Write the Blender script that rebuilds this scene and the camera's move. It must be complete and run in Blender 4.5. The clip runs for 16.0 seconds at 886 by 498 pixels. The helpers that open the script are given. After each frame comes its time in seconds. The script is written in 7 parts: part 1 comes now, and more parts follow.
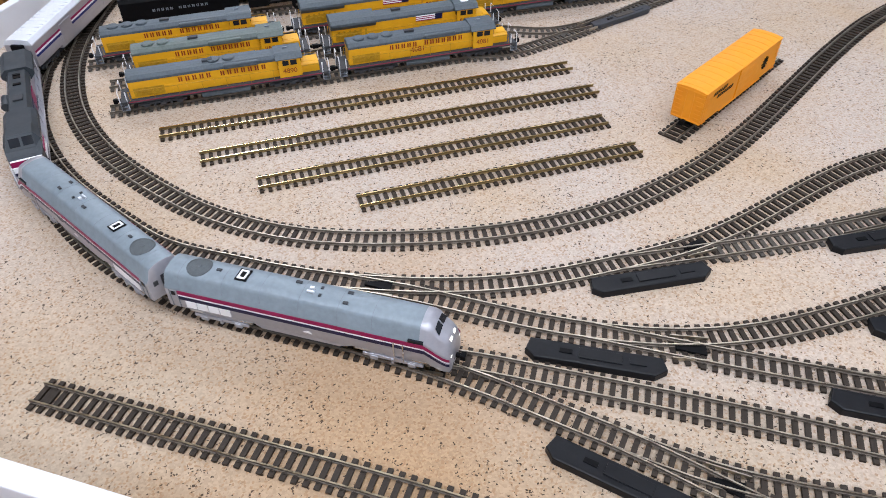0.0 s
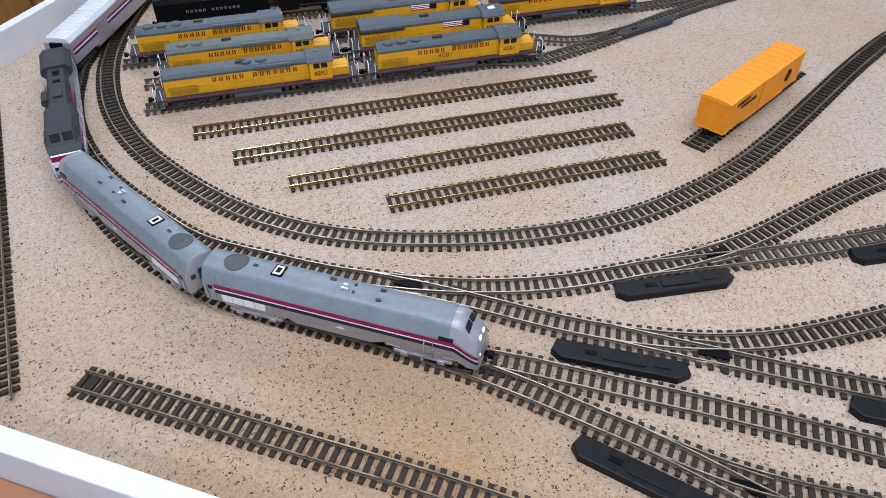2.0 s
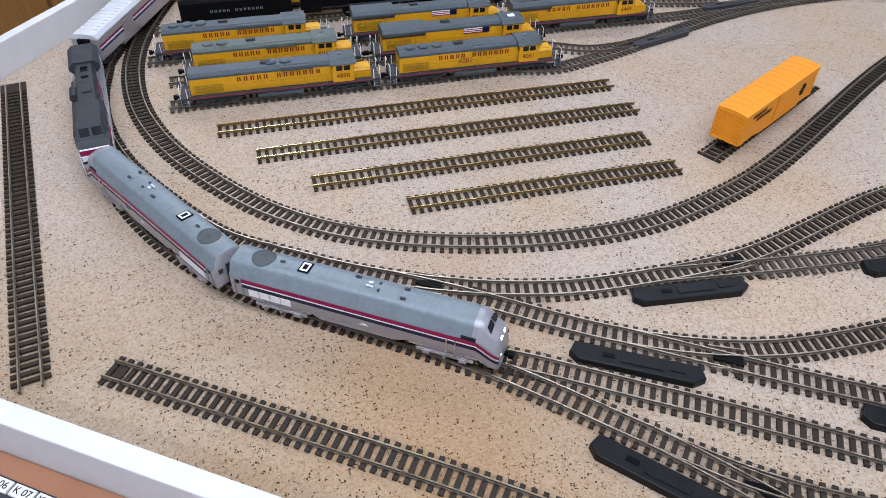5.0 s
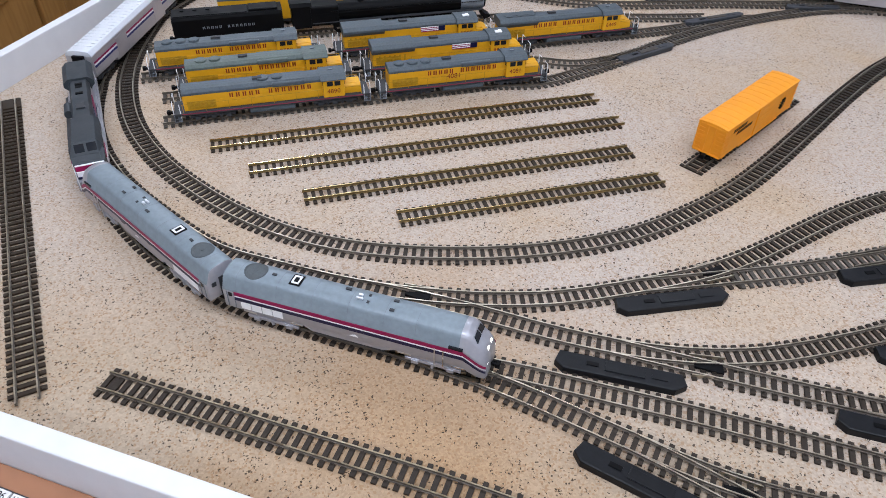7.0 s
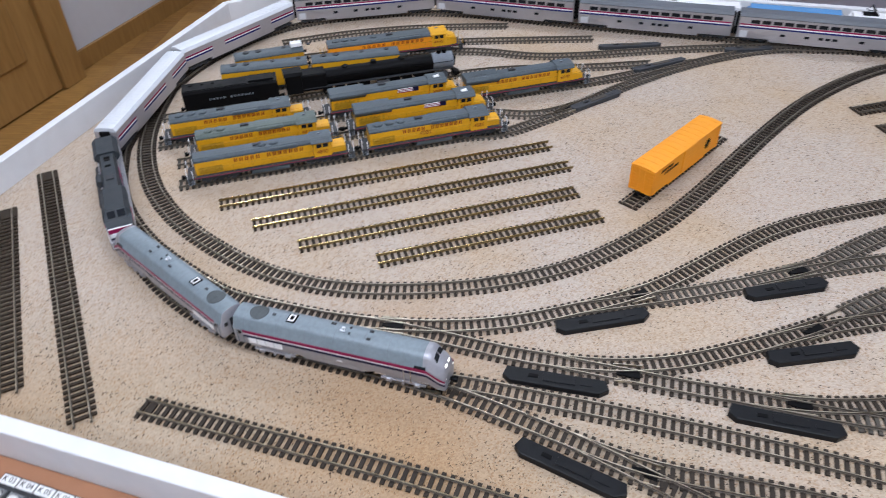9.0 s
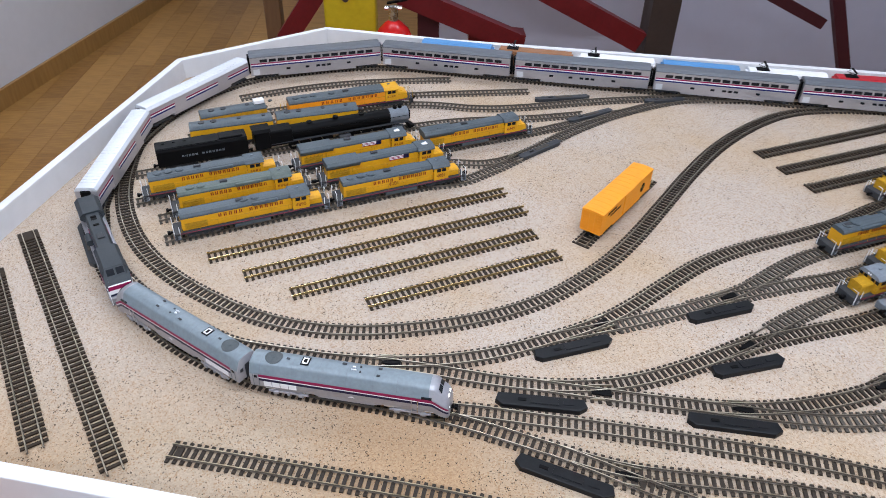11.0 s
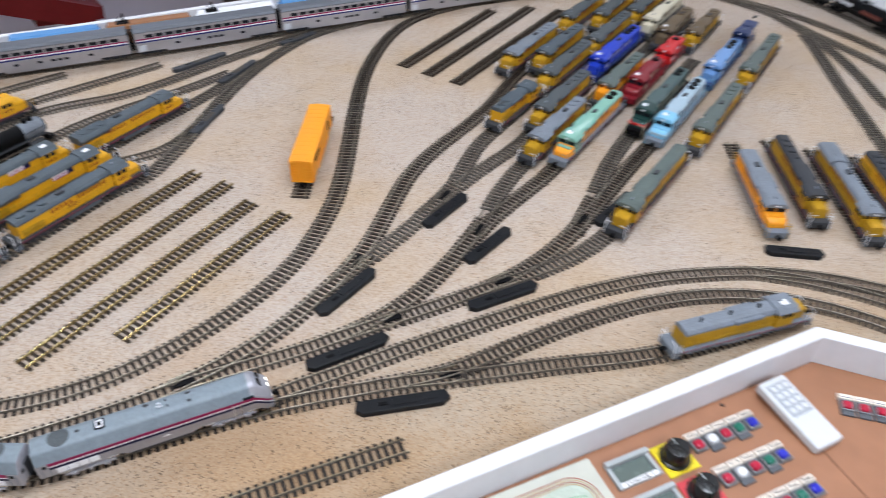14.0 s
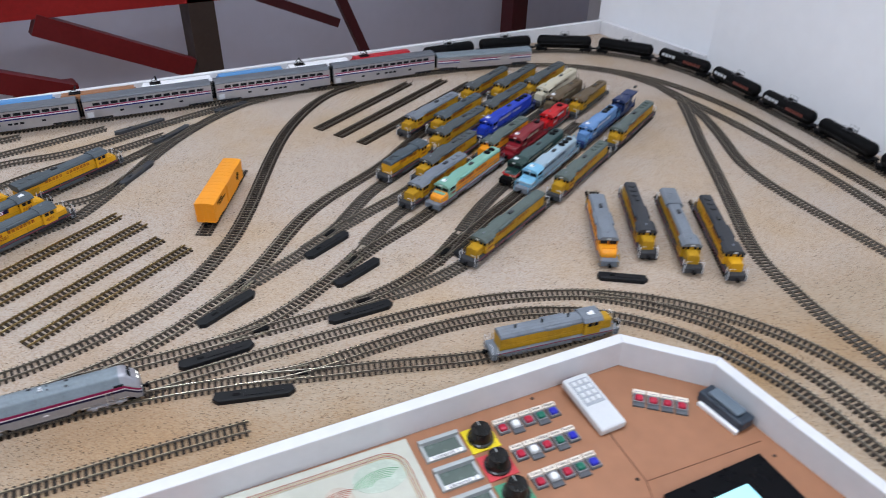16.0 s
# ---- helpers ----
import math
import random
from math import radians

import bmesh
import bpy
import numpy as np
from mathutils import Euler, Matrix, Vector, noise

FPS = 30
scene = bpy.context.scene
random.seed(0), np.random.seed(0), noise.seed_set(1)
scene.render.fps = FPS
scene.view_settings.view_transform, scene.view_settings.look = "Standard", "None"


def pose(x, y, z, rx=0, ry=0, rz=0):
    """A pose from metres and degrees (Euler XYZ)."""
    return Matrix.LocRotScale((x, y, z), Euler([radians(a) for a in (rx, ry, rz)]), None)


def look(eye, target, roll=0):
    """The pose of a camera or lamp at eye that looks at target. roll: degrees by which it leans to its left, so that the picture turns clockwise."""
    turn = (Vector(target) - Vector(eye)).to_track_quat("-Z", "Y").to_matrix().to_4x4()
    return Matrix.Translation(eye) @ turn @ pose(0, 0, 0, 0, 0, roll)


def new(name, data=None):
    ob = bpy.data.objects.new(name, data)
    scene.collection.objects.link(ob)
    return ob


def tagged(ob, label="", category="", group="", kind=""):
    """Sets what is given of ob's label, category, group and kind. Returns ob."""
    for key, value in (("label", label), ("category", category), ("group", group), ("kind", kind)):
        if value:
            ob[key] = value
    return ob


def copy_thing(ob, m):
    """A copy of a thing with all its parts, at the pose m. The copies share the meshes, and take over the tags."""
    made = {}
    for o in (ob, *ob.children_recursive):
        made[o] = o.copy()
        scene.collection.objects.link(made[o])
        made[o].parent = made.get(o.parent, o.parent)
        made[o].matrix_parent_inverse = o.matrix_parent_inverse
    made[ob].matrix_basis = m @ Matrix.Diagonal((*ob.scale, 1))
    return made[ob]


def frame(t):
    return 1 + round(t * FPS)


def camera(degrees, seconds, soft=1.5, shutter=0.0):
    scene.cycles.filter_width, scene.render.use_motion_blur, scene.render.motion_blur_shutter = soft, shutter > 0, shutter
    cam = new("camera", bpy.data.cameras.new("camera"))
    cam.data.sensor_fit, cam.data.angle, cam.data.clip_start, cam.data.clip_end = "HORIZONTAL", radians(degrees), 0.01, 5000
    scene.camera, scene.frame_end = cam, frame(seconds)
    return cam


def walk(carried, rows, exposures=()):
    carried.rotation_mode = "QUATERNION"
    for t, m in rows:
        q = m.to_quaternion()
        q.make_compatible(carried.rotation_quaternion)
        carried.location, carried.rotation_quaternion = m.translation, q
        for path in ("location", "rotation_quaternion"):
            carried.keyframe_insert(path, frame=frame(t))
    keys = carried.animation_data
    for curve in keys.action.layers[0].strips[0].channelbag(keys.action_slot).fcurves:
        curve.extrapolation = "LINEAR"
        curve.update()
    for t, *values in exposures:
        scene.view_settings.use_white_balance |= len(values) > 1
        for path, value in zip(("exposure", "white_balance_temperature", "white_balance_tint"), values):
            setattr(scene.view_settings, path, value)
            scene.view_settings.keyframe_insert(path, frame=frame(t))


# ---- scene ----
cam = camera(63.4, 16.0, soft=0.75, shutter=0.6)
PATH = [
    (0, (0.072, 0.053, 0.444), (-0.048, 1.53, -0.899), -0.9),
    (0.5, (0.068, 0.048, 0.445), (-0.073, 1.522, -0.899), -1),
    (1, (0.064, 0.045, 0.446), (-0.083, 1.521, -0.896), -0.8),
    (1.5, (0.063, 0.042, 0.448), (-0.084, 1.521, -0.89), -0.6),
    (2, (0.056, 0.038, 0.452), (-0.09, 1.522, -0.881), -0.2),
    (2.5, (0.052, 0.031, 0.455), (-0.098, 1.514, -0.878), 0.2),
    (3, (0.046, 0.024, 0.46), (-0.121, 1.513, -0.865), 0.1),
    (3.5, (0.039, 0.021, 0.461), (-0.106, 1.508, -0.868), 1),
    (4, (0.036, 0.022, 0.459), (-0.114, 1.511, -0.868), 1.2),
    (6.5, (0.044, 0.025, 0.464), (-0.096, 1.52, -0.856), 1.4),
    (7, (0.044, 0.014, 0.472), (-0.088, 1.525, -0.832), 1.4),
    (7.5, (0.055, -0.013, 0.487), (-0.101, 1.5, -0.812), 1),
    (8, (0.079, -0.047, 0.522), (-0.092, 1.483, -0.755), 0.2),
    (8.5, (0.102, -0.08, 0.548), (-0.116, 1.458, -0.712), -1.4),
    (9, (0.103, -0.08, 0.582), (-0.067, 1.463, -0.679), -2.1),
    (9.2, (0.089, -0.081, 0.596), (-0.019, 1.473, -0.659), -1.3),
    (11.3, (0.009, -0.164, 0.662), (0.12, 1.446, -0.519), 0.1),
    (11.5, (0.007, -0.167, 0.661), (0.157, 1.446, -0.513), -0.5),
    (11.6, (0.004, -0.165, 0.661), (0.174, 1.36, -0.46), -0.1),
    (11.9, (-0.007, -0.158, 0.66), (0.367, 1.313, -0.482), -3.2),
    (12, (-0.01, -0.156, 0.66), (0.455, 1.346, -0.576), -2.1),
    (12.1, (-0.008, -0.147, 0.658), (0.461, 1.254, -0.536), -2),
    (12.4, (-0.001, -0.121, 0.652), (0.574, 1.245, -0.537), 2.2),
    (12.5, (0.001, -0.112, 0.65), (0.611, 1.33, -0.595), 2.6),
    (12.6, (0.008, -0.104, 0.646), (0.59, 1.243, -0.56), 3.1),
    (12.9, (0.029, -0.08, 0.635), (0.549, 1.234, -0.635), 2.8),
    (13, (0.036, -0.072, 0.631), (0.584, 1.338, -0.677), 2.6),
    (13.1, (0.018, -0.073, 0.635), (0.573, 1.276, -0.583), 3.4),
    (13.4, (-0.037, -0.075, 0.647), (0.622, 1.219, -0.578), 1.8),
    (13.5, (-0.055, -0.076, 0.651), (0.672, 1.284, -0.622), 2.2),
    (13.6, (-0.068, -0.083, 0.655), (0.639, 1.2, -0.554), 2.1),
    (13.9, (-0.109, -0.106, 0.668), (0.754, 1.068, -0.552), 0.7),
    (14, (-0.122, -0.113, 0.672), (0.835, 1.077, -0.618), 2),
    (14.1, (-0.127, -0.119, 0.675), (0.825, 0.988, -0.541), 3),
    (14.5, (-0.147, -0.145, 0.688), (0.922, 0.961, -0.59), 3.1),
    (15, (-0.143, -0.183, 0.711), (0.973, 0.921, -0.528), 2.9),
    (15.5, (-0.105, -0.285, 0.713), (0.912, 0.959, -0.477), 0.4),
    (16, (-0.065, -0.388, 0.717), (0.965, 0.913, -0.399), 1.5),
]
walk(cam, [(t, look(eye, target, roll)) for t, eye, target, roll in PATH], [(0, 0.28, 6540, 10), (0.6, 0.24, 6380, 10), (1.0, 0.1, 6320, 10), (9, 0.07, 6380, 9), (11.5, 0.26, 6400, 8), (13, 0.22, 6580, 8), (14.2, 0.17, 6540, 8), (15, -0.02, 6450, 8), (16, -0.08, 6450, 8)])

# ---- light: room lamps and a dim daylight sky ----
world = bpy.data.worlds.new("world")
scene.world = world
world.use_nodes = True
wn = world.node_tree
sky = wn.nodes.new("ShaderNodeTexSky")
sky.sky_type, sky.sun_disc = "NISHITA", False
sky.sun_elevation, sky.sun_rotation = radians(40), radians(-60)
wn.links.new(sky.outputs[0], wn.nodes["Background"].inputs[0])
wn.nodes["Background"].inputs[1].default_value = 0.1

FLOOR, CEIL = -0.9, 1.75
LAMP_W = 14.9
# fluorescent fixtures on the ceiling: x, y, length, turn
# none is in view; (-1.2, 3.2) is added to brighten the west wall
FIXTURES = [(-0.6, 0.2, 0), (0.7, 0.2, 0), (-0.6, 2.2, 0), (0.7, 2.2, 0), (0.0, -1.6, 0), (-1.2, 3.2, 90), (2.9, 2.0, 90)]
DIM = {(2.9, 2.0): 0.4, (0.7, 2.2): 0.6, (-0.6, 2.2): 0.92, (0.0, -1.6): 2.1}  # far lamps weakened to balance brightness, the south one boosted for the white boards

# ---- materials ----


def mat(name, col, rough=0.5, metal=0.0, var=0.12, scale=60.0, bump=0.0, spec=0.28, fine=6.0, coat=0.0):
    """A painted or metal surface: colour drifts at two scales, with gloss wear and a fine relief."""
    m = bpy.data.materials.new(name)
    m.use_nodes = True
    nt = m.node_tree
    b = nt.nodes["Principled BSDF"]
    tc = nt.nodes.new("ShaderNodeTexCoord")
    n1, n2 = nt.nodes.new("ShaderNodeTexNoise"), nt.nodes.new("ShaderNodeTexNoise")
    n1.inputs["Scale"].default_value, n2.inputs["Scale"].default_value = scale, scale * fine
    n1.inputs["Detail"].default_value = n2.inputs["Detail"].default_value = 3
    add = nt.nodes.new("ShaderNodeMath")
    add.operation = "ADD"
    for n, k in ((n1, 0), (n2, 1)):
        nt.links.new(tc.outputs["Object"], n.inputs["Vector"])
        nt.links.new(n.outputs["Fac"], add.inputs[k])
    ramp = nt.nodes.new("ShaderNodeMapRange")
    ramp.inputs[1].default_value, ramp.inputs[2].default_value = 0.6, 1.4
    ramp.inputs[3].default_value, ramp.inputs[4].default_value = 1 - var, 1 + var
    nt.links.new(add.outputs[0], ramp.inputs[0])
    mul = nt.nodes.new("ShaderNodeVectorMath")
    mul.operation = "SCALE"
    mul.inputs[0].default_value = col[:3]
    nt.links.new(ramp.outputs[0], mul.inputs["Scale"])
    nt.links.new(mul.outputs[0], b.inputs["Base Color"])
    rr = nt.nodes.new("ShaderNodeMapRange")
    rr.inputs[1].default_value, rr.inputs[2].default_value = 0.3, 0.7
    rr.inputs[3].default_value, rr.inputs[4].default_value = max(rough - 0.08, 0.03), min(rough + 0.1, 1)
    nt.links.new(n1.outputs["Fac"], rr.inputs[0])
    nt.links.new(rr.outputs[0], b.inputs["Roughness"])
    b.inputs["Metallic"].default_value = metal
    b.inputs["Specular IOR Level"].default_value = spec
    b.inputs["Coat Weight"].default_value = coat
    if bump:
        bp = nt.nodes.new("ShaderNodeBump")
        bp.inputs["Strength"].default_value, bp.inputs["Distance"].default_value = bump, 0.0006
        nt.links.new(n2.outputs["Fac"], bp.inputs["Height"])
        nt.links.new(bp.outputs[0], b.inputs["Normal"])
    return m


def cork_mat():
    """Beige cork sheet: pressed grains, dark flecks, and broad warm and pale patches."""
    m = bpy.data.materials.new("cork")
    m.use_nodes = True
    nt = m.node_tree
    L, N = nt.links.new, nt.nodes.new
    b = nt.nodes["Principled BSDF"]
    tc = N("ShaderNodeTexCoord")
    big, grain = N("ShaderNodeTexNoise"), N("ShaderNodeTexVoronoi")
    big.inputs["Scale"].default_value, big.inputs["Detail"].default_value = 4.5, 6
    grain.inputs["Scale"].default_value = 640
    fleck, warp = N("ShaderNodeTexVoronoi"), N("ShaderNodeTexNoise")
    fleck.inputs["Scale"].default_value = 500
    warp.inputs["Scale"].default_value, warp.inputs["Detail"].default_value = 300, 2
    for n in (big, grain, warp):
        L(tc.outputs["Object"], n.inputs["Vector"])
    mixv = N("ShaderNodeMix")
    mixv.data_type = "VECTOR"
    mixv.inputs[0].default_value = 0.006
    L(tc.outputs["Object"], mixv.inputs[4])
    L(warp.outputs["Color"], mixv.inputs[5])
    L(mixv.outputs[1], fleck.inputs["Vector"])
    tones = []
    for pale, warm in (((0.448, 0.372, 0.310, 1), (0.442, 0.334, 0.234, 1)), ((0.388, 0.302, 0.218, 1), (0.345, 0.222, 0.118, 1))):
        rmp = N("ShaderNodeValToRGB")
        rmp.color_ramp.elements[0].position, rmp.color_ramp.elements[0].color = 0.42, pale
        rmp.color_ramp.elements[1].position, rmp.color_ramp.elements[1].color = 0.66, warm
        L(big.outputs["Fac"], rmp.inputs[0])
        tones.append(rmp)
    # the cork turns darker and browner towards the front edge, with a ragged border
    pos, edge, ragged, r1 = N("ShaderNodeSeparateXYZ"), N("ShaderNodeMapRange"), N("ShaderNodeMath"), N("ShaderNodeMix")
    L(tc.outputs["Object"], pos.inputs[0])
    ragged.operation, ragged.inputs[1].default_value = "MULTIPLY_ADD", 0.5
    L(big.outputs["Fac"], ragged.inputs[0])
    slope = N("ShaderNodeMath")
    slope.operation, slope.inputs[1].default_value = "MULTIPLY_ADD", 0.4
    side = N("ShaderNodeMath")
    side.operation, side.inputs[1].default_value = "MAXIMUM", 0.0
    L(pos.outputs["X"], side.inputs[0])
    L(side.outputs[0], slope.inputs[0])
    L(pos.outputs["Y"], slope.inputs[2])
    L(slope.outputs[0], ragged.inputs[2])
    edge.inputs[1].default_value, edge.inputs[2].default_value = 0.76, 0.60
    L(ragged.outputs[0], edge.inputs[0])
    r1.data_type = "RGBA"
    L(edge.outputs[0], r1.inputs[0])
    L(tones[0].outputs[0], r1.inputs[6])
    L(tones[1].outputs[0], r1.inputs[7])
    # an orange-brown stain on the cork between the main line and the front siding
    far, spread, fade, stain = N("ShaderNodeVectorMath"), N("ShaderNodeMath"), N("ShaderNodeMapRange"), N("ShaderNodeMix")
    far.operation, far.inputs[1].default_value = "DISTANCE", (0.0, 0.385, 0.0)
    L(tc.outputs["Object"], far.inputs[0])
    spread.operation, spread.inputs[1].default_value = "MULTIPLY_ADD", -0.35
    L(big.outputs["Fac"], spread.inputs[0])
    L(far.outputs["Value"], spread.inputs[2])
    fade.inputs[1].default_value, fade.inputs[2].default_value, fade.inputs[3].default_value, fade.inputs[4].default_value = 0.03, -0.11, 0.0, 0.5
    L(spread.outputs[0], fade.inputs[0])
    stain.data_type = "RGBA"
    stain.inputs[7].default_value = (0.35, 0.21, 0.105, 1)
    L(fade.outputs[0], stain.inputs[0])
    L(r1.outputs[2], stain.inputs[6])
    sep = N("ShaderNodeSeparateColor")
    L(grain.outputs["Color"], sep.inputs[0])
    mr = N("ShaderNodeMapRange")
    mr.inputs[3].default_value, mr.inputs[4].default_value = 0.85, 1.12
    L(sep.outputs[0], mr.inputs[0])
    sc = N("ShaderNodeVectorMath")
    sc.operation = "SCALE"
    L(stain.outputs[2], sc.inputs[0])
    L(mr.outputs[0], sc.inputs["Scale"])
    tan, tint = N("ShaderNodeMath"), N("ShaderNodeMix")
    tan.operation, tan.inputs[1].default_value = "GREATER_THAN", 0.86
    tint.data_type = "RGBA"
    tint.inputs[7].default_value = (0.27, 0.15, 0.07, 1)
    half = N("ShaderNodeMath")
    half.operation, half.inputs[1].default_value = "MULTIPLY", 0.55
    L(sep.outputs[2], tan.inputs[0])
    L(tan.outputs[0], half.inputs[0])
    L(half.outputs[0], tint.inputs[0])
    L(sc.outputs[0], tint.inputs[6])
    fs = N("ShaderNodeSeparateColor")
    L(fleck.outputs["Color"], fs.inputs[0])
    gate = N("ShaderNodeMath")
    gate.operation, gate.inputs[1].default_value = "GREATER_THAN", 1.218
    patch, lift = N("ShaderNodeTexNoise"), N("ShaderNodeMath")
    patch.inputs["Scale"].default_value, patch.inputs["Detail"].default_value = 14, 3
    L(tc.outputs["Object"], patch.inputs["Vector"])
    lift.operation, lift.inputs[1].default_value = "MULTIPLY_ADD", 0.55
    L(patch.outputs["Fac"], lift.inputs[0])
    L(fs.outputs[0], lift.inputs[2])
    # more dark flecks towards the front edge
    front_flecks = N("ShaderNodeMath")
    front_flecks.operation, front_flecks.inputs[1].default_value = "MULTIPLY_ADD", 0.07
    L(edge.outputs[0], front_flecks.inputs[0])
    L(lift.outputs[0], front_flecks.inputs[2])
    L(front_flecks.outputs[0], gate.inputs[0])
    near = N("ShaderNodeMath")
    near.operation, near.inputs[1].default_value = "LESS_THAN", 0.44
    L(fleck.outputs["Distance"], near.inputs[0])
    both = N("ShaderNodeMath")
    both.operation = "MULTIPLY"
    L(gate.outputs[0], both.inputs[0])
    L(near.outputs[0], both.inputs[1])
    amt = N("ShaderNodeMath")
    amt.operation, amt.inputs[1].default_value = "MULTIPLY", 0.9
    L(both.outputs[0], amt.inputs[0])
    mx = N("ShaderNodeMix")
    mx.data_type = "RGBA"
    L(amt.outputs[0], mx.inputs[0])
    L(tint.outputs[2], mx.inputs[6])
    mx.inputs[7].default_value = (0.032, 0.018, 0.010, 1)
    L(mx.outputs[2], b.inputs["Base Color"])
    b.inputs["Roughness"].default_value = 0.8
    b.inputs["Specular IOR Level"].default_value = 0.25
    bp = N("ShaderNodeBump")
    bp.inputs["Strength"].default_value, bp.inputs["Distance"].default_value = 0.35, 0.0006
    L(sep.outputs[1], bp.inputs["Height"])
    L(bp.outputs[0], b.inputs["Normal"])
    return m


def wood_mat(name, col_a, col_b, along=0, scale=3.0, rough=0.4):
    m = bpy.data.materials.new(name)
    m.use_nodes = True
    nt = m.node_tree
    L, N = nt.links.new, nt.nodes.new
    b = nt.nodes["Principled BSDF"]
    tc, mp, nz, info = N("ShaderNodeTexCoord"), N("ShaderNodeMapping"), N("ShaderNodeTexNoise"), N("ShaderNodeObjectInfo")
    sc = [scale * 9] * 3
    sc[along] = scale
    mp.inputs["Scale"].default_value = sc
    L(tc.outputs["Object"], mp.inputs["Vector"])
    L(mp.outputs[0], nz.inputs["Vector"])
    nz.inputs["Detail"].default_value = 6
    ad = N("ShaderNodeMath")
    ad.operation, ad.inputs[1].default_value = "MULTIPLY_ADD", 0.35
    L(info.outputs["Random"], ad.inputs[0])
    L(nz.outputs["Fac"], ad.inputs[2])
    rp = N("ShaderNodeValToRGB")
    rp.color_ramp.elements[0].position, rp.color_ramp.elements[0].color = 0.35, (*col_a, 1)
    rp.color_ramp.elements[1].position, rp.color_ramp.elements[1].color = 0.95, (*col_b, 1)
    L(ad.outputs[0], rp.inputs[0])
    L(rp.outputs[0], b.inputs["Base Color"])
    b.inputs["Roughness"].default_value = rough
    return m


def glow_mat(name, col, strength):
    m = bpy.data.materials.new(name)
    m.use_nodes = True
    b = m.node_tree.nodes["Principled BSDF"]
    b.inputs["Base Color"].default_value = (*col, 1)
    b.inputs["Emission Color"].default_value = (*col, 1)
    b.inputs["Emission Strength"].default_value = strength
    return m


CORK = cork_mat()
TIE = mat("tie_plastic", (0.032, 0.024, 0.018), 0.6, var=0.35, scale=90, spec=0.2)
TIE_BROWN = mat("tie_brown", (0.032, 0.022, 0.014), 0.6, var=0.35, scale=90, spec=0.2)
TIE_GREY = mat("tie_dusty", (0.072, 0.062, 0.052), 0.75, var=0.35, scale=90, spec=0.25)
DULL = mat("dull_rail", (0.29, 0.255, 0.205), 0.38, 1.0, var=0.25, scale=40)
NICKEL = mat("nickel_rail", (0.45, 0.40, 0.315), 0.38, 1.0, var=0.25, scale=40)
AGED = mat("aged_rail", (0.42, 0.36, 0.25), 0.32, 1.0, var=0.25, scale=30)
POLISHED = mat("polished_rail", (0.62, 0.56, 0.45), 0.26, 1.0, var=0.15, scale=30)
BRASS = mat("brass_rail", (0.68, 0.53, 0.25), 0.22, 1.0, var=0.25, scale=30)
RUST = mat("rail_side", (0.125, 0.104, 0.082), 0.6, 0.3, var=0.25, scale=50)
BRASS_SIDE = mat("brass_side", (0.20, 0.135, 0.055), 0.45, 0.7, var=0.25, scale=50)
YELLOW = mat("armour_yellow", (0.66, 0.33, 0.012), 0.42, var=0.08, scale=45)
YELLOW2 = mat("faded_yellow", (0.43, 0.235, 0.012), 0.5, var=0.28, scale=45)
ORANGE = mat("orange_yellow", (0.78, 0.29, 0.015), 0.42, var=0.08, scale=45)
GREY = mat("harbour_grey", (0.07, 0.087, 0.1), 0.48, var=0.28, scale=60)
GREY_GREEN = mat("grey_green", (0.095, 0.118, 0.108), 0.5, var=0.28, scale=60)
GREY_PALE = mat("pale_grey", (0.165, 0.186, 0.215), 0.48, var=0.22, scale=60)
GREY_MID = mat("fan_grey", (0.075, 0.085, 0.09), 0.7, var=0.25, scale=250)
GREY_DARK = mat("frame_grey", (0.038, 0.04, 0.045), 0.55, var=0.2, scale=90)
BLACK = mat("black_plastic", (0.0045, 0.0045, 0.005), 0.45, var=0.2, scale=60, spec=0.07)
MOTOR = mat("motor_black", (0.008, 0.0085, 0.010), 0.42, var=0.25, scale=80, spec=0.18)
RED = mat("red_letter", (0.21, 0.03, 0.01), 0.45, var=0.1)
SILL_RED = mat("sill_red", (0.2, 0.03, 0.05), 0.5, var=0.1)
SILVER = mat("silver_body", (0.345, 0.345, 0.375), 0.34, 0.4, var=0.1, scale=40)
ROOF = mat("roof_blue_grey", (0.19, 0.228, 0.255), 0.42, 0.1, var=0.14, scale=40)
ROOF_DARK = mat("roof_dark", (0.032, 0.038, 0.044), 0.5, var=0.15, scale=50)
ROOF_WHITE = mat("roof_white", (0.62, 0.64, 0.68), 0.38, 0.1, var=0.06, scale=40)
ROOF_MID = mat("roof_mid_grey", (0.12, 0.13, 0.148), 0.45, 0.1, var=0.1, scale=40)
COACH = mat("coach_silver", (0.46, 0.45, 0.48), 0.36, 0.65, var=0.06, scale=40)
STRIPE_RED = mat("stripe_red", (0.26, 0.006, 0.068), 0.4, var=0.05)
STRIPE_BLUE = mat("stripe_blue", (0.007, 0.008, 0.04), 0.4, var=0.05)
WHITE = mat("white_paint", (0.8, 0.8, 0.82), 0.4, var=0.04, scale=20)
CURB = mat("white_board", (0.67, 0.67, 0.69), 0.45, var=0.06, scale=7, bump=0.15)
GLASS = mat("dark_glass", (0.012, 0.014, 0.018), 0.16, var=0.1, spec=0.22)
LENS = glow_mat("lamp_lens", (1.0, 0.96, 0.9), 2.5)
SEAM_MAT = mat("joint_brown", (0.13, 0.055, 0.03), 0.6)
PANEL = mat("panel_brown", (0.33, 0.155, 0.085), 0.4, var=0.11, scale=7)
CHROME = mat("chrome", (0.62, 0.62, 0.62), 0.25, 1.0, var=0.08)
BTN_RED = mat("button_red", (0.42, 0.011, 0.04), 0.3, var=0.05, coat=0.2)
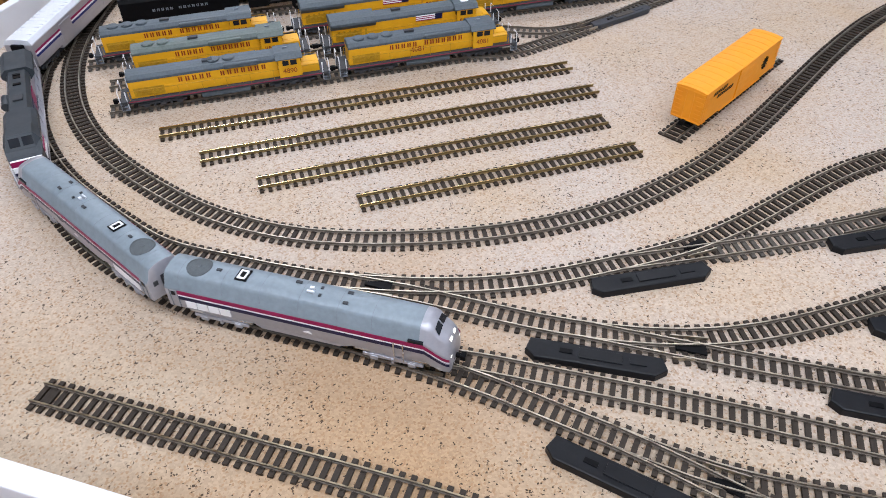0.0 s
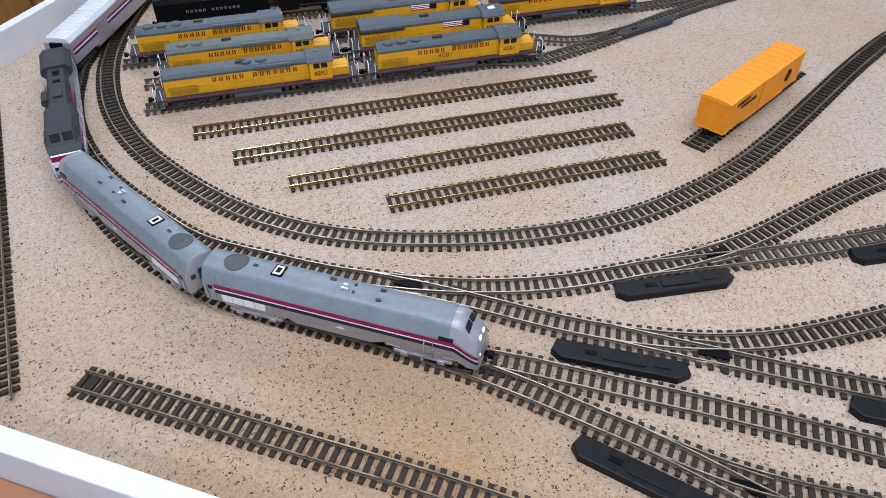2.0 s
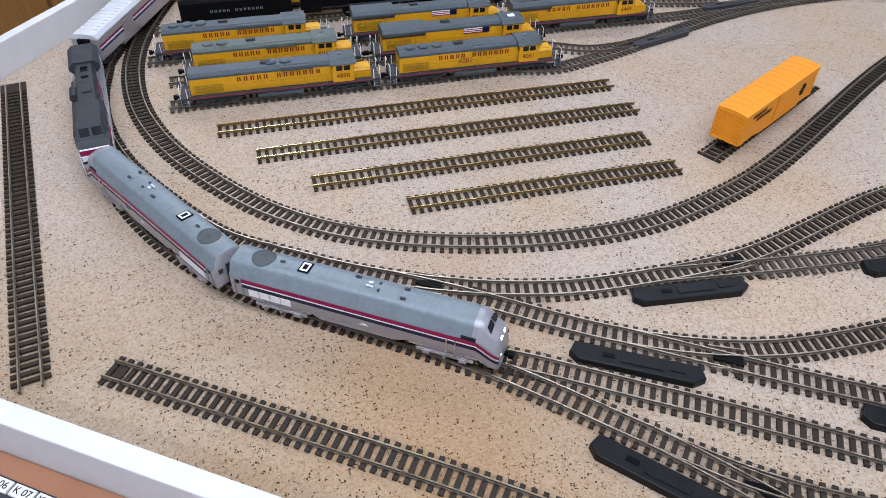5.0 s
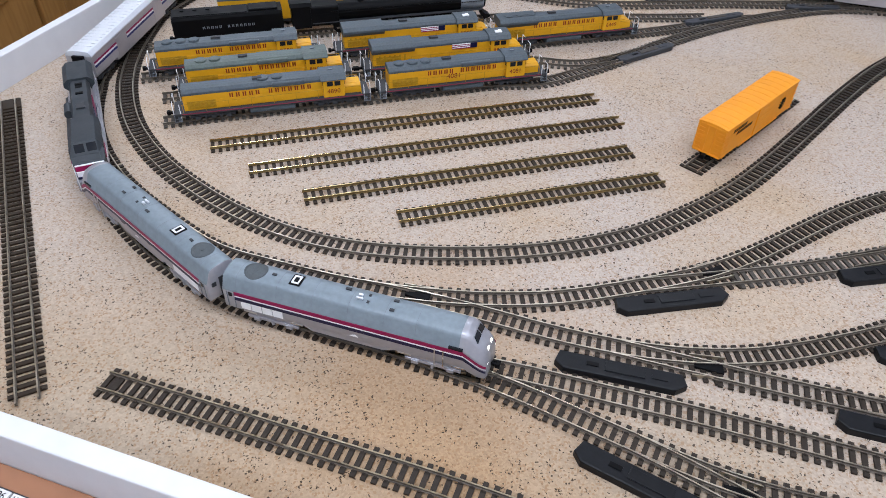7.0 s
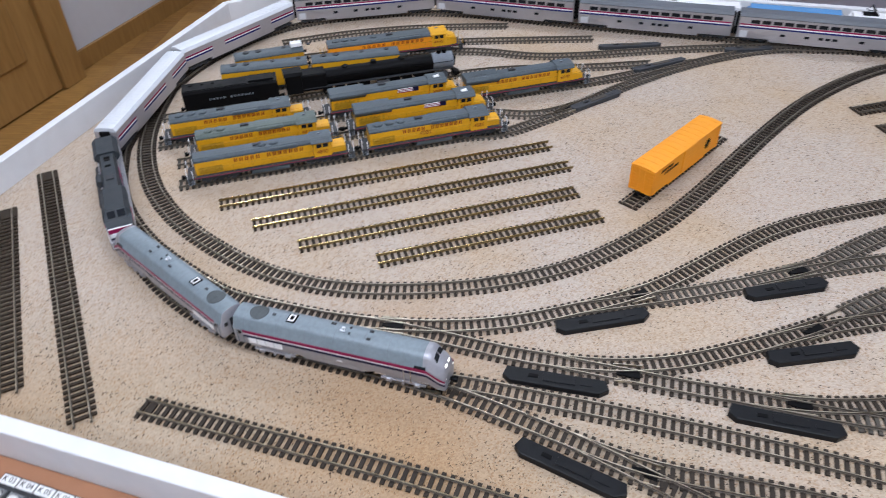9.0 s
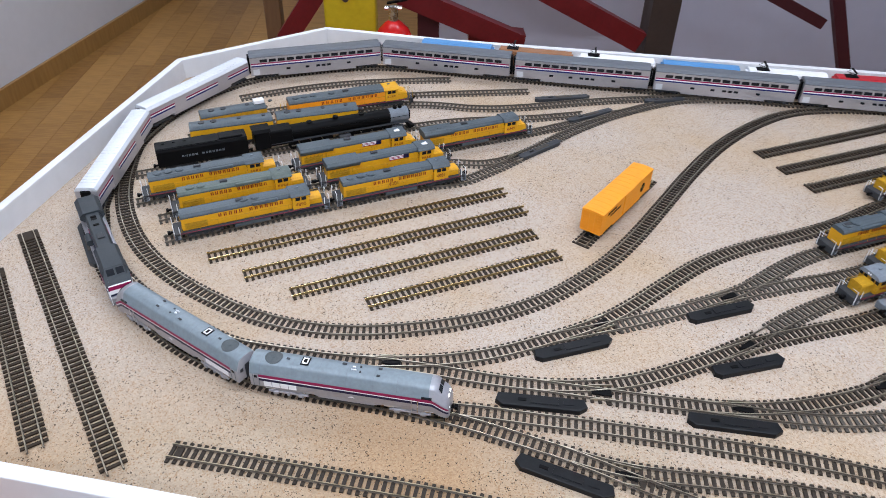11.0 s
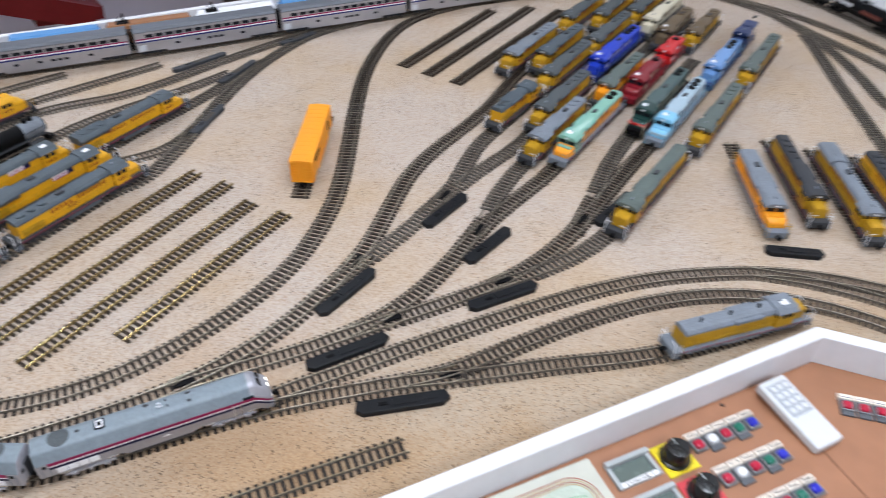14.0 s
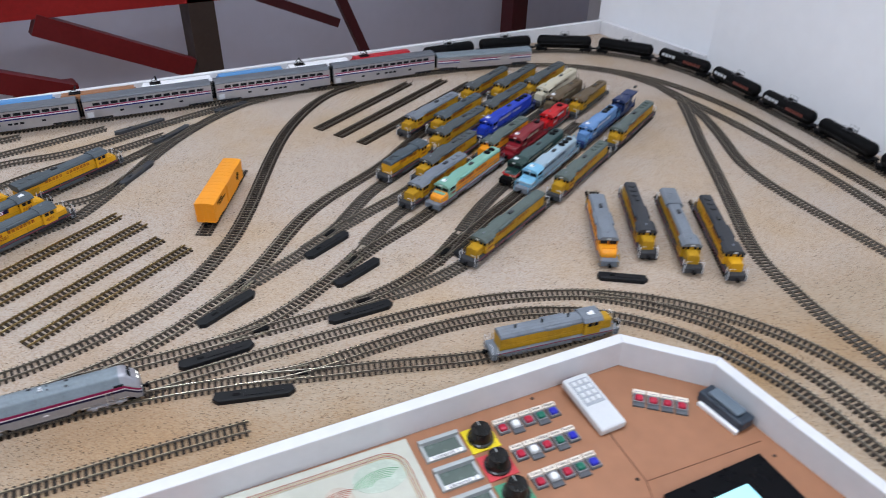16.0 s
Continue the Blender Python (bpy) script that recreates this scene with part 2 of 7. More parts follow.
BTN_GREEN = mat("button_green", (0.01, 0.14, 0.09), 0.3, var=0.05, coat=0.2)
BTN_BLUE = mat("button_blue", (0.02, 0.025, 0.42), 0.3, var=0.05, coat=0.2)
LABEL_CREAM = mat("label_cream", (0.72, 0.64, 0.55), 0.5, var=0.06)
BTN_WHITE = mat("button_white", (0.78, 0.78, 0.78), 0.3, var=0.04, coat=0.2)
LED_PINK = glow_mat("led_pink", (1.0, 0.08, 0.25), 1.2)
KNOB = mat("knob_black", (0.012, 0.012, 0.012), 0.3, var=0.1, coat=0.2)
BEZEL = mat("bezel_grey", (0.38, 0.40, 0.40), 0.45, var=0.05)
HANDSET = mat("handset_white", (0.6, 0.61, 0.62), 0.4, var=0.04)
SQ_YELLOW = mat("plate_yellow", (0.75, 0.58, 0.02), 0.45, var=0.05)
SQ_RED = mat("plate_red", (0.58, 0.06, 0.07), 0.45, var=0.05)
SQ_GREEN = mat("plate_green", (0.08, 0.30, 0.17), 0.45, var=0.05)
LCD = mat("lcd_glass", (0.12, 0.15, 0.135), 0.22, var=0.05)
MINT = mat("mint_green", (0.19, 0.38, 0.30), 0.35, var=0.06, coat=0.2)
TEAL_DUSK = mat("dusty_teal", (0.055, 0.09, 0.088), 0.4, var=0.1, coat=0.2)
SILVER_BLUE = mat("silver_blue", (0.33, 0.43, 0.5), 0.38, var=0.08, coat=0.1)
SKY_BLUE = mat("light_blue", (0.2, 0.46, 0.64), 0.35, var=0.06, coat=0.2)
MID_BLUE = mat("mid_blue", (0.13, 0.26, 0.5), 0.35, var=0.08, coat=0.2)
COACH_BLUE = mat("coach_blue", (0.012, 0.02, 0.13), 0.4, var=0.06)
NAVY = mat("navy_blue", (0.015, 0.03, 0.10), 0.4, var=0.1, coat=0.2)
ROYAL = mat("royal_blue", (0.015, 0.045, 0.42), 0.33, var=0.06, coat=0.2)
DARK_GREEN = mat("dark_green", (0.012, 0.04, 0.035), 0.33, var=0.1, coat=0.2)
MAROON = mat("maroon", (0.20, 0.012, 0.02), 0.33, var=0.1, coat=0.2)
BRIGHT_RED = mat("bright_red", (0.50, 0.012, 0.016), 0.33, var=0.06, coat=0.2)
BROWN = mat("brown_olive", (0.12, 0.085, 0.05), 0.5, var=0.15)
CREAM = mat("cream", (0.55, 0.50, 0.38), 0.5, var=0.08)
BOX_ORANGE = mat("boxcar_orange", (0.80, 0.30, 0.018), 0.45, var=0.05, scale=30)
WALL = mat("wall_paint", (0.58, 0.58, 0.62), 0.7, var=0.03, scale=4)
WALL_LAV = mat("wall_lavender", (0.47, 0.47, 0.58), 0.7, var=0.04, scale=3)
STEEL_MAROON = mat("maroon_steel", (0.13, 0.008, 0.010), 0.45, var=0.2, scale=12)
WALL_W = mat("wall_white", (0.85, 0.86, 0.89), 0.7, var=0.025, scale=4)
CEILING = mat("ceiling_paint", (0.75, 0.75, 0.75), 0.8, var=0.03, scale=4)
STEEL_RED = mat("red_steel", (0.28, 0.012, 0.012), 0.45, var=0.15, scale=12)
STEEL_DARK = mat("dark_maroon_steel", (0.06, 0.012, 0.016), 0.5, var=0.15, scale=12)
STEEL_BROWN = mat("dark_brown_steel", (0.045, 0.03, 0.025), 0.5, var=0.15, scale=12)
STEEL_YELLOW = mat("yellow_steel", (0.50, 0.36, 0.01), 0.5, var=0.12, scale=8)
EXT_RED = mat("extinguisher_red", (0.55, 0.012, 0.012), 0.25, var=0.05, scale=20, coat=0.2)
PARQUET = wood_mat("parquet", (0.19, 0.084, 0.019), (0.41, 0.215, 0.06), 0, 2.0, 0.5)
DARK_WOOD = wood_mat("dark_wood", (0.085, 0.04, 0.018), (0.15, 0.075, 0.032), 2, 2.0, 0.5)
DOOR_WOOD = wood_mat("door_wood", (0.23, 0.118, 0.034), (0.36, 0.198, 0.064), 2, 1.5, 0.4)
TABLE_WOOD = wood_mat("table_wood", (0.28, 0.18, 0.09), (0.45, 0.3, 0.16), 0, 2.0, 0.6)
PIC_GREEN = mat("picture_green", (0.03, 0.09, 0.05), 0.5, var=0.5, scale=14)
TEXT_INK = mat("label_ink", (0.02, 0.02, 0.02), 0.6, var=0.05)
PALE_PLATE = mat("plan_plate", (0.52, 0.52, 0.45), 0.2, var=0.06, scale=9)
GREY_PLUG = mat("adapter_grey", (0.13, 0.165, 0.2), 0.4, var=0.1)
SCREEN_OFF = mat("screen_black", (0.003, 0.003, 0.004), 0.3, var=0.1, spec=0.08)
SCREEN_CYAN = glow_mat("screen_sky", (0.30, 0.66, 0.75), 0.8)
SCREEN_GREEN = glow_mat("screen_meadow", (0.06, 0.16, 0.05), 0.7)

# ---- mesh helpers ----


def bx(bm, x0, x1, y0, y1, z0, z1, bev=0.0):
    r = bmesh.ops.create_cube(bm, size=1, matrix=Matrix.Translation(((x0 + x1) / 2, (y0 + y1) / 2, (z0 + z1) / 2)) @ Matrix.Diagonal((x1 - x0, y1 - y0, z1 - z0, 1)))
    if bev:
        es = list({e for v in r["verts"] for e in v.link_edges})
        bmesh.ops.bevel(bm, geom=es, offset=bev, segments=2, profile=0.5, affect="EDGES")
    return bm


def cy(bm, a, b, r, n=10, r2=None):
    a, b = Vector(a), Vector(b)
    m = Matrix.Translation((a + b) / 2) @ (b - a).to_track_quat("Z", "Y").to_matrix().to_4x4()
    bmesh.ops.create_cone(bm, cap_ends=True, segments=n, radius1=r, radius2=r if r2 is None else r2, depth=(b - a).length, matrix=m)
    return bm


def loft(bm, rings):
    vs = [[bm.verts.new(p) for p in ring] for ring in rings]
    n = len(vs[0])
    for a, b in zip(vs, vs[1:]):
        for i in range(n):
            bm.faces.new((a[i], a[(i + 1) % n], b[(i + 1) % n], b[i]))
    bm.faces.new(vs[0][::-1])
    bm.faces.new(vs[-1])
    bmesh.ops.recalc_face_normals(bm, faces=bm.faces[:])
    return bm


def prism(bm, prof, x0, x1):
    return loft(bm, [[(x, y, z) for y, z in prof] for x in (x0, x1)])


def sym(half):
    """A closed outline from its right half, listed from bottom to top."""
    return half + [(-y, z) for y, z in half[::-1]]


def finish(name, bm, material, smooth=False):
    me = bpy.data.meshes.new(name)
    bm.to_mesh(me)
    bm.free()
    me.materials.append(material)
    if smooth:
        me.shade_smooth()
        me.set_sharp_from_angle(angle=radians(38))
    return me


def part(name, bm, material, parent, label="", smooth=False):
    ob = new(name, finish(name, bm, material, smooth))
    ob.parent = parent
    if label:
        tagged(ob, label)
    return ob


def pieces_of(name, bm, material, parent, label=""):
    """Every loose island of the bmesh becomes a part of its own."""
    bm.verts.index_update()
    seen = set()
    for v0 in bm.verts:
        if v0.index in seen and v0.index >= 0:
            continue
        bm.verts.index_update()
        stack, isle = [v0], []
        seen.add(v0.index)
        while stack:
            v = stack.pop()
            isle.append(v)
            for e in v.link_edges:
                w = e.other_vert(v)
                if w.index not in seen:
                    seen.add(w.index)
                    stack.append(w)
        nb = bmesh.new()
        at = {v.index: nb.verts.new(v.co) for v in isle}
        for f in {f for v in isle for f in v.link_faces}:
            nb.faces.new([at[v.index] for v in f.verts])
        part(name, nb, material, parent, label)
    bm.free()


def thing(name, m, label, category, group="", kind=""):
    ob = new(name)
    ob.empty_display_size = 0.02
    ob.matrix_basis = m
    return tagged(ob, label, category, group, kind)


def solid(name, bm, material, label, category, kind="", smooth=False):
    ob = new(name, finish(name, bm, material, smooth))
    return tagged(ob, label, category, "", kind)


def B():
    return bmesh.new()


def turned(x, y, z, deg):
    return pose(x, y, z, 0, 0, deg)


def slab(bm, pts, z0, z1):
    """A flat board of any outline, listed counter-clockwise."""
    lo = [bm.verts.new((x, y, z0)) for x, y in pts]
    hi = [bm.verts.new((x, y, z1)) for x, y in pts]
    n = len(pts)
    bm.faces.new(hi)
    bm.faces.new(lo[::-1])
    for i in range(n):
        bm.faces.new((lo[i], lo[(i + 1) % n], hi[(i + 1) % n], hi[i]))
    return bm


def bar(bm, a, b, w, h):
    """A square-edged beam from a to b."""
    a, b = Vector(a), Vector(b)
    m = Matrix.Translation((a + b) / 2) @ (b - a).to_track_quat("X", "Z").to_matrix().to_4x4() @ Matrix.Diagonal(((b - a).length, w, h, 1))
    bmesh.ops.create_cube(bm, size=1, matrix=m)
    return bm

# ---- the room ----
LEFT, BACK = -1.97, 3.4
ob = solid("floor", slab(B(), [(-4.2, -3.2), (4.2, -3.2), (4.2, 5.2), (-4.2, 5.2)], FLOOR - 0.1, FLOOR - 0.004), PARQUET, "warm brown wooden parquet floor of the room", "floor", "structure")
solid("ceiling", slab(B(), [(-4.2, -3.2), (4.2, -3.2), (4.2, 5.4), (-4.2, 5.4)], CEIL, CEIL + 0.1), CEILING, "plain white room ceiling", "ceiling", "structure")
# the west wall and its door stand square to the table, not to the axes
WA = -12.6
wux, wuy = -math.sin(radians(WA)), math.cos(radians(WA))


def by_wall(d, off=0.0):
    """A point d along the west wall from the door's jamb, off metres into the room."""
    return (-1.995 + d * wux + off * wuy, 3.0 + d * wuy - off * wux)


solid("wall_west", slab(B(), [by_wall(-6.4), by_wall(2.3), by_wall(2.3, -0.15), by_wall(-6.4, -0.15)], FLOOR, CEIL), WALL, "plain pale grey painted wall", "wall", "structure")
solid("wall_north", bx(B(), LEFT - 0.15, 4.0, BACK + 1.85, BACK + 2.0, FLOOR, CEIL), WALL, "pale lavender grey painted wall behind the red frame", "wall", "structure")
solid("wall_partition", bx(B(), 0.12, 3.85, 3.0, 3.1, FLOOR, CEIL), WALL_LAV, "lavender grey partition wall behind the red frame", "wall", "structure")
solid("wall_south", bx(B(), LEFT - 0.15, 4.0, -3.15, -3.0, FLOOR, CEIL), WALL_W, "plain white painted wall", "wall", "structure")
solid("wall_east_far", bx(B(), 3.85, 4.0, -3.0, BACK + 1.85, FLOOR, CEIL), WALL, "plain pale grey painted wall", "wall", "structure")
# the wall close behind the tank cars follows the edge of the table
EAST = [(1.835, 1.205), (1.81, 0.76), (1.40, -0.85), (1.2, -3.0)]
solid("wall_east", slab(B(), EAST + [(1.35, -3.0), (1.55, -0.87), (1.96, 0.74), (1.985, 1.205)], FLOOR, CEIL), WALL_W, "white painted wall right behind the layout", "wall", "structure")
solid("baseboard", slab(B(), [by_wall(0.01, 0.02), by_wall(0.01, 0.002), by_wall(1.9, 0.002), by_wall(1.9, 0.02)], FLOOR, FLOOR + 0.09), DOOR_WOOD, "brown wooden skirting board along the wall", "baseboard", "structure")

# wooden door leaf standing at the wall
d = thing("wooden_door", pose(*by_wall(-0.47, 0.015), FLOOR, 0, 0, WA), "brown varnished wooden door in its frame", "door", kind="structure")
part("leaf", bx(B(), 0, 0.05, -0.55, 0.30, 0.004, 2.03, 0.004), DOOR_WOOD, d)
part("frame", bx(B(), -0.012, 0.07, 0.305, 0.44, 0, 2.1, 0.004), DOOR_WOOD, d)
part("panel", bx(B(), 0.05, 0.062, -0.43, 0.17, 0.2, 0.95, 0.006), DOOR_WOOD, d)
part("panel", bx(B(), 0.05, 0.062, -0.43, 0.17, 1.1, 1.85, 0.006), DOOR_WOOD, d)

jamb = thing("door_jamb", pose(*by_wall(1.95, 0.0), FLOOR, 0, 0, WA), "brown wooden door jamb at the end of the wall", "door jamb", kind="structure")
part("jamb", bx(B(), 0.002, 0.06, -0.04, 0.04, 0.002, 2.1, 0.003), DOOR_WOOD, jamb)
wp = thing("wooden_post", pose(-0.508, 2.56, FLOOR), "brown wooden post standing on the floor by the steel frame", "post")
part("shaft", bx(B(), -0.03, 0.03, -0.035, 0.035, 0.0, 1.7, 0.004), DARK_WOOD, wp)
part("foot_plate", bx(B(), -0.05, 0.05, -0.055, 0.055, 0.0, 0.012, 0.002), STEEL_BROWN, wp)

# red steel frame behind the table
FY = 2.45
rack = thing("steel_frame", pose(0, 0, 0), "red painted steel rack frame with diagonal braces on the floor", "rack")
part("top_beam", bar(B(), (0.1, FY, 0.035), (1.05, FY, -0.01), 0.06, 0.11), STEEL_RED, rack, "bright red steel beam")
part("post", bar(B(), (0.932, FY + 0.02, FLOOR), (0.932, FY + 0.02, 0.9), 0.10, 0.105), STEEL_BROWN, rack, "dark brown steel post")
part("brace", bar(B(), (0.34, FY - 0.01, -0.05), (0.86, FY - 0.01, -0.31), 0.05, 0.075), STEEL_MAROON, rack)
part("brace", bar(B(), (-0.03, FY - 0.01, -0.135), (0.40, FY - 0.01, -0.315), 0.05, 0.075), STEEL_MAROON, rack)
part("post", bar(B(), (0.07, FY + 0.05, FLOOR), (0.07, FY + 0.05, 0.9), 0.08, 0.08), STEEL_DARK, rack)
part("brace", bar(B(), (-0.30, FY + 0.02, -0.10), (-0.46, FY + 0.02, -0.32), 0.05, 0.07), STEEL_MAROON, rack)
part("foot_beam", bar(B(), (0.22, FY + 0.03, -0.29), (0.43, FY + 0.03, -0.31), 0.08, 0.04), STEEL_MAROON, rack)
part("tie_bar", bar(B(), (1.2, FY + 0.05, -0.09), (1.575, FY + 0.05, -0.262), 0.03, 0.04), STEEL_DARK, rack, "thin dark maroon bar")
part("tie_bar", bar(B(), (1.57, FY + 0.05, -0.10), (1.725, FY + 0.05, -0.45), 0.03, 0.045), STEEL_DARK, rack, "thin dark maroon bar")
part("post", bar(B(), (2.72, FY + 0.1, FLOOR), (2.72, FY + 0.1, 0.9), 0.09, 0.11), STEEL_DARK, rack)
yp = thing("yellow_post", pose(-0.205, FY + 0.05, FLOOR), "yellow painted steel column on the floor", "post")
part("column", bx(B(), -0.1, 0.085, -0.08, 0.08, 0, 1.8, 0.01), STEEL_YELLOW, yp)
part("bolt", cy(B(), (-0.02, -0.08, 0.75), (-0.02, -0.09, 0.75), 0.012, 12), STEEL_BROWN, yp)
part("bolt", cy(B(), (-0.02, -0.08, 0.95), (-0.02, -0.09, 0.95), 0.012, 12), STEEL_BROWN, yp)

ex = thing("fire_extinguisher", pose(-0.055, 2.35, FLOOR), "red fire extinguisher with a silver valve head", "extinguisher")
prof = [(0.07, 0.0), (0.07, 0.60), (0.066, 0.635), (0.053, 0.667), (0.032, 0.687), (0.018, 0.697)]
bm = loft(B(), [[(r * math.cos(a), r * math.sin(a), z) for a in [i * math.tau / 24 for i in range(24)]] for r, z in prof])
part("cylinder", bm, EXT_RED, ex, smooth=True)
part("valve", cy(cy(B(), (0, 0, 0.69), (0, 0, 0.745), 0.016, 12), (-0.03, 0, 0.74), (0.03, 0, 0.74), 0.008, 8), CHROME, ex, "silver valve")
part("handle", bar(B(), (-0.02, -0.01, 0.76), (0.05, -0.02, 0.775), 0.015, 0.006), BLACK, ex, "black lever")
part("sticker", bx(B(), -0.02, 0.02, -0.0715, -0.069, 0.57, 0.60), WHITE, ex, "white sticker")

pic = thing("framed_picture", pose(2.72, BACK + 1.84, 0.1), "dark green framed picture on the wall", "picture")
part("frame", bx(B(), -0.3, 0.3, -0.03, 0.0, -1.1, -0.5, 0.004), BLACK, pic)
part("print", bx(B(), -0.25, 0.25, -0.034, -0.03, -1.05, -0.55), PIC_GREEN, pic)

for x, y, a in FIXTURES:
    f = thing("ceiling_light", pose(x, y, CEIL, 0, 0, a), "unseen white ceiling fluorescent lamp with a long diffuser", "lamp", "ceiling lamps")
    part("housing", bx(B(), -0.62, 0.62, -0.09, 0.09, -0.05, 0, 0.005), WHITE, f)
    part("diffuser", bx(B(), -0.6, 0.6, -0.075, 0.075, -0.056, -0.048), LENS, f)
    la = bpy.data.lights.new("lamp", "AREA")
    la.shape, la.size, la.size_y, la.energy, la.color = "RECTANGLE", 1.2, 0.15, LAMP_W * DIM.get((x, y), 1.0), (0.885, 0.975, 1.15)
    lo = new("lamp_light", la)
    lo.matrix_basis = pose(x, y, CEIL - 0.062, 0, 0, a)

# ---- the table, its white edge and the control panel bay ----
OUT = [(-0.715, 0.399), (0.650, 0.088), (0.728, -0.032), (0.712, -0.16), (0.66, -0.7), (1.38, -0.72), (1.60, 0.0), (1.79, 0.75), (1.80, 1.165), (0.092, 1.51), (-0.2, 1.588), (-0.507, 1.385)]
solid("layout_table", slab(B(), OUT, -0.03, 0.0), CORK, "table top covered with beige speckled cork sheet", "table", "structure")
solid("table_frame", slab(B(), [(-0.6, 0.5), (1.3, 0.2), (1.6, 1.1), (-0.1, 1.45)], -0.14, -0.031), TABLE_WOOD, "plain wooden frame under the layout table", "table frame", "structure")
for i, (x, y) in enumerate(((-0.45, 0.7), (1.2, 0.3), (1.45, 1.05), (-0.1, 1.35))):
    solid("table_leg", bx(B(), x - 0.03, x + 0.03, y - 0.03, y + 0.03, FLOOR - 0.003, -0.141, 0.003), TABLE_WOOD, "square wooden leg of the layout table", "table leg", "structure")


def inset(poly, i, j, d):
    """The edge points i..j of the outline, moved inwards by d."""
    res, n = [], len(poly)
    for k in range(i, j + 1):
        p, a, b = Vector(poly[k % n]), Vector(poly[(k - 1) % n]), Vector(poly[(k + 1) % n])
        u, v = (p - a).normalized(), (b - p).normalized()
        nu, nv = Vector((-u.y, u.x)), Vector((-v.y, v.x))
        w = (nu + nv).normalized()
        res.append(p + w * (d / max(w.dot(nu), 0.3)))
    return res


def curb(name, i, j, d_in, d_out, z0, z1, label):
    """White edge boards, mitred at the corners, each a board of its own."""
    c = thing(name, pose(0, 0, 0), label, "edge board", kind="structure")
    a, b = inset(OUT, i, j, d_in), inset(OUT, i, j, d_out)
    for k in range(len(a) - 1):
        bm = slab(B(), [tuple(b[k]), tuple(b[k + 1]), tuple(a[k + 1]), tuple(a[k])], z0, z1)
        bmesh.ops.bevel(bm, geom=[e for e in bm.edges if min(v.co.z for v in e.verts) > z1 - 1e-4], offset=0.0014, segments=2, profile=0.5, affect="EDGES")
        part("board", bm, CURB, c)
    return c


curb("edge_board_front", 0, 4, 0.0, -0.0177, -0.1, 0.025, "white painted wooden board along the control panel")
curb("edge_board_back", 7, 12, 0.013, -0.002, -0.1, 0.042, "white painted raised board round the back of the table")

# ---- tracks ----
SPACING, TIE_L, TIE_W = 0.0086, 0.0292, 0.0041
RAIL_TOP = 0.0052


def smooth_path(pts, step=0.004, reach=0.045):
    p = [Vector((x, y)) for x, y in pts]
    p = [p[0] * 2 - p[1], *p, p[-1] * 2 - p[-2]]
    fine = []
    for k in range(1, len(p) - 2):
        n = max(int((p[k + 1] - p[k]).length / step), 1)
        for i in range(n):
            t = i / n
            fine.append(0.5 * (2 * p[k] + (p[k + 1] - p[k - 1]) * t + (2 * p[k - 1] - 5 * p[k] + 4 * p[k + 1] - p[k + 2]) * t * t + (3 * p[k] - p[k - 1] - 3 * p[k + 1] + p[k + 2]) * t ** 3))
    fine.append(p[-2])
    a = np.array([tuple(v) for v in fine])
    for _ in range(3):
        w = int(reach / step / 2)
        b = a.copy()
        for i in range(1, len(a) - 1):
            h = min(w, i, len(a) - 1 - i)
            b[i] = a[i - h:i + h + 1].mean(0)
        a = b
    d = np.concatenate([[0], np.cumsum(np.hypot(*np.diff(a, axis=0).T))])
    s = np.linspace(0, d[-1], max(int(d[-1] / step), 2))
    return np.stack([np.interp(s, d, a[:, 0]), np.interp(s, d, a[:, 1])], 1), s


def at_arc(path, s):
    a, d = path
    x, y = np.interp(s, d, a[:, 0]), np.interp(s, d, a[:, 1])
    e = 0.004
    dx = np.interp(s + e, d, a[:, 0]) - np.interp(s - e, d, a[:, 0])
    dy = np.interp(s + e, d, a[:, 1]) - np.interp(s - e, d, a[:, 1])
    return x, y, math.atan2(dy, dx)


FOOT = [(-0.0011, 0.0021), (0.0011, 0.0021), (0.0011, 0.0027), (0.0004, 0.0030), (0.0004, 0.0040), (0.0006, 0.0042), (0.0006, 0.0052)]
FOOT += [(-u, z) for u, z in FOOT[:1:-1]]


def sweep(path, off):
    """A rail: foot, web and head swept along the path."""
    a, _ = path
    t = np.gradient(a, axis=0)
    t /= np.linalg.norm(t, axis=1)[:, None]
    n = np.stack([-t[:, 1], t[:, 0]], 1)
    m = len(FOOT)
    verts, faces = [], []
    for p, q in zip(a, n):
        verts += [(p[0] + q[0] * (off + u), p[1] + q[1] * (off + u), z) for u, z in FOOT]
    for i in range(len(a) - 1):
        for k in range(m):
            j = (k + 1) % m
            faces.append((i * m + k, i * m + j, (i + 1) * m + j, (i + 1) * m + k))
    e = (len(a) - 1) * m
    faces += [tuple(range(m))[::-1], tuple(range(e, e + m))]
    return verts, faces


TIE_JOBS = []
TRACKS = {}


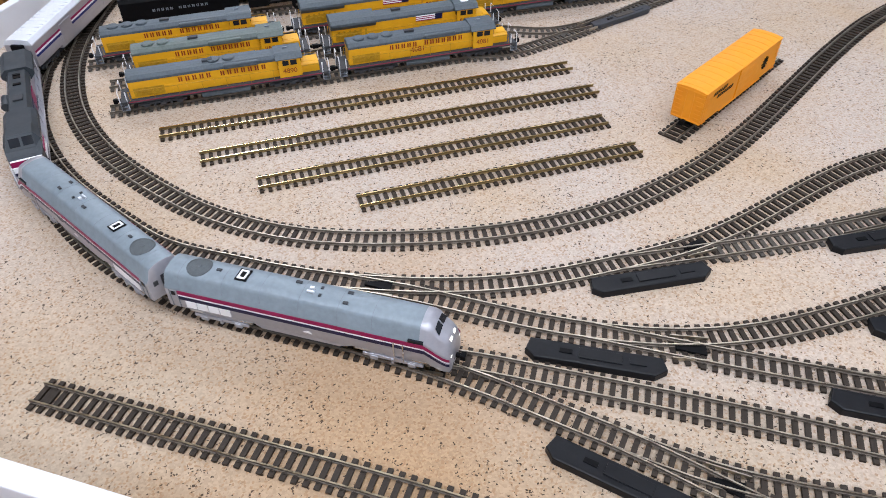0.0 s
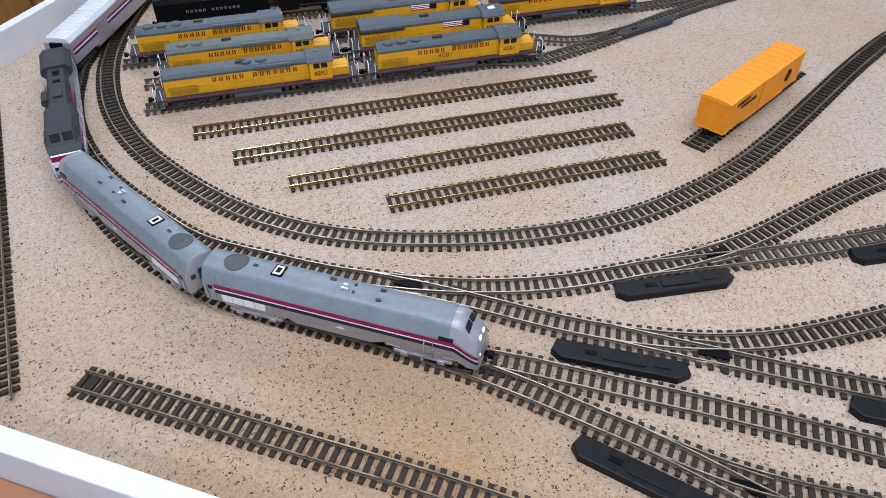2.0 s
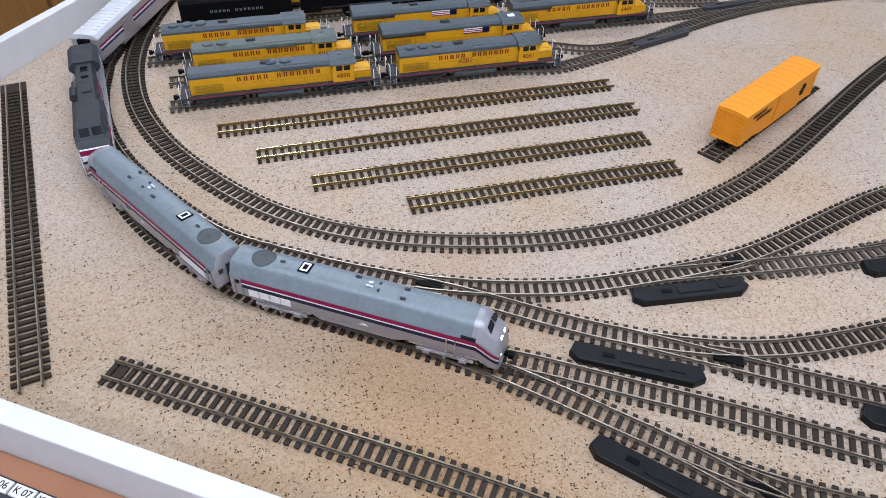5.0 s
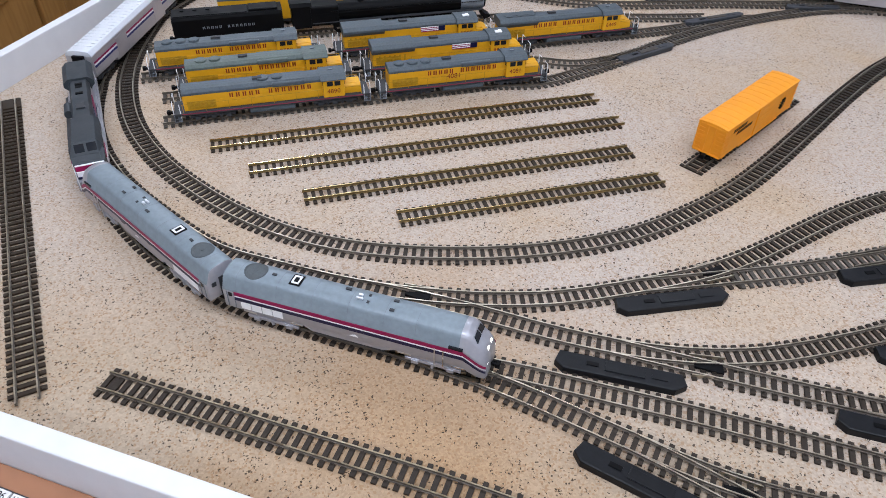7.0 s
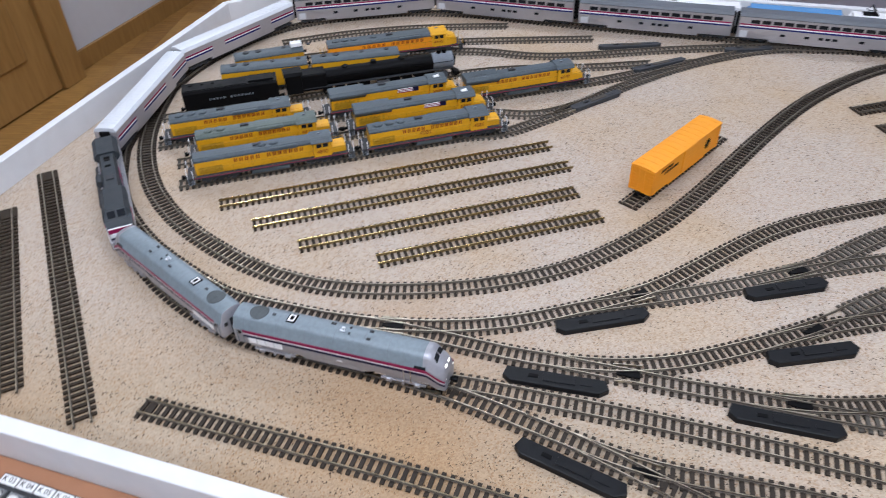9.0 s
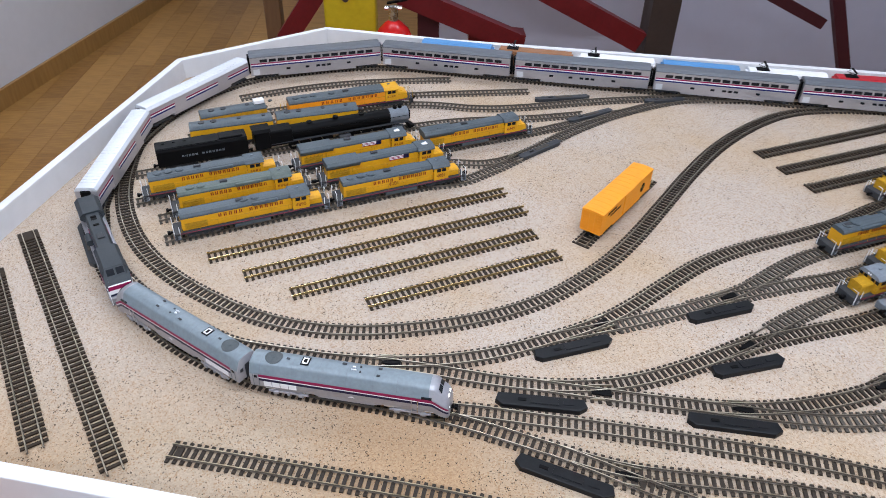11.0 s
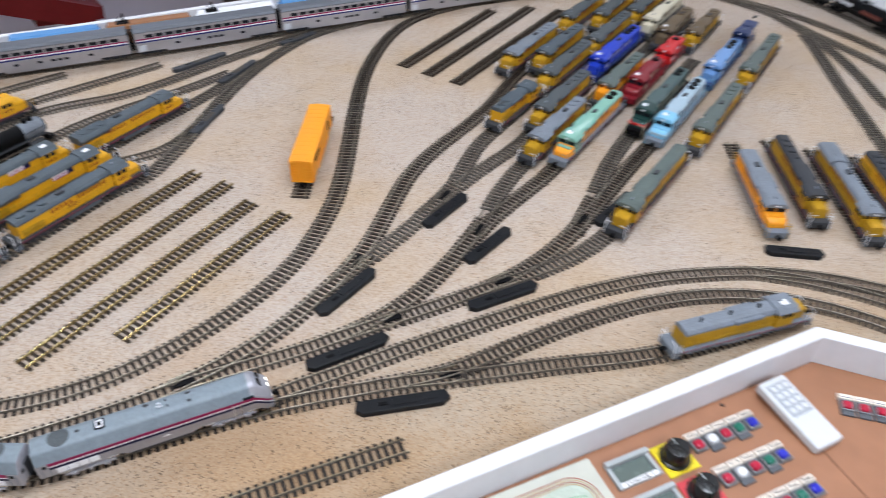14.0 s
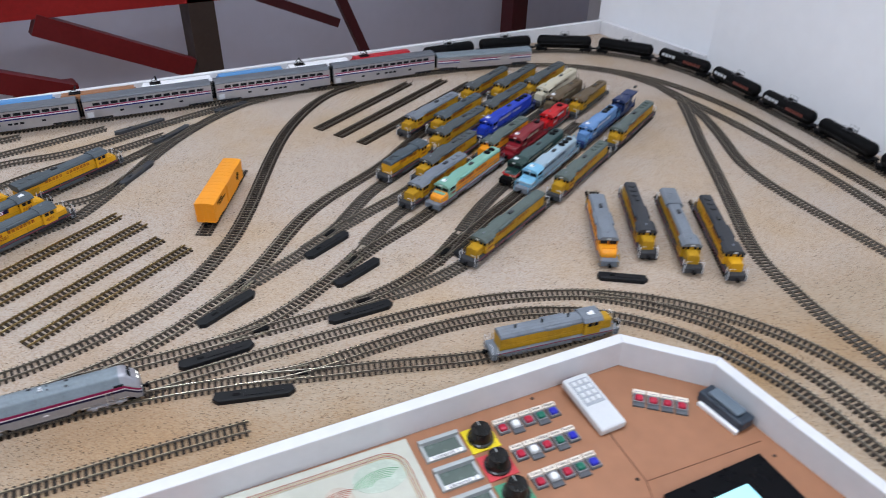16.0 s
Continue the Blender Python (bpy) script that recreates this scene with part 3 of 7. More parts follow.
def track(name, pts, rail=None, tie=None, label="grey-brown model railway track with nickel rails on the cork", straight=False, pieces=False, reach=0.045):
    i = len(TRACKS)
    path = smooth_path(pts, reach=0.0 if straight else reach)
    TRACKS[name] = path
    lift = 0.00009 * (i % 12)
    root = thing("model_track", pose(0, 0, lift), label, "track", "model tracks")
    rail = rail or NICKEL
    for off in (-0.0083, 0.0083):
        me = bpy.data.meshes.new("rail")
        verts, faces = sweep(path, off)
        me.from_pydata(verts, [], faces)
        me.materials.append(BRASS_SIDE if rail is BRASS else RUST)
        me.materials.append(rail)
        m = len(FOOT)
        me.polygons.foreach_set("material_index", [1 if k % m == 6 and k < len(faces) - 2 else 0 for k in range(len(faces))])
        new("rail", me).parent = root
    n = int((path[1][-1] - 0.004) / SPACING)
    spots = [at_arc(path, 0.003 + k * SPACING) for k in range(n if name.startswith("left") else n + 1)]
    total = path[1][-1]
    joints = [k * 0.232 for k in range(1, int(total / 0.232) + 1)] if pieces and not straight else []
    for d in joints:
        x, y, a = at_arc(path, d)
        if abs(x) > 0.75 or y > 1.0:
            continue
        for v in (-0.0083, 0.0083):
            j = part("rail_joiner", bx(B(), -0.0045, 0.0045, v - 0.00115, v + 0.00115, 0.0024, 0.0036), BRASS_SIDE if rail is BRASS else RUST, root)
            j.matrix_basis = pose(x, y, 0, 0, 0, math.degrees(a))
    if name.startswith(("left", "front")):
        x, y, a = at_arc(path, 0.011)
        hx, hy = (0.0125, 0.0146) if name.startswith("left") else (0.0042, 0.0070)
        o = part("end_plate", bx(B(), -hx, hx, -hy, hy, 0.0002, 0.00255, 0.0004), tie or TIE, root)
        o.matrix_basis = pose(x, y, 0, 0, 0, math.degrees(a))
    TIE_JOBS.append((root, spots, tie or TIE, pieces))
    return path


DUSTY = dict(tie=TIE_GREY, rail=DULL)
OUTER = [(1.30, -0.42), (1.40, -0.1), (1.462, 0.071), (1.512, 0.23), (1.555, 0.36), (1.592, 0.49), (1.606, 0.62), (1.598, 0.75), (1.555, 0.88), (1.468, 0.995), (1.33, 1.09), (1.165, 1.152), (1.04, 1.19), (0.946, 1.21), (0.74, 1.253), (0.52, 1.305), (0.261, 1.362), (0.123, 1.397), (-0.006, 1.428), (-0.123, 1.431), (-0.224, 1.41), (-0.335, 1.367), (-0.41, 1.3), (-0.462, 1.22), (-0.495, 1.13), (-0.511, 1.03), (-0.513, 0.93), (-0.503, 0.84), (-0.478, 0.76), (-0.442, 0.692), (-0.398, 0.631), (-0.35, 0.577), (-0.297, 0.529), (-0.236, 0.488)]
OUTER2 = [(-0.165, 0.456), (-0.11, 0.441), (-0.06, 0.428), (0.0, 0.416), (0.066, 0.409), (0.148, 0.393), (0.233, 0.377), (0.338, 0.354), (0.45, 0.326), (0.55, 0.293), (0.637, 0.249), (0.72, 0.192), (0.79, 0.12), (0.84, 0.042), (0.868, -0.022), (0.884, -0.083), (0.89, -0.14), (0.889, -0.198), (0.875, -0.4)]
main = track("main", OUTER + OUTER2, label="curved model railway main line with nickel rails round the layout", pieces=True)
track("inner", [(-0.508, 1.06), (-0.499, 0.985), (-0.487, 0.92), (-0.463, 0.846), (-0.424, 0.769), (-0.381, 0.711), (-0.333, 0.663), (-0.277, 0.621), (-0.214, 0.583), (-0.154, 0.56), (-0.104, 0.549), (-0.046, 0.547), (-0.003, 0.55), (0.054, 0.558), (0.107, 0.571), (0.162, 0.591), (0.212, 0.618), (0.257, 0.652), (0.304, 0.692), (0.361, 0.756), (0.431, 0.846), (0.511, 0.95), (0.598, 1.05), (0.7, 1.138), (0.785, 1.188), (0.87, 1.208), (0.97, 1.204)], label="brown-tied model track curving round the loco yard", pieces=True, rail=DULL)
track("middle", [(-0.503, 0.845), (-0.473, 0.765), (-0.441, 0.709), (-0.404, 0.661), (-0.352, 0.61), (-0.26, 0.545), (-0.223, 0.524), (-0.168, 0.511), (-0.1, 0.496), (-0.047, 0.490), (0.03, 0.489), (0.105, 0.499), (0.157, 0.515), (0.211, 0.535), (0.26, 0.556), (0.313, 0.589), (0.353, 0.62), (0.393, 0.65), (0.434, 0.68), (0.48, 0.705), (0.53, 0.726), (0.58, 0.742), (0.64, 0.762), (0.71, 0.79), (0.80, 0.838), (0.92, 0.892), (1.03, 0.945), (1.15, 1.0)], pieces=True)
track("ladder_b", [(0.19, 0.527), (0.26, 0.545), (0.325, 0.562), (0.40, 0.585), (0.47, 0.609), (0.55, 0.63), (0.65, 0.652), (0.76, 0.69), (0.95, 0.752), (1.1, 0.802), (1.25, 0.852)], **DUSTY)
track("ladder_b_mid", [(0.40, 0.588), (0.473, 0.615), (0.519, 0.643), (0.577, 0.681), (0.63, 0.706), (0.8, 0.765), (1.0, 0.832), (1.2, 0.9), (1.32, 0.94)], **DUSTY)
track("ladder_a", [(-0.06, 0.491), (0.0, 0.481), (0.065, 0.465), (0.104, 0.455), (0.152, 0.446), (0.2, 0.442), (0.24, 0.443), (0.283, 0.449), (0.33, 0.463), (0.397, 0.488), (0.46, 0.512), (0.53, 0.531), (0.61, 0.549), (0.69, 0.575), (0.9, 0.645), (1.05, 0.69), (1.2, 0.738), (1.33, 0.78)])
track("ladder_a_mid", [(0.39, 0.486), (0.463, 0.52), (0.501, 0.545), (0.555, 0.574), (0.62, 0.602), (0.75, 0.648), (0.95, 0.712), (1.1, 0.765), (1.3, 0.83)], **DUSTY)
track("ladder_low", [(0.15, 0.447), (0.198, 0.437), (0.242, 0.428), (0.286, 0.419), (0.34, 0.409), (0.39, 0.402), (0.45, 0.402), (0.51, 0.41), (0.579, 0.428), (0.66, 0.456), (0.76, 0.49), (0.87, 0.525), (1.0, 0.565), (1.2, 0.63), (1.33, 0.672)])
track("ladder_red", [(0.56, 0.42), (0.62, 0.45), (0.681, 0.484), (0.739, 0.516), (0.831, 0.556), (0.95, 0.6), (1.1, 0.655), (1.2, 0.69)], **DUSTY)
track("string", [(0.33, 0.411), (0.40, 0.397), (0.46, 0.386), (0.52, 0.38), (0.58, 0.385), (0.66, 0.402), (0.78, 0.435), (0.95, 0.482), (1.1, 0.527), (1.25, 0.575), (1.38, 0.62)], **DUSTY)
track("crossover", [(-0.03, 0.421), (0.035, 0.401), (0.089, 0.381), (0.122, 0.366), (0.153, 0.353), (0.185, 0.339), (0.24, 0.318), (0.29, 0.309), (0.36, 0.298), (0.44, 0.282), (0.52, 0.258), (0.60, 0.221), (0.67, 0.168), (0.725, 0.097), (0.76, 0.02), (0.78, -0.075), (0.782, -0.141), (0.774, -0.199), (0.75, -0.33), (0.72, -0.5)], pieces=True, rail=POLISHED)
track("loco_siding", [(0.16, 0.35), (0.205, 0.328), (0.246, 0.304), (0.3, 0.277), (0.365, 0.243), (0.41, 0.217), (0.47, 0.187), (0.56, 0.152), (0.66, 0.128)], label="model siding with shiny rails where a yellow locomotive stands", pieces=True, rail=POLISHED)
track("side_f", [(0.70, 0.207), (0.755, 0.14), (0.795, 0.07), (0.818, 0.01), (0.83, -0.076), (0.831, -0.136), (0.822, -0.19), (0.79, -0.35), (0.75, -0.55)])
track("right_b", [(1.46, 1.003), (1.545, 0.88), (1.565, 0.74), (1.545, 0.623), (1.522, 0.485), (1.48, 0.312), (1.439, 0.171), (1.385, 0.02), (1.3, -0.2), (1.2, -0.42)], **DUSTY)
track("right_d", [(1.56, 0.72), (1.53, 0.62), (1.49, 0.535), (1.427, 0.442), (1.345, 0.335), (1.305, 0.244), (1.282, 0.151), (1.267, 0.079), (1.245, -0.03), (1.18, -0.25), (1.1, -0.5)], **DUSTY)
track("right_c", [(1.545, 0.66), (1.51, 0.61), (1.441, 0.535), (1.351, 0.442), (1.264, 0.345), (1.162, 0.235), (1.088, 0.157), (1.04, 0.098), (1.015, 0.05), (0.992, -0.007), (0.972, -0.06), (0.958, -0.113), (0.945, -0.171), (0.92, -0.35)], **DUSTY)
OUTERMOST = [(0.0, 1.487), (0.15, 1.448), (0.3, 1.408), (0.54, 1.355), (0.75, 1.308), (0.97, 1.262), (1.1, 1.238), (1.25, 1.215), (1.39, 1.18), (1.54, 1.105), (1.655, 0.985), (1.712, 0.85), (1.72, 0.70), (1.675, 0.50), (1.622, 0.305), (1.566, 0.142), (1.49, -0.08), (1.40, -0.38)]
outermost = track("outermost", OUTERMOST, **DUSTY)
# loco yard at the back
def along(x, y, deg, d):
    return (x + d * math.cos(radians(deg)), y + d * math.sin(radians(deg)))


YA = 21.0  # way of the yard tracks in degrees
track("yard_1", [along(-0.375, 0.757, YA, d) for d in (0, 0.15, 0.3, 0.45)] + [(0.085, 0.918), (0.135, 0.953), (0.177, 0.984), (0.228, 1.03), (0.293, 1.089), (0.36, 1.142), (0.43, 1.188), (0.51, 1.228), (0.60, 1.258), (0.72, 1.255)], **DUSTY)
track("yard_2", [along(-0.40, 0.815, YA, d) for d in (0, 0.15, 0.3, 0.43, 0.5)] + [(0.14, 0.985), (0.20, 1.012), (0.255, 1.052)], **DUSTY)
track("yard_3", [along(-0.45, 0.864, YA, d) for d in (0, 0.2, 0.4, 0.5)], **DUSTY)
SA = 20.4  # way of the steam engine's track
track("yard_4", [along(-0.366, 0.995, SA, d) for d in (-0.12, 0.0, 0.2, 0.4)] + [(0.10, 1.158), (0.18, 1.166), (0.26, 1.172), (0.363, 1.19)], **DUSTY)
track("yard_4b", [(-0.02, 1.008), (0.06, 1.04), (0.125, 1.067), (0.19, 1.09), (0.243, 1.109), (0.30, 1.133), (0.363, 1.163), (0.44, 1.196)], **DUSTY)
track("yard_5", [(-0.44, 1.041), (-0.40, 1.053), (-0.25, 1.097), (-0.1, 1.14), (-0.02, 1.163)], **DUSTY)
track("yard_6", [(-0.42, 1.092), (-0.333, 1.127), (-0.22, 1.173), (-0.125, 1.208), (-0.02, 1.234), (0.06, 1.234), (0.11, 1.222), (0.16, 1.215), (0.243, 1.222), (0.318, 1.236), (0.4, 1.25), (0.5, 1.262), (0.62, 1.272)], **DUSTY)
track("yard_7", [(-0.30, 1.2), (-0.127, 1.255), (0.005, 1.283), (0.128, 1.293), (0.264, 1.302)], **DUSTY)
track("yard_8", [(-0.355, 1.268), (-0.24, 1.315), (-0.12, 1.346), (0.006, 1.36), (0.096, 1.363)], **DUSTY)
# loose lengths of track
BR = dict(rail=BRASS, tie=TIE_BROWN, straight=True, pieces=True, label="loose straight model track with brass rails on the cork")
track("row_1", [(-0.299, 0.712), (0.169, 0.893)], **BR)
track("row_2", [(-0.238, 0.668), (0.197, 0.836)], **BR)
track("row_3", [(-0.164, 0.626), (0.201, 0.767)], **BR)
track("row_4", [(-0.056, 0.602), (0.232, 0.712)], **BR)
track("front_siding", [(-0.262, 0.359), (-0.157, 0.336), (-0.065, 0.315), (0.021, 0.297), (0.14, 0.264)], rail=AGED, reach=0.1, pieces=True, label="loose track with brass rails beside the white edge board")
for a, b in (((-0.592, 0.781), (-0.311, 0.331)), ((-0.601, 0.684), (-0.408, 0.362))):
    track("left_%.2f" % a[0], [a, b], straight=True, pieces=True, tie=TIE_BROWN, label="loose straight dark model track lying on the cork")
for a, b in (((0.662, 1.017), (1.014, 1.141)), ((0.681, 0.957), (1.104, 1.103)), ((0.705, 0.895), (1.15, 1.045))):
    track("spur_%.2f" % a[0], [a, b], straight=True, tie=TIE_BROWN, rail=DULL, label="loose straight dark model track lying on the cork")
track("boxcar_track", [(0.268, 0.735), (0.43, 0.93)], straight=True, pieces=True, label="short dark track under the orange boxcar")
for k, (x, y) in enumerate(((0.845, 0.285), (0.91, 0.253), (0.945, 0.19), (0.985, 0.135))):
    c, s = math.cos(radians(50)), math.sin(radians(50))
    track("u_%d" % k, [(x - 0.06 * c, y - 0.06 * s), (x + 0.2 * c, y + 0.2 * s)], straight=True, label="short dark track under a parked locomotive")


# turnout motors: low black housings beside the turnouts
def motor(a, b, grey=False, w=0.019):
    a, b = Vector(a), Vector(b)
    L, h = (b - a).length, w / 2
    m = thing("turnout_motor", turned((a.x + b.x) / 2, (a.y + b.y) / 2, 0, math.degrees(math.atan2(b.y - a.y, b.x - a.x))), "low black plastic turnout motor beside the track", "turnout motor", "turnout motors")
    x = L / 2
    mt = GREY_DARK if grey else MOTOR
    bm = slab(B(), [(-x, -h * 0.3), (-x * 0.86, -h), (x * 0.8, -h), (x * 0.97, -h * 0.2), (x * 0.9, h), (-x * 0.95, h)], 0.0002, 0.0072)
    bmesh.ops.bevel(bm, geom=[e for e in bm.edges if min(v.co.z for v in e.verts) > 0.007], offset=0.0012, segments=2, profile=0.5, affect="EDGES")
    part("housing", bm, mt, m)
    part("lid", bx(B(), -x * 0.25, x * 0.35, -h * 0.45, h * 0.6, 0.0073, 0.0082, 0.0003), TIE_GREY if grey else mt, m)
    part("lever", bx(B(), -x * 0.52, -x * 0.34, -h * 0.2, h * 0.25, 0.0073, 0.0079), BLACK, m)
    part("slot", bx(B(), x * 0.45, x * 0.68, -h * 0.25, h * 0.3, 0.0073, 0.0079), mt, m)


for a, b, g in (((0.106, 0.425), (0.216, 0.408), 0), ((0.163, 0.494), (0.271, 0.524), 0), ((0.12, 0.337), (0.221, 0.288), 0), ((0.384, 0.461), (0.485, 0.483), 0), ((0.384, 0.561), (0.486, 0.588), 0), ((0.328, 0.389), (0.435, 0.368), 0), ((0.599, 0.412), (0.705, 0.437), 0), ((0.207, 1.005), (0.295, 1.072), 1), ((0.324, 1.155), (0.427, 1.207), 1), ((0.27, 1.257), (0.393, 1.272), 1), ((0.505, 1.248), (0.597, 1.258), 1), ((0.757, 0.226), (0.819, 0.166), 0), ((-0.515, 0.8), (-0.455, 0.69), 1)):
    motor(a, b, g, 0.015 if g else 0.019)


# frogs of the turnouts
def frog(x, y, deg):
    f = thing("turnout_frog", turned(x, y, 0.0018, deg), "black plastic frog piece in the middle of a turnout", "turnout frog", "turnout frogs")
    part("block", slab(B(), [(-0.012, -0.0018), (0.012, -0.006), (0.012, 0.006), (-0.012, 0.0018)], 0, 0.0026), BLACK, f)
    for s in (-1, 1):
        part("guard_rail", bx(B(), -0.015, 0.015, s * 0.0115 - 0.0005, s * 0.0115 + 0.0005, 0.0003, 0.0036), NICKEL, f)


for x, y, a in ((0.262, 0.556, 24), (0.457, 0.608, 22), (0.445, 0.508, 24), (0.236, 0.432, -3), (0.59, 0.435, 20), (0.238, 0.314, -18), (0.03, 0.408, -10), (-0.02, 0.488, -6), (-0.435, 0.688, -55), (0.40, 0.402, -8), (0.205, 1.012, 40)):
    frog(x, y, a)

# ---- rolling stock: +x is the way ahead, z = 0 the rail top ----


def bogie(root, x, axles=3, half=0.0125, mt=None, wb=0.0185, name="truck"):
    """A truck with side frames and wheelsets."""
    bm = B()
    ln = wb * (axles - 1) / 2 + 0.009
    for s in (-1, 1):
        bx(bm, x - ln, x + ln, s * half - 0.0011, s * half + 0.0011, 0.0045, 0.0078, 0.0004)
        for k in range(axles):
            xx = x + (k - (axles - 1) / 2) * wb
            bx(bm, xx - 0.0032, xx + 0.0032, s * (half + 0.0008) - 0.0012, s * (half + 0.0008) + 0.0012, 0.0026, 0.0068, 0.0005)
        for k in range(axles - 1):
            xx = x + (k - (axles - 2) / 2) * wb
            cy(bm, (xx, s * (half + 0.001), 0.003), (xx, s * (half + 0.001), 0.0075), 0.0016, 7)
    bx(bm, x - ln * 0.8, x + ln * 0.8, -half, half, 0.0065, 0.0105)
    t = part(name, bm, mt or GREY_DARK, root)
    for k in range(axles):
        xx = x + (k - (axles - 1) / 2) * wb
        bm = B()
        for s in (-1, 1):
            cy(bm, (xx, s * 0.0076, 0.0056), (xx, s * 0.0098, 0.0056), 0.0056, 14)
        cy(bm, (xx, -0.008, 0.0056), (xx, 0.008, 0.0056), 0.0012, 6)
        part("wheelset", bm, RUST, t)


def text_part(body, size, parent, x, y, z, mt):
    c = bpy.data.curves.new("text", "FONT")
    c.body, c.size, c.align_x, c.align_y, c.extrude = body, size, "CENTER", "CENTER", 0.0001
    c.materials.append(mt)
    o = new("text", c)
    o.parent = parent
    o.matrix_basis = pose(x, y, z)
    return o


def letters(root, count, x0, pitch, w, h, y, z, mt, gap=None, name="lettering"):
    """Lettering drawn as plain upright bars, one set on each side."""
    for s in (-1, 1):
        bm = B()
        for k in range(count):
            if gap is not None and k == gap:
                continue
            xx = x0 + k * pitch
            for e in (-1, 1):
                bx(bm, xx + e * w * 0.29 - w * 0.17, xx + e * w * 0.29 + w * 0.17, s * y - 0.00012, s * y + 0.00012, z - h / 2, z + h / 2)
        tagged(part(name, bm, mt, root), kind="stuff")


def rails_and_steps(root, half, mt, rail_mt, y=0.0158, top=0.0255, deck=0.0145, x0=None, x1=None, grab=None):
    for s in (-1, 1):
        bm = B()
        xs = np.linspace(x0 if x0 is not None else -half + 0.012, x1 if x1 is not None else half - 0.012, 9)
        for xx in xs:
            cy(bm, (xx, s * y, deck), (xx, s * y, top), 0.00032, 5)
        cy(bm, (xs[0], s * y, top), (xs[-1], s * y, top), 0.00032, 5)
        part("handrail", bm, rail_mt, root)
    for e in (-1, 1):
        for s in (-1, 1):
            bm = B()
            for k in range(3):
                bx(bm, e * (half - 0.0045) - 0.0035, e * (half - 0.0045) + 0.0035, s * 0.0145 - 0.002, s * 0.0145 + 0.002, 0.003 + k * 0.0038, 0.0042 + k * 0.0038)
            for q in (-0.004, 0.004):
                bx(bm, e * (half - 0.0045) + q - 0.0004, e * (half - 0.0045) + q + 0.0004, s * 0.0165 - 0.0004, s * 0.0165 + 0.0004, 0.003, 0.0145)
            part("steps", bm, mt, root)
            bm = B()
            cy(bm, (e * (half - 0.0005), s * 0.0155, 0.004), (e * (half - 0.0005), s * 0.0155, top + 0.001), 0.00055, 5)
            cy(bm, (e * (half - 0.0085), s * 0.0164, 0.0045), (e * (half - 0.0085), s * 0.0164, top + 0.001), 0.00055, 5)
            cy(bm, (e * (half - 0.0005), s * 0.0155, top + 0.001), (e * (half - 0.0005), s * 0.006, top + 0.001), 0.00045, 5)
            part("grab_rail", bm, grab or WHITE, root)


def couplers(root, half, z=0.0085):
    for e in (-1, 1):
        bm = bx(B(), min(e * half, e * (half + 0.007)), max(e * half, e * (half + 0.007)), -0.0016, 0.0016, z - 0.0014, z + 0.0014)
        bx(bm, min(e * (half + 0.0045), e * (half + 0.009)), max(e * (half + 0.0045), e * (half + 0.009)), -0.0028, 0.0028, z - 0.0025, z + 0.0025, 0.0006)
        cy(bm, (e * (half + 0.004), 0.003, z - 0.001), (e * (half + 0.007), 0.005, z - 0.005), 0.0004, 5)
        part("coupler", bm, BLACK, root)


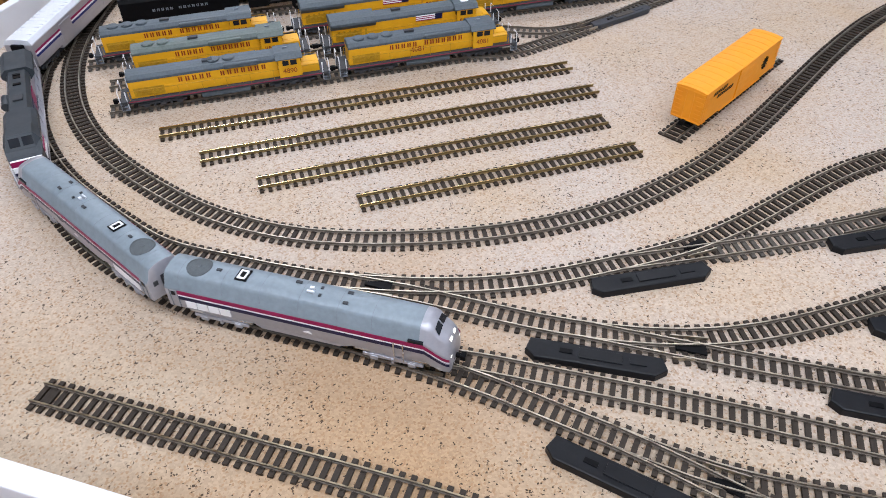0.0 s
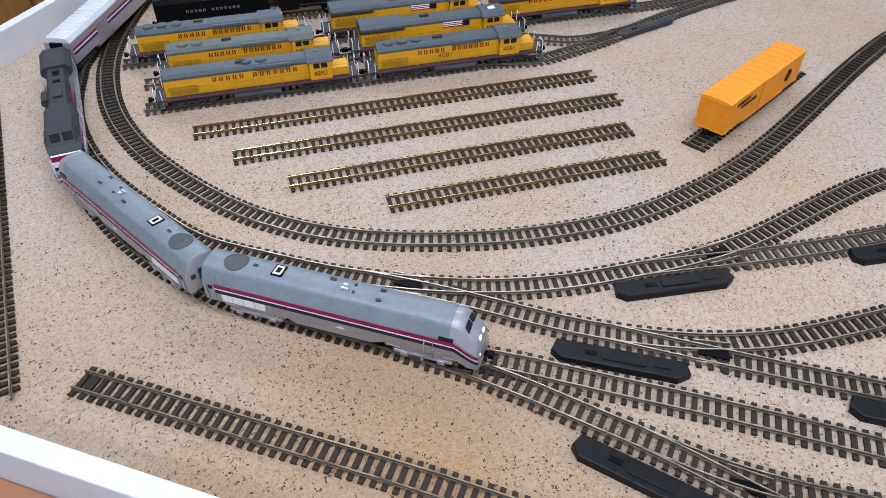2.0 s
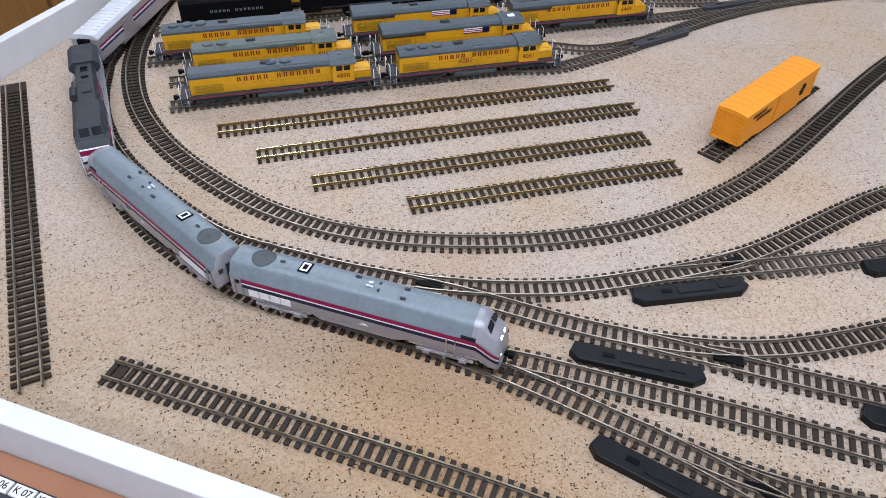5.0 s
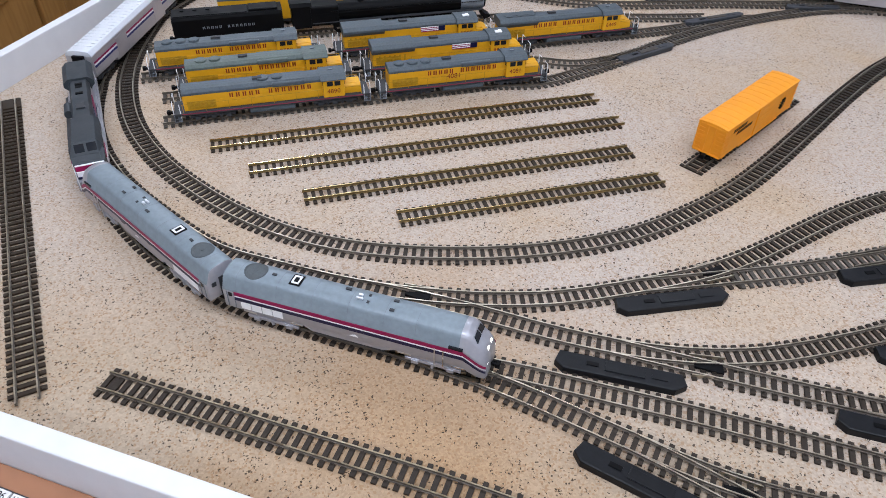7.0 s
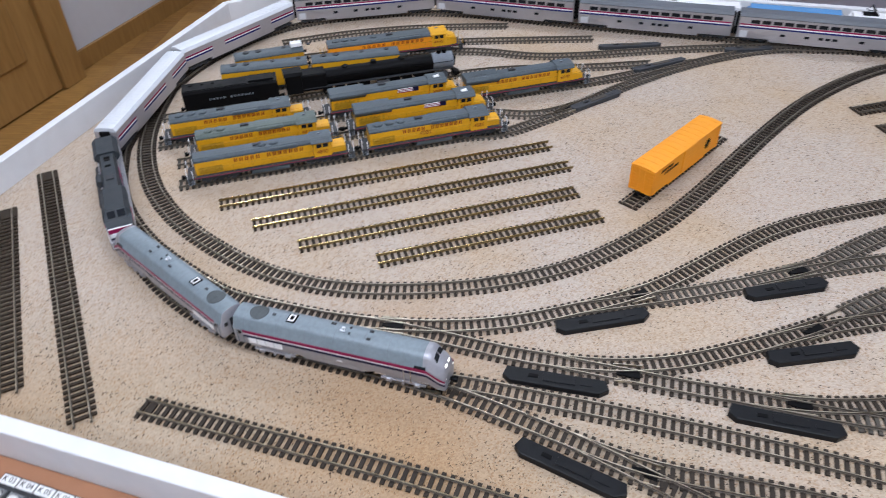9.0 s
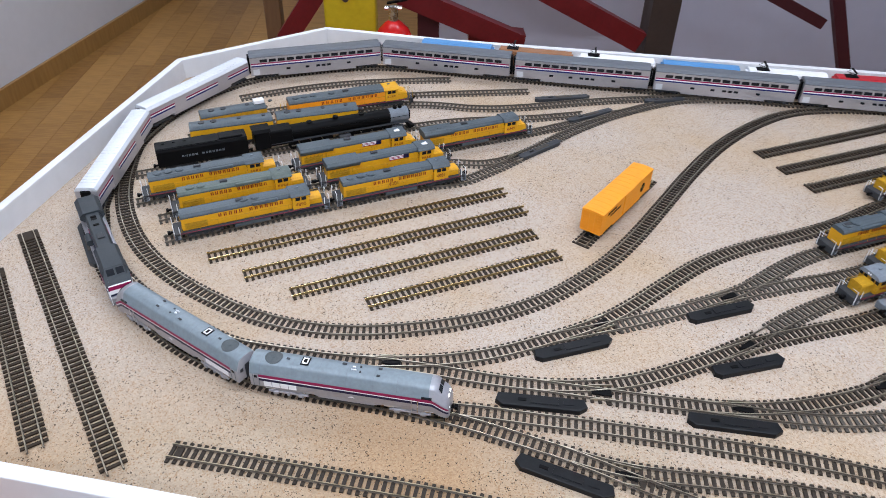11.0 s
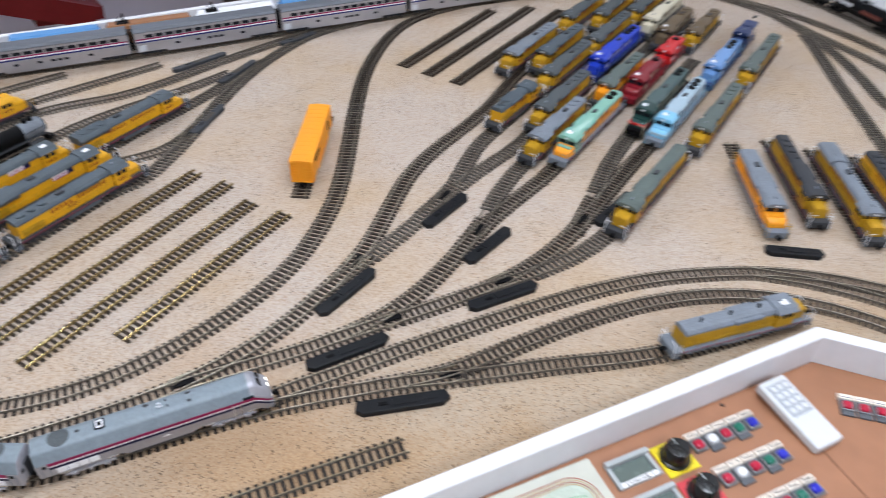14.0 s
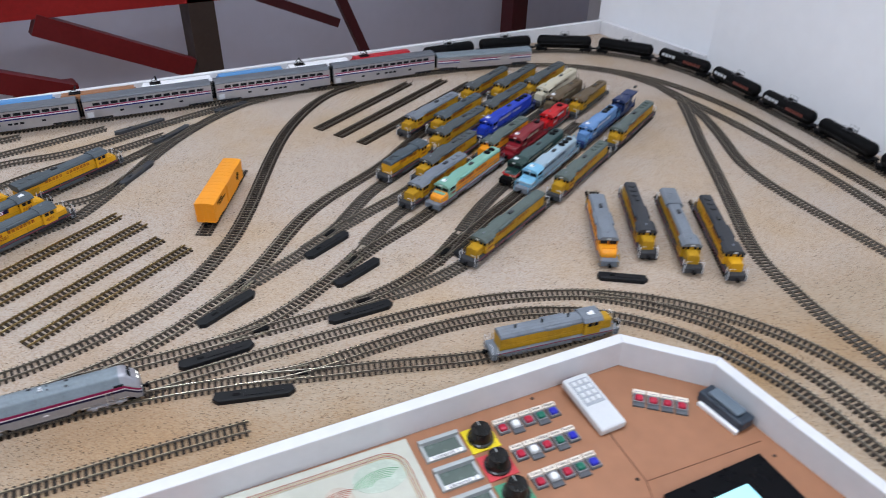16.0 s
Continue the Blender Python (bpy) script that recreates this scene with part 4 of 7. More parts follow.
def hood_loco(m, label, side=YELLOW, roof=GREY, frame=GREY_DARK, L=0.232, fans=3, flag=False, low=False, text=RED, wide=False, sill=SILL_RED, rail_mt=YELLOW2, flare=False, short=False, nose_top=None, cab_m=None, nose_m=None, cowl=False, number="", fan_m=None, under="", box=False, fan_x=0.016, stacks=False, nose_band=None):
    """A hood diesel: frame, trucks, long hood, cab and nose."""
    r = thing("diesel_locomotive", m, label, "locomotive", "parked locomotives")
    h = L / 2
    bm = bx(B(), -h + 0.002, h - 0.002, -0.0169, 0.0169, 0.0108, 0.0142, 0.0004)
    for e in (-1, 1):
        bx(bm, e * (h - 0.0025) - 0.002, e * (h - 0.0025) + 0.002, -0.0165, 0.0165, 0.0028, 0.0138, 0.0006)
    part("frame", bm, frame, r)
    pieces_of("sill_stripe", bx(bx(B(), -h + 0.01, h - 0.01, -0.0172, -0.0168, 0.0124, 0.0137), -h + 0.01, h - 0.01, 0.0168, 0.0172, 0.0124, 0.0137), sill, r)
    tk = 0.036 if short else 0.031
    part("fuel_tank", prism(B(), sym([(0.0115, 0.0022), (0.0162, 0.005), (0.0164, 0.0095), (0.0150, 0.0106)]), -tk, tk - 0.006), GREY if frame is GREY_DARK else frame, r)
    ax = 2 if short else 3
    for e in (-1, 1):
        bogie(r, e * (h - 0.046), ax, mt=frame, wb=0.026 if short else 0.0185)
    couplers(r, h)
    # long hood
    hw = 0.0152 if cowl else 0.0120
    hx0, hx1 = -h + 0.0135, h - 0.060
    top = 0.0415
    part("hood", bx(B(), hx0, hx1, -hw, hw, 0.0142, 0.0352, 0.0007), side, r)
    part("hood_roof", prism(B(), sym([(hw + 0.0002, 0.0348), (hw + 0.0002, 0.0378), (hw - 0.0028, top), (0.003, top + 0.0006)]), hx0, hx1), roof, r, "grey hood roof")
    for s in (-1, 1):
        for k in range(8):
            xx = hx0 + 0.040 + k * (hx1 - hx0 - 0.044) / 8
            part("hood_door", bx(B(), xx, xx + 0.0075, s * (hw + 0.0001) - 0.0002, s * (hw + 0.0001) + 0.0002, 0.0155, 0.0262), side, r)
    for s in (-1, 1):
        bm = bx(B(), hx0 + 0.0045, hx0 + 0.0385, s * (hw + 0.0001) - 0.00015, s * (hw + 0.0001) + 0.00015, 0.0164, 0.0266)
        for k in range(8):
            bx(bm, hx0 + 0.0055, hx0 + 0.0375, s * (hw + 0.0002) - 0.0003, s * (hw + 0.0002) + 0.0003, 0.0168 + k * 0.0012, 0.0174 + k * 0.0012)
        part("radiator_grille", bm, YELLOW2 if side is YELLOW else side, r)
    for k in range(fans):
        xx = hx0 + fan_x + k * 0.0175 if k < 3 else hx0 + 0.088 + (k - 3) * 0.016
        bm = cy(B(), (xx, 0, top), (xx, 0, top + 0.0022), 0.0072, 18)
        cy(bm, (xx, 0, top + 0.0022), (xx, 0, top + 0.0026), 0.0058, 18)
        part("roof_fan", bm, fan_m or roof, r, smooth=True)
    if flare:
        part("radiator_wing", prism(B(), sym([(hw, 0.031), (0.0162, 0.0365), (0.0162, 0.0395), (hw, 0.0437)]), hx0 - 0.001, hx0 + 0.058), roof, r, "flared grey radiator hood")
    else:
        part("blister", bx(B(), hx1 - 0.062, hx1 - 0.022, -hw - 0.0022, hw + 0.0022, 0.0345, 0.0402, 0.0012), roof, r, "grey equipment housing")
    if stacks:
        for k in (0.2, 0.52, 0.84):
            xx = hx0 + k * (hx1 - hx0)
            part("exhaust_stack", cy(cy(B(), (xx, 0, top), (xx, 0, top + 0.0062), 0.0012, 10), (xx, 0, top + 0.0050), (xx, 0, top + 0.0066), 0.0017, 10), BLACK, r, "thin black exhaust stack")
    else:
        part("exhaust", bx(B(), hx1 - 0.085, hx1 - 0.073, -0.003, 0.003, top, top + 0.0032, 0.0004), GREY_DARK, r)
    # cab
    cx0, cx1 = hx1, hx1 + 0.027
    cw = 0.0168
    cab = part("cab", bx(B(), cx0, cx1, -cw, cw, 0.0142, 0.0378, 0.0008), cab_m or side, r)
    part("cab_roof", prism(B(), sym([(cw + 0.0009, 0.0370), (cw + 0.0009, 0.0380), (0.0130, 0.0424), (0.010, 0.0434), (0.004, 0.0438)]), cx0 - 0.0022, cx1 + 0.0026), cab_m or roof, r)
    for s in (-1, 1):
        for k in range(2):
            part("window", bx(B(), cx0 + 0.005 + k * 0.0095, cx0 + 0.0125 + k * 0.0095, s * (cw + 0.0001) - 0.0003, s * (cw + 0.0001) + 0.0003, 0.0298, 0.0358), GLASS, cab)
        for q in () if wide else (0.0135, 0.0062):
            part("window", bx(B(), cx1 - 0.0003, cx1 + 0.0004, s * q - 0.0028, s * q + 0.0028, 0.0305, 0.0362), GLASS, cab)
        part("window", bx(B(), cx0 - 0.0004, cx0 + 0.0003, s * 0.0136 - 0.002, s * 0.0136 + 0.002, 0.0305, 0.036), GLASS, cab)
    # nose
    nz = 0.0262 if low else 0.0308
    nw = cw - 0.001 if wide else 0.0105
    if wide:
        rings = []
        for x, ky, zt in ((cx1, 1.0, nz + 0.0018), (cx1 + 0.45 * (h - 0.0115 - cx1), 0.96, nz), (h - 0.0135, 0.84, nz - 0.0022), (h - 0.0115, 0.74, nz - 0.0046)):
            rings.append([(x, y * ky, min(z, zt)) for y, z in sym([(nw, 0.0142), (nw, zt - 0.0022), (nw - 0.0026, zt)])])
        part("short_hood", loft(B(), rings), nose_m or cab_m or side, r, smooth=True)
        for q in (-1, 1):
            part("windscreen", bx(B(), cx1 - 0.0002, cx1 + 0.0006, q * 0.0078 - 0.0068, q * 0.0078 + 0.0068, nz + 0.0028, 0.0370), GLASS, cab)
    else:
        part("short_hood", prism(B(), sym([(nw, 0.0142), (nw, nz - 0.002), (nw - 0.002, nz)]), cx1, h - 0.0115), nose_m or cab_m or side, r)
    if nose_band:
        part("nose_band", prism(B(), sym([(nw + 0.0003, 0.0185), (nw + 0.0003, 0.0225)]), cx1 + 0.004, h - 0.0112), nose_band, r, "bright band round the nose")
    part("nose_top", bx(B(), cx1 + 0.001, h - (0.022 if wide else 0.0135), -nw + 0.0035, nw - 0.0035, nz - (0.002 if wide else 0), nz + (0.0012 if wide else 0.0005)), nose_top or nose_m or cab_m or side, r)
    bm = B()
    for s in (-1, 1):
        cy(bm, (cx1 + 0.0015, s * 0.0018, 0.0402), (cx1 + 0.0034, s * 0.0018, 0.0402), 0.0013, 10)
    pieces_of("headlight", bm, WHITE, r, "small round headlight")
    bm = B()
    bx(bm, cx0 + 0.009, cx0 + 0.0145, -0.0012, 0.0012, 0.0436, 0.0456, 0.0003)
    part("horn", bm, GREY_PALE, r)
    # white box on flagged engines; with box set it paints a lamp glint
    if flag or box:
        part("roof_box_glint", bx(B(), cx0 + 0.009, cx0 + 0.019, -0.0075, 0.0015, 0.0434, 0.0450, 0.0006), WHITE, r, "white box on the cab roof, painting a lamp glint")
    if flag:
        for s in (-1, 1):
            for k in range(6):
                part("vent_slat", bx(B(), hx0 + 0.008 + k * 0.007, hx0 + 0.0105 + k * 0.007, s * (hw + 0.0003) - 0.0003, s * (hw + 0.0003) + 0.0003, 0.0205, 0.0285), YELLOW2, r)
    if under:
        for s in (-1, 1):
            t = text_part(under, 0.0095, r, 0, 0, 0, text)
            t.matrix_basis = pose(hx0 + 0.55 * (hx1 - hx0), s * (hw + 0.0008), 0.0232, 90, 0, 0 if s < 0 else 180)
    if text and not flag:
        letters(r, 13, hx0 + 0.34 * (hx1 - hx0), 0.56 * (hx1 - hx0) / 12, 0.0048 if L > 0.2 else 0.003, 0.0058, hw + 0.0004, 0.0302, text, gap=5)
    if number:
        for s in (-1, 1):
            t = text_part(number, 0.0085, r, 0, 0, 0, text)
            t.matrix_basis = pose(cx0 + 0.013, s * (cw + 0.0004), 0.0225, 90, 0, 0 if s < 0 else 180)
    elif text:
        letters(r, 4, cx0 + 0.006, 0.0046, 0.003, 0.0042, cw + 0.0003, 0.0235, text, name="number_mark")
    if flag:
        bm, bw, bb = B(), B(), B()
        for s in (-1, 1):
            for k in range(6):
                bx(bm if k % 2 == 0 else bw, hx1 - 0.055, hx1 - 0.029, s * (hw + 0.0007) - 0.0002, s * (hw + 0.0007) + 0.0002, 0.0282 + k * 0.0012, 0.0294 + k * 0.0012)
            bx(bb, hx1 - 0.029, hx1 - 0.019, s * (hw + 0.0007) - 0.0002, s * (hw + 0.0007) + 0.0002, 0.0282, 0.0354)
        pieces_of("flag_red", bm, STRIPE_RED, r)
        pieces_of("flag_white", bw, WHITE, r)
        pieces_of("flag_blue", bb, STRIPE_BLUE, r)
    white = side in (YELLOW, YELLOW2)
    rails_and_steps(r, h, GREY_PALE if white else frame, rail_mt, grab=WHITE if white else rail_mt)
    return r


def rounded(w, z0, z1, n=6, flat=0.35, tumble=0.0):
    """Half outline of a streamlined body."""
    pts = [(w * 0.96, z0), (w, z0 + 0.004), (w - tumble, z1 - (z1 - z0) * flat)]
    zr = (z1 - z0) * flat
    for k in range(1, n + 1):
        a = math.pi / 2 * k / n
        pts.append(((w - tumble) * math.cos(a) * 1.0 if k < n else 0.0006, z1 - zr + zr * math.sin(a)))
    return sym(pts)


def cab_unit(m, label, side, roof, nose, L=0.235, stripe=None, fans=4, pilot=None, booster=False):
    """A streamlined cab unit with a rounded nose."""
    r = thing("cab_unit_locomotive", m, label, "locomotive", "parked locomotives")
    h, w = L / 2, 0.0163
    x1 = h - (0.002 if booster else 0.040)
    z0, zs, zt = 0.0062, 0.0385 if booster else 0.0325, 0.0452
    part("body", bx(B(), -h, x1, -w, w, z0, zs, 0.0006), side, r)
    roofprof = sym([(w + 0.0002, zs - 0.0005), (w + 0.0002, zs + (zt - zs) * 0.24), (w - 0.003, zs + (zt - zs) * 0.67), (w - 0.008, zt - 0.0008), (0.002, zt)])
    part("roof", prism(B(), roofprof, -h, x1), roof, r, smooth=True)
    if not booster:
        rings = []
        for t, ww, zz, zb in ((0.0, w, zt, z0), (0.012, w, zt - 0.001, z0), (0.020, w * 0.97, zt - 0.0095, z0 - 0.001), (0.029, w * 0.86, zt - 0.0135, z0 - 0.002), (0.036, w * 0.66, zt - 0.0185, z0 - 0.003), (0.0395, w * 0.4, zt - 0.025, z0 - 0.003)):
            rings.append([(x1 + t, y * ww / w, zb + (z - z0) * (zz - zb) / (zt - z0)) for y, z in rounded(w, z0, zt)])
        part("nose", loft(B(), rings), nose, r, smooth=True)
        bm = B()
        for s in (-1, 1):
            a = x1 + 0.0165
            v = [bm.verts.new(p) for p in ((a - 0.0022, s * 0.0012, 0.0432), (a - 0.003, s * 0.0105, 0.0415), (a + 0.0015, s * 0.0125, 0.0372), (a + 0.0038, s * 0.0012, 0.0382))]
            bm.faces.new(v)
            bx(bm, x1 - 0.006, x1 + 0.006, s * (w + 0.0002) - 0.0003, s * (w + 0.0002) + 0.0003, 0.0285, 0.0338)
        r2 = bmesh.ops.extrude_face_region(bm, geom=[f for f in bm.faces if len(f.verts) == 4 and f.calc_center_median().x > x1 + 0.01])
        bmesh.ops.translate(bm, vec=(0.0006, 0, 0.0008), verts=[v for v in r2["geom"] if isinstance(v, bmesh.types.BMVert)])
        pieces_of("window", bm, GLASS, r, "dark cab window")
        part("headlight", cy(B(), (h - 0.009, 0, 0.0305), (h - 0.003, 0, 0.0295), 0.0026, 14), WHITE, r)
        part("pilot", prism(B(), sym([(0.013, 0.0015), (0.0145, 0.009), (0.012, 0.0115)]), h - 0.014, h + 0.001), pilot or nose, r)
    if stripe:
        bm = B()
        for s in (-1, 1):
            bx(bm, -h + 0.003, x1, s * (w + 0.0002) - 0.0003, s * (w + 0.0002) + 0.0003, 0.010, 0.0135)
        pieces_of("side_stripe", bm, stripe, r)
    for k in range(fans):
        xx = -h + 0.022 + k * 0.022 if k < 2 else -h + 0.09 + (k - 2) * 0.045
        rr = 0.0056 if k < 2 else 0.004
        bm = cy(B(), (xx, 0, zt - 0.0004), (xx, 0, zt + 0.0012), rr, 16)
        part("roof_fan", bm, GREY_DARK, r, "dark round roof fan", smooth=True)
    bm = B()
    for s in (-1, 1):
        for k in range(3):
            xx = -h + 0.045 + k * 0.042
            cy(bm, (xx, s * w, 0.0262), (xx, s * (w + 0.0005), 0.0262), 0.0027, 12)
    pieces_of("porthole", bm, GLASS, r)
    bm = B()
    for k in range(2):
        bx(bm, -h + 0.055 + k * 0.03, -h + 0.075 + k * 0.03, -0.0155, 0.0155, 0.002, 0.0062)
    pieces_of("tank", bm, GREY_DARK, r)
    for e in (-1, 1):
        bogie(r, e * (h - 0.045), 3)
    couplers(r, h)
    return r


# -- the silver passenger locomotives --


def genesis(m, label, flip=False):
    L, w = 0.2395, 0.0172
    r = thing("passenger_locomotive", m, label, "locomotive", "silver passenger train")
    h = L / 2
    x1 = h - 0.024
    z0, zt = 0.0122, 0.0474
    half = [(w * 0.975, z0), (w, 0.0136), (w, 0.0318), (w - 0.0004, 0.0332), (w - 0.0017, 0.0350), (0.0127, 0.0426), (0.0116, 0.0443), (0.0101, 0.0454), (0.0055, 0.0467), (0.0012, zt - 0.0003)]
    rings = []
    for t, ky, zz, zb in ((-h - x1, 0.93, zt - 0.0016, z0 + 0.001), (-h - x1 + 0.0008, 0.985, zt - 0.0003, z0), (-h - x1 + 0.0045, 1, zt, z0), (0, 1, zt, z0), (0.0045, 1, zt - 0.0001, z0), (0.005, 1, zt - 0.0003, z0), (0.0085, 0.992, zt - 0.0016, 0.0095), (0.0105, 0.982, zt - 0.0040, 0.0085), (0.0140, 0.965, 0.0392, 0.0065), (0.0182, 0.94, 0.0362, 0.005), (0.0212, 0.90, 0.0318, 0.0043), (0.0230, 0.84, 0.0270, 0.0042), (0.0238, 0.76, 0.0235, 0.0042), (0.024, 0.66, 0.0212, 0.0045)):
        rings.append([(x1 + t, y * ky, zb + (z - z0) * (zz - zb) / (zt - z0)) for y, z in sym(half)])
    body = part("body", loft(B(), rings), SILVER, r, smooth=True)
    body.data.materials.append(ROOF)
    for f in body.data.polygons:
        c = f.center
        f.material_index = 1 if c.z > 0.0321 and c.x < x1 + 0.001 and c.x > -h + 0.0025 else 0
    part("skirt", loft(B(), [[(x, y, z) for x, z in ((-0.044, 0.0125), (-0.036, 0.0082), (0.03, 0.0082), (0.042, 0.0125))] for y in (-w + 0.0004, w - 0.0004)]), SILVER, r)
    bm = B()
    for s in (-1, 1):
        bm.faces.new([bm.verts.new(p) for p in ((x1 + 0.0103, s * 0.0010, 0.0440), (x1 + 0.0103, s * 0.0082, 0.0426), (x1 + 0.0137, s * 0.0100, 0.0381), (x1 + 0.0137, s * 0.0010, 0.0397))])
        bx(bm, x1 - 0.0085, x1 + 0.0035, *sorted((s * (w - 0.0024), s * (w + 0.0003))), 0.0312, 0.0346)
    ex2 = bmesh.ops.extrude_face_region(bm, geom=[f for f in bm.faces if f.calc_center_median().x > x1 + 0.01])
    bmesh.ops.translate(bm, vec=(0.0005, 0, 0.0006), verts=[v for v in ex2["geom"] if isinstance(v, bmesh.types.BMVert)])
    pieces_of("window", bm, GLASS, r, "dark cab window")
    bm = B()
    for s in (-1, 1):
        bx(bm, h - 0.0040, h - 0.0020, s * 0.0042 - 0.0018, s * 0.0042 + 0.0018, 0.0292, 0.0318)
        cy(bm, (h - 0.004, s * 0.0105, 0.0190), (h - 0.0003, s * 0.0105, 0.0190), 0.0014, 10)
    pieces_of("headlight", bm, LENS, r, "lit white headlight")
    for col, a, b, nm in ((STRIPE_RED, 0.0290, 0.0332, "red_stripe"), (WHITE, 0.0275, 0.0289, "white_stripe"), (STRIPE_BLUE, 0.0236, 0.0274, "blue_stripe")):
        for s in (-1, 1):
            bm = B()
            y0, y1 = sorted((s * (w + 0.0001), s * (w + 0.0004)))
            bx(bm, -h + 0.012, x1 + 0.004, y0, y1, a - 0.0012, b - 0.0012)
            way = ((0.004, w + 0.0004, 0.0), (0.0085, w * 0.992 + 0.0005, -0.0025), (0.014, w * 0.965 + 0.0005, -0.0065), (0.0182, w * 0.94 + 0.0006, -0.0090), (0.0212, w * 0.90 + 0.0007, -0.0104), (0.0231, w * 0.84 + 0.0008, -0.0112))
            for (ta, ya, da), (tb, yb, db) in zip(way, way[1:]):
                ka, kb = 1 - ta * 15, 1 - tb * 15
                vs = [bm.verts.new(p) for p in ((x1 + ta, s * ya, a - 0.0012 + da), (x1 + ta, s * ya, a - 0.0012 + da + (b - a) * ka), (x1 + tb, s * yb, a - 0.0012 + db + (b - a) * kb), (x1 + tb, s * yb, a - 0.0012 + db))]
                bm.faces.new(vs if s < 0 else vs[::-1])
            part(nm, bm, col, r)
    for k in range(4):
        bm = B()
        for s in (-1, 1):
            y0, y1 = sorted((s * w, s * (w + 0.0006)))
            xx = -h + 0.0175 + k * 0.0102
            bx(bm, xx, xx + 0.0092, y0, y1, 0.0146, 0.0219)
        pieces_of("side_vent", bm, WHITE, r, "white louvred side vent")
    # roof fittings
    ys, zs = [p[0] for p in half][::-1], [p[1] for p in half][::-1]
    bm = B()
    rings = []
    for rad, lift in ((0.0104, -0.0006), (0.0104, 0.0004), (0.0092, 0.0006), (0.0090, 0.0003), (0.0055, 0.0003), (0.0020, 0.0003), (0.0018, 0.0007), (0.0004, 0.0007)):
        rings.append([(-h + 0.027 + rad * math.cos(i * math.tau / 28), rad * math.sin(i * math.tau / 28), lift + float(np.interp(abs(rad * math.sin(i * math.tau / 28)), ys, zs))) for i in range(28)])
    loft(bm, rings)
    part("roof_fan", bm, GREY_MID, r, "dark round fan grille", smooth=True)
    part("hatch", bx(B(), -h + 0.061, -h + 0.071, -0.0062, 0.0062, zt - 0.0002, zt + 0.0005), BLACK, r, "black roof hatch")
    bm = B()
    for s in (-1, 1):
        bx(bm, -h + 0.0625, -h + 0.0695, s * 0.0040 - 0.0008, s * 0.0040 + 0.0008, zt + 0.0005, zt + 0.0011)
        bx(bm, -h + 0.066 + s * 0.0028 - 0.0007, -h + 0.066 + s * 0.0028 + 0.0007, -0.0040, 0.0040, zt + 0.0005, zt + 0.0011)
    part("hatch_ring", bm, WHITE, r, "white ring on the hatch")
    for xx in (-h + 0.0135, -h + 0.052, -h + 0.085, -0.002, 0.030, 0.058):
        up = [(y, z + 0.00012) for y, z in sym(half) if z > 0.0334]
        ring = up + [(y, z - 0.0004) for y, z in up[::-1]]
        part("roof_seam", loft(B(), [[(x, y, z) for y, z in ring] for x in (xx, xx + 0.00035)]), GREY_PALE, r)
    bm = B()
    for xx, yy, a in ((-0.075, 0.0, 0.002), (-0.008, 0.005, 0.0026), (0.012, 0.004, 0.001), (0.035, 0.005, 0.0022), (0.035, -0.006, 0.002), (0.013, -0.004, 0.0009)):
        bx(bm, xx - a, xx + a, yy - 0.0012, yy + 0.0012, zt - 0.0002, zt + 0.0007)
    pieces_of("roof_vent", bm, GREY_DARK, r)
    part("horn", bx(bx(B(), 0.002, 0.008, -0.0035, -0.002, zt, zt + 0.0016), 0.003, 0.0065, 0.0, 0.0022, zt, zt + 0.0018), ROOF_WHITE, r)
    for s in (-1, 1):
        for q in (0.0, 0.0075):
            part("door_rail", cy(B(), (x1 - 0.020 + q, s * (w + 0.0008), 0.0095), (x1 - 0.020 + q, s * (w + 0.0008), 0.0285), 0.00045, 6), CHROME, r)
        part("door_step", bx(B(), x1 - 0.020, x1 - 0.0125, s * (w - 0.0002) - 0.0005, s * (w - 0.0002) + 0.0005, 0.008, 0.0105), SILVER, r)
    part("fuel_tank", bx(B(), -0.036, 0.03, -0.0145, 0.0145, 0.002, 0.0080, 0.0015), GREY_DARK, r)
    for s in (-1, 1):
        y0, y1 = sorted((s * w, s * (w + 0.0005)))
        part("rear_window", bx(B(), -h + 0.0062, -h + 0.0098, y0, y1, 0.0262, 0.0302), GLASS, r)
        for q in (0.0045, 0.0115):
            part("door_edge", bx(B(), -h + q, -h + q + 0.0006, y0, y1, 0.0135, 0.0312), GREY_PALE, r)
        part("side_mark", slab(B(), [(-0.004, -0.0012), (0.004, -0.0012), (0.0015, 0.0012), (-0.001, 0.0006)], 0, 0.0003), WHITE, r, "small white mark").matrix_basis = pose(0.004, s * (w + 0.0001), 0.0175, 90, 0, 0 if s < 0 else 180)
        for xx in (-h + 0.024, -h + 0.069, h - 0.071, h - 0.024):
            part("air_tank", cy(B(), (xx - 0.006, s * 0.0148, 0.0102), (xx + 0.006, s * 0.0148, 0.0102), 0.0017, 10), CHROME, r, "bright air tank", smooth=True)
    bm = B()
    bx(bm, -h - 0.0008, -h + 0.0002, -0.005, 0.005, 0.012, 0.034)
    bx(bm, -h - 0.0009, -h + 0.0002, 0.0085, 0.0125, 0.027, 0.0312)
    bx(bm, -h - 0.0009, -h + 0.0002, -0.0125, -0.0085, 0.027, 0.0312)
    pieces_of("end_door", bm, GREY_DARK, r)
    part("pilot", bx(B(), h - 0.011, h - 0.001, -0.0135, 0.0135, 0.0015, 0.0075, 0.001), SILVER, r)
    for e in (-1, 1):
        bogie(r, e * (h - 0.046), 2, mt=SILVER, wb=0.031, half=0.0156)
    couplers(r, h - 0.001)
    return r


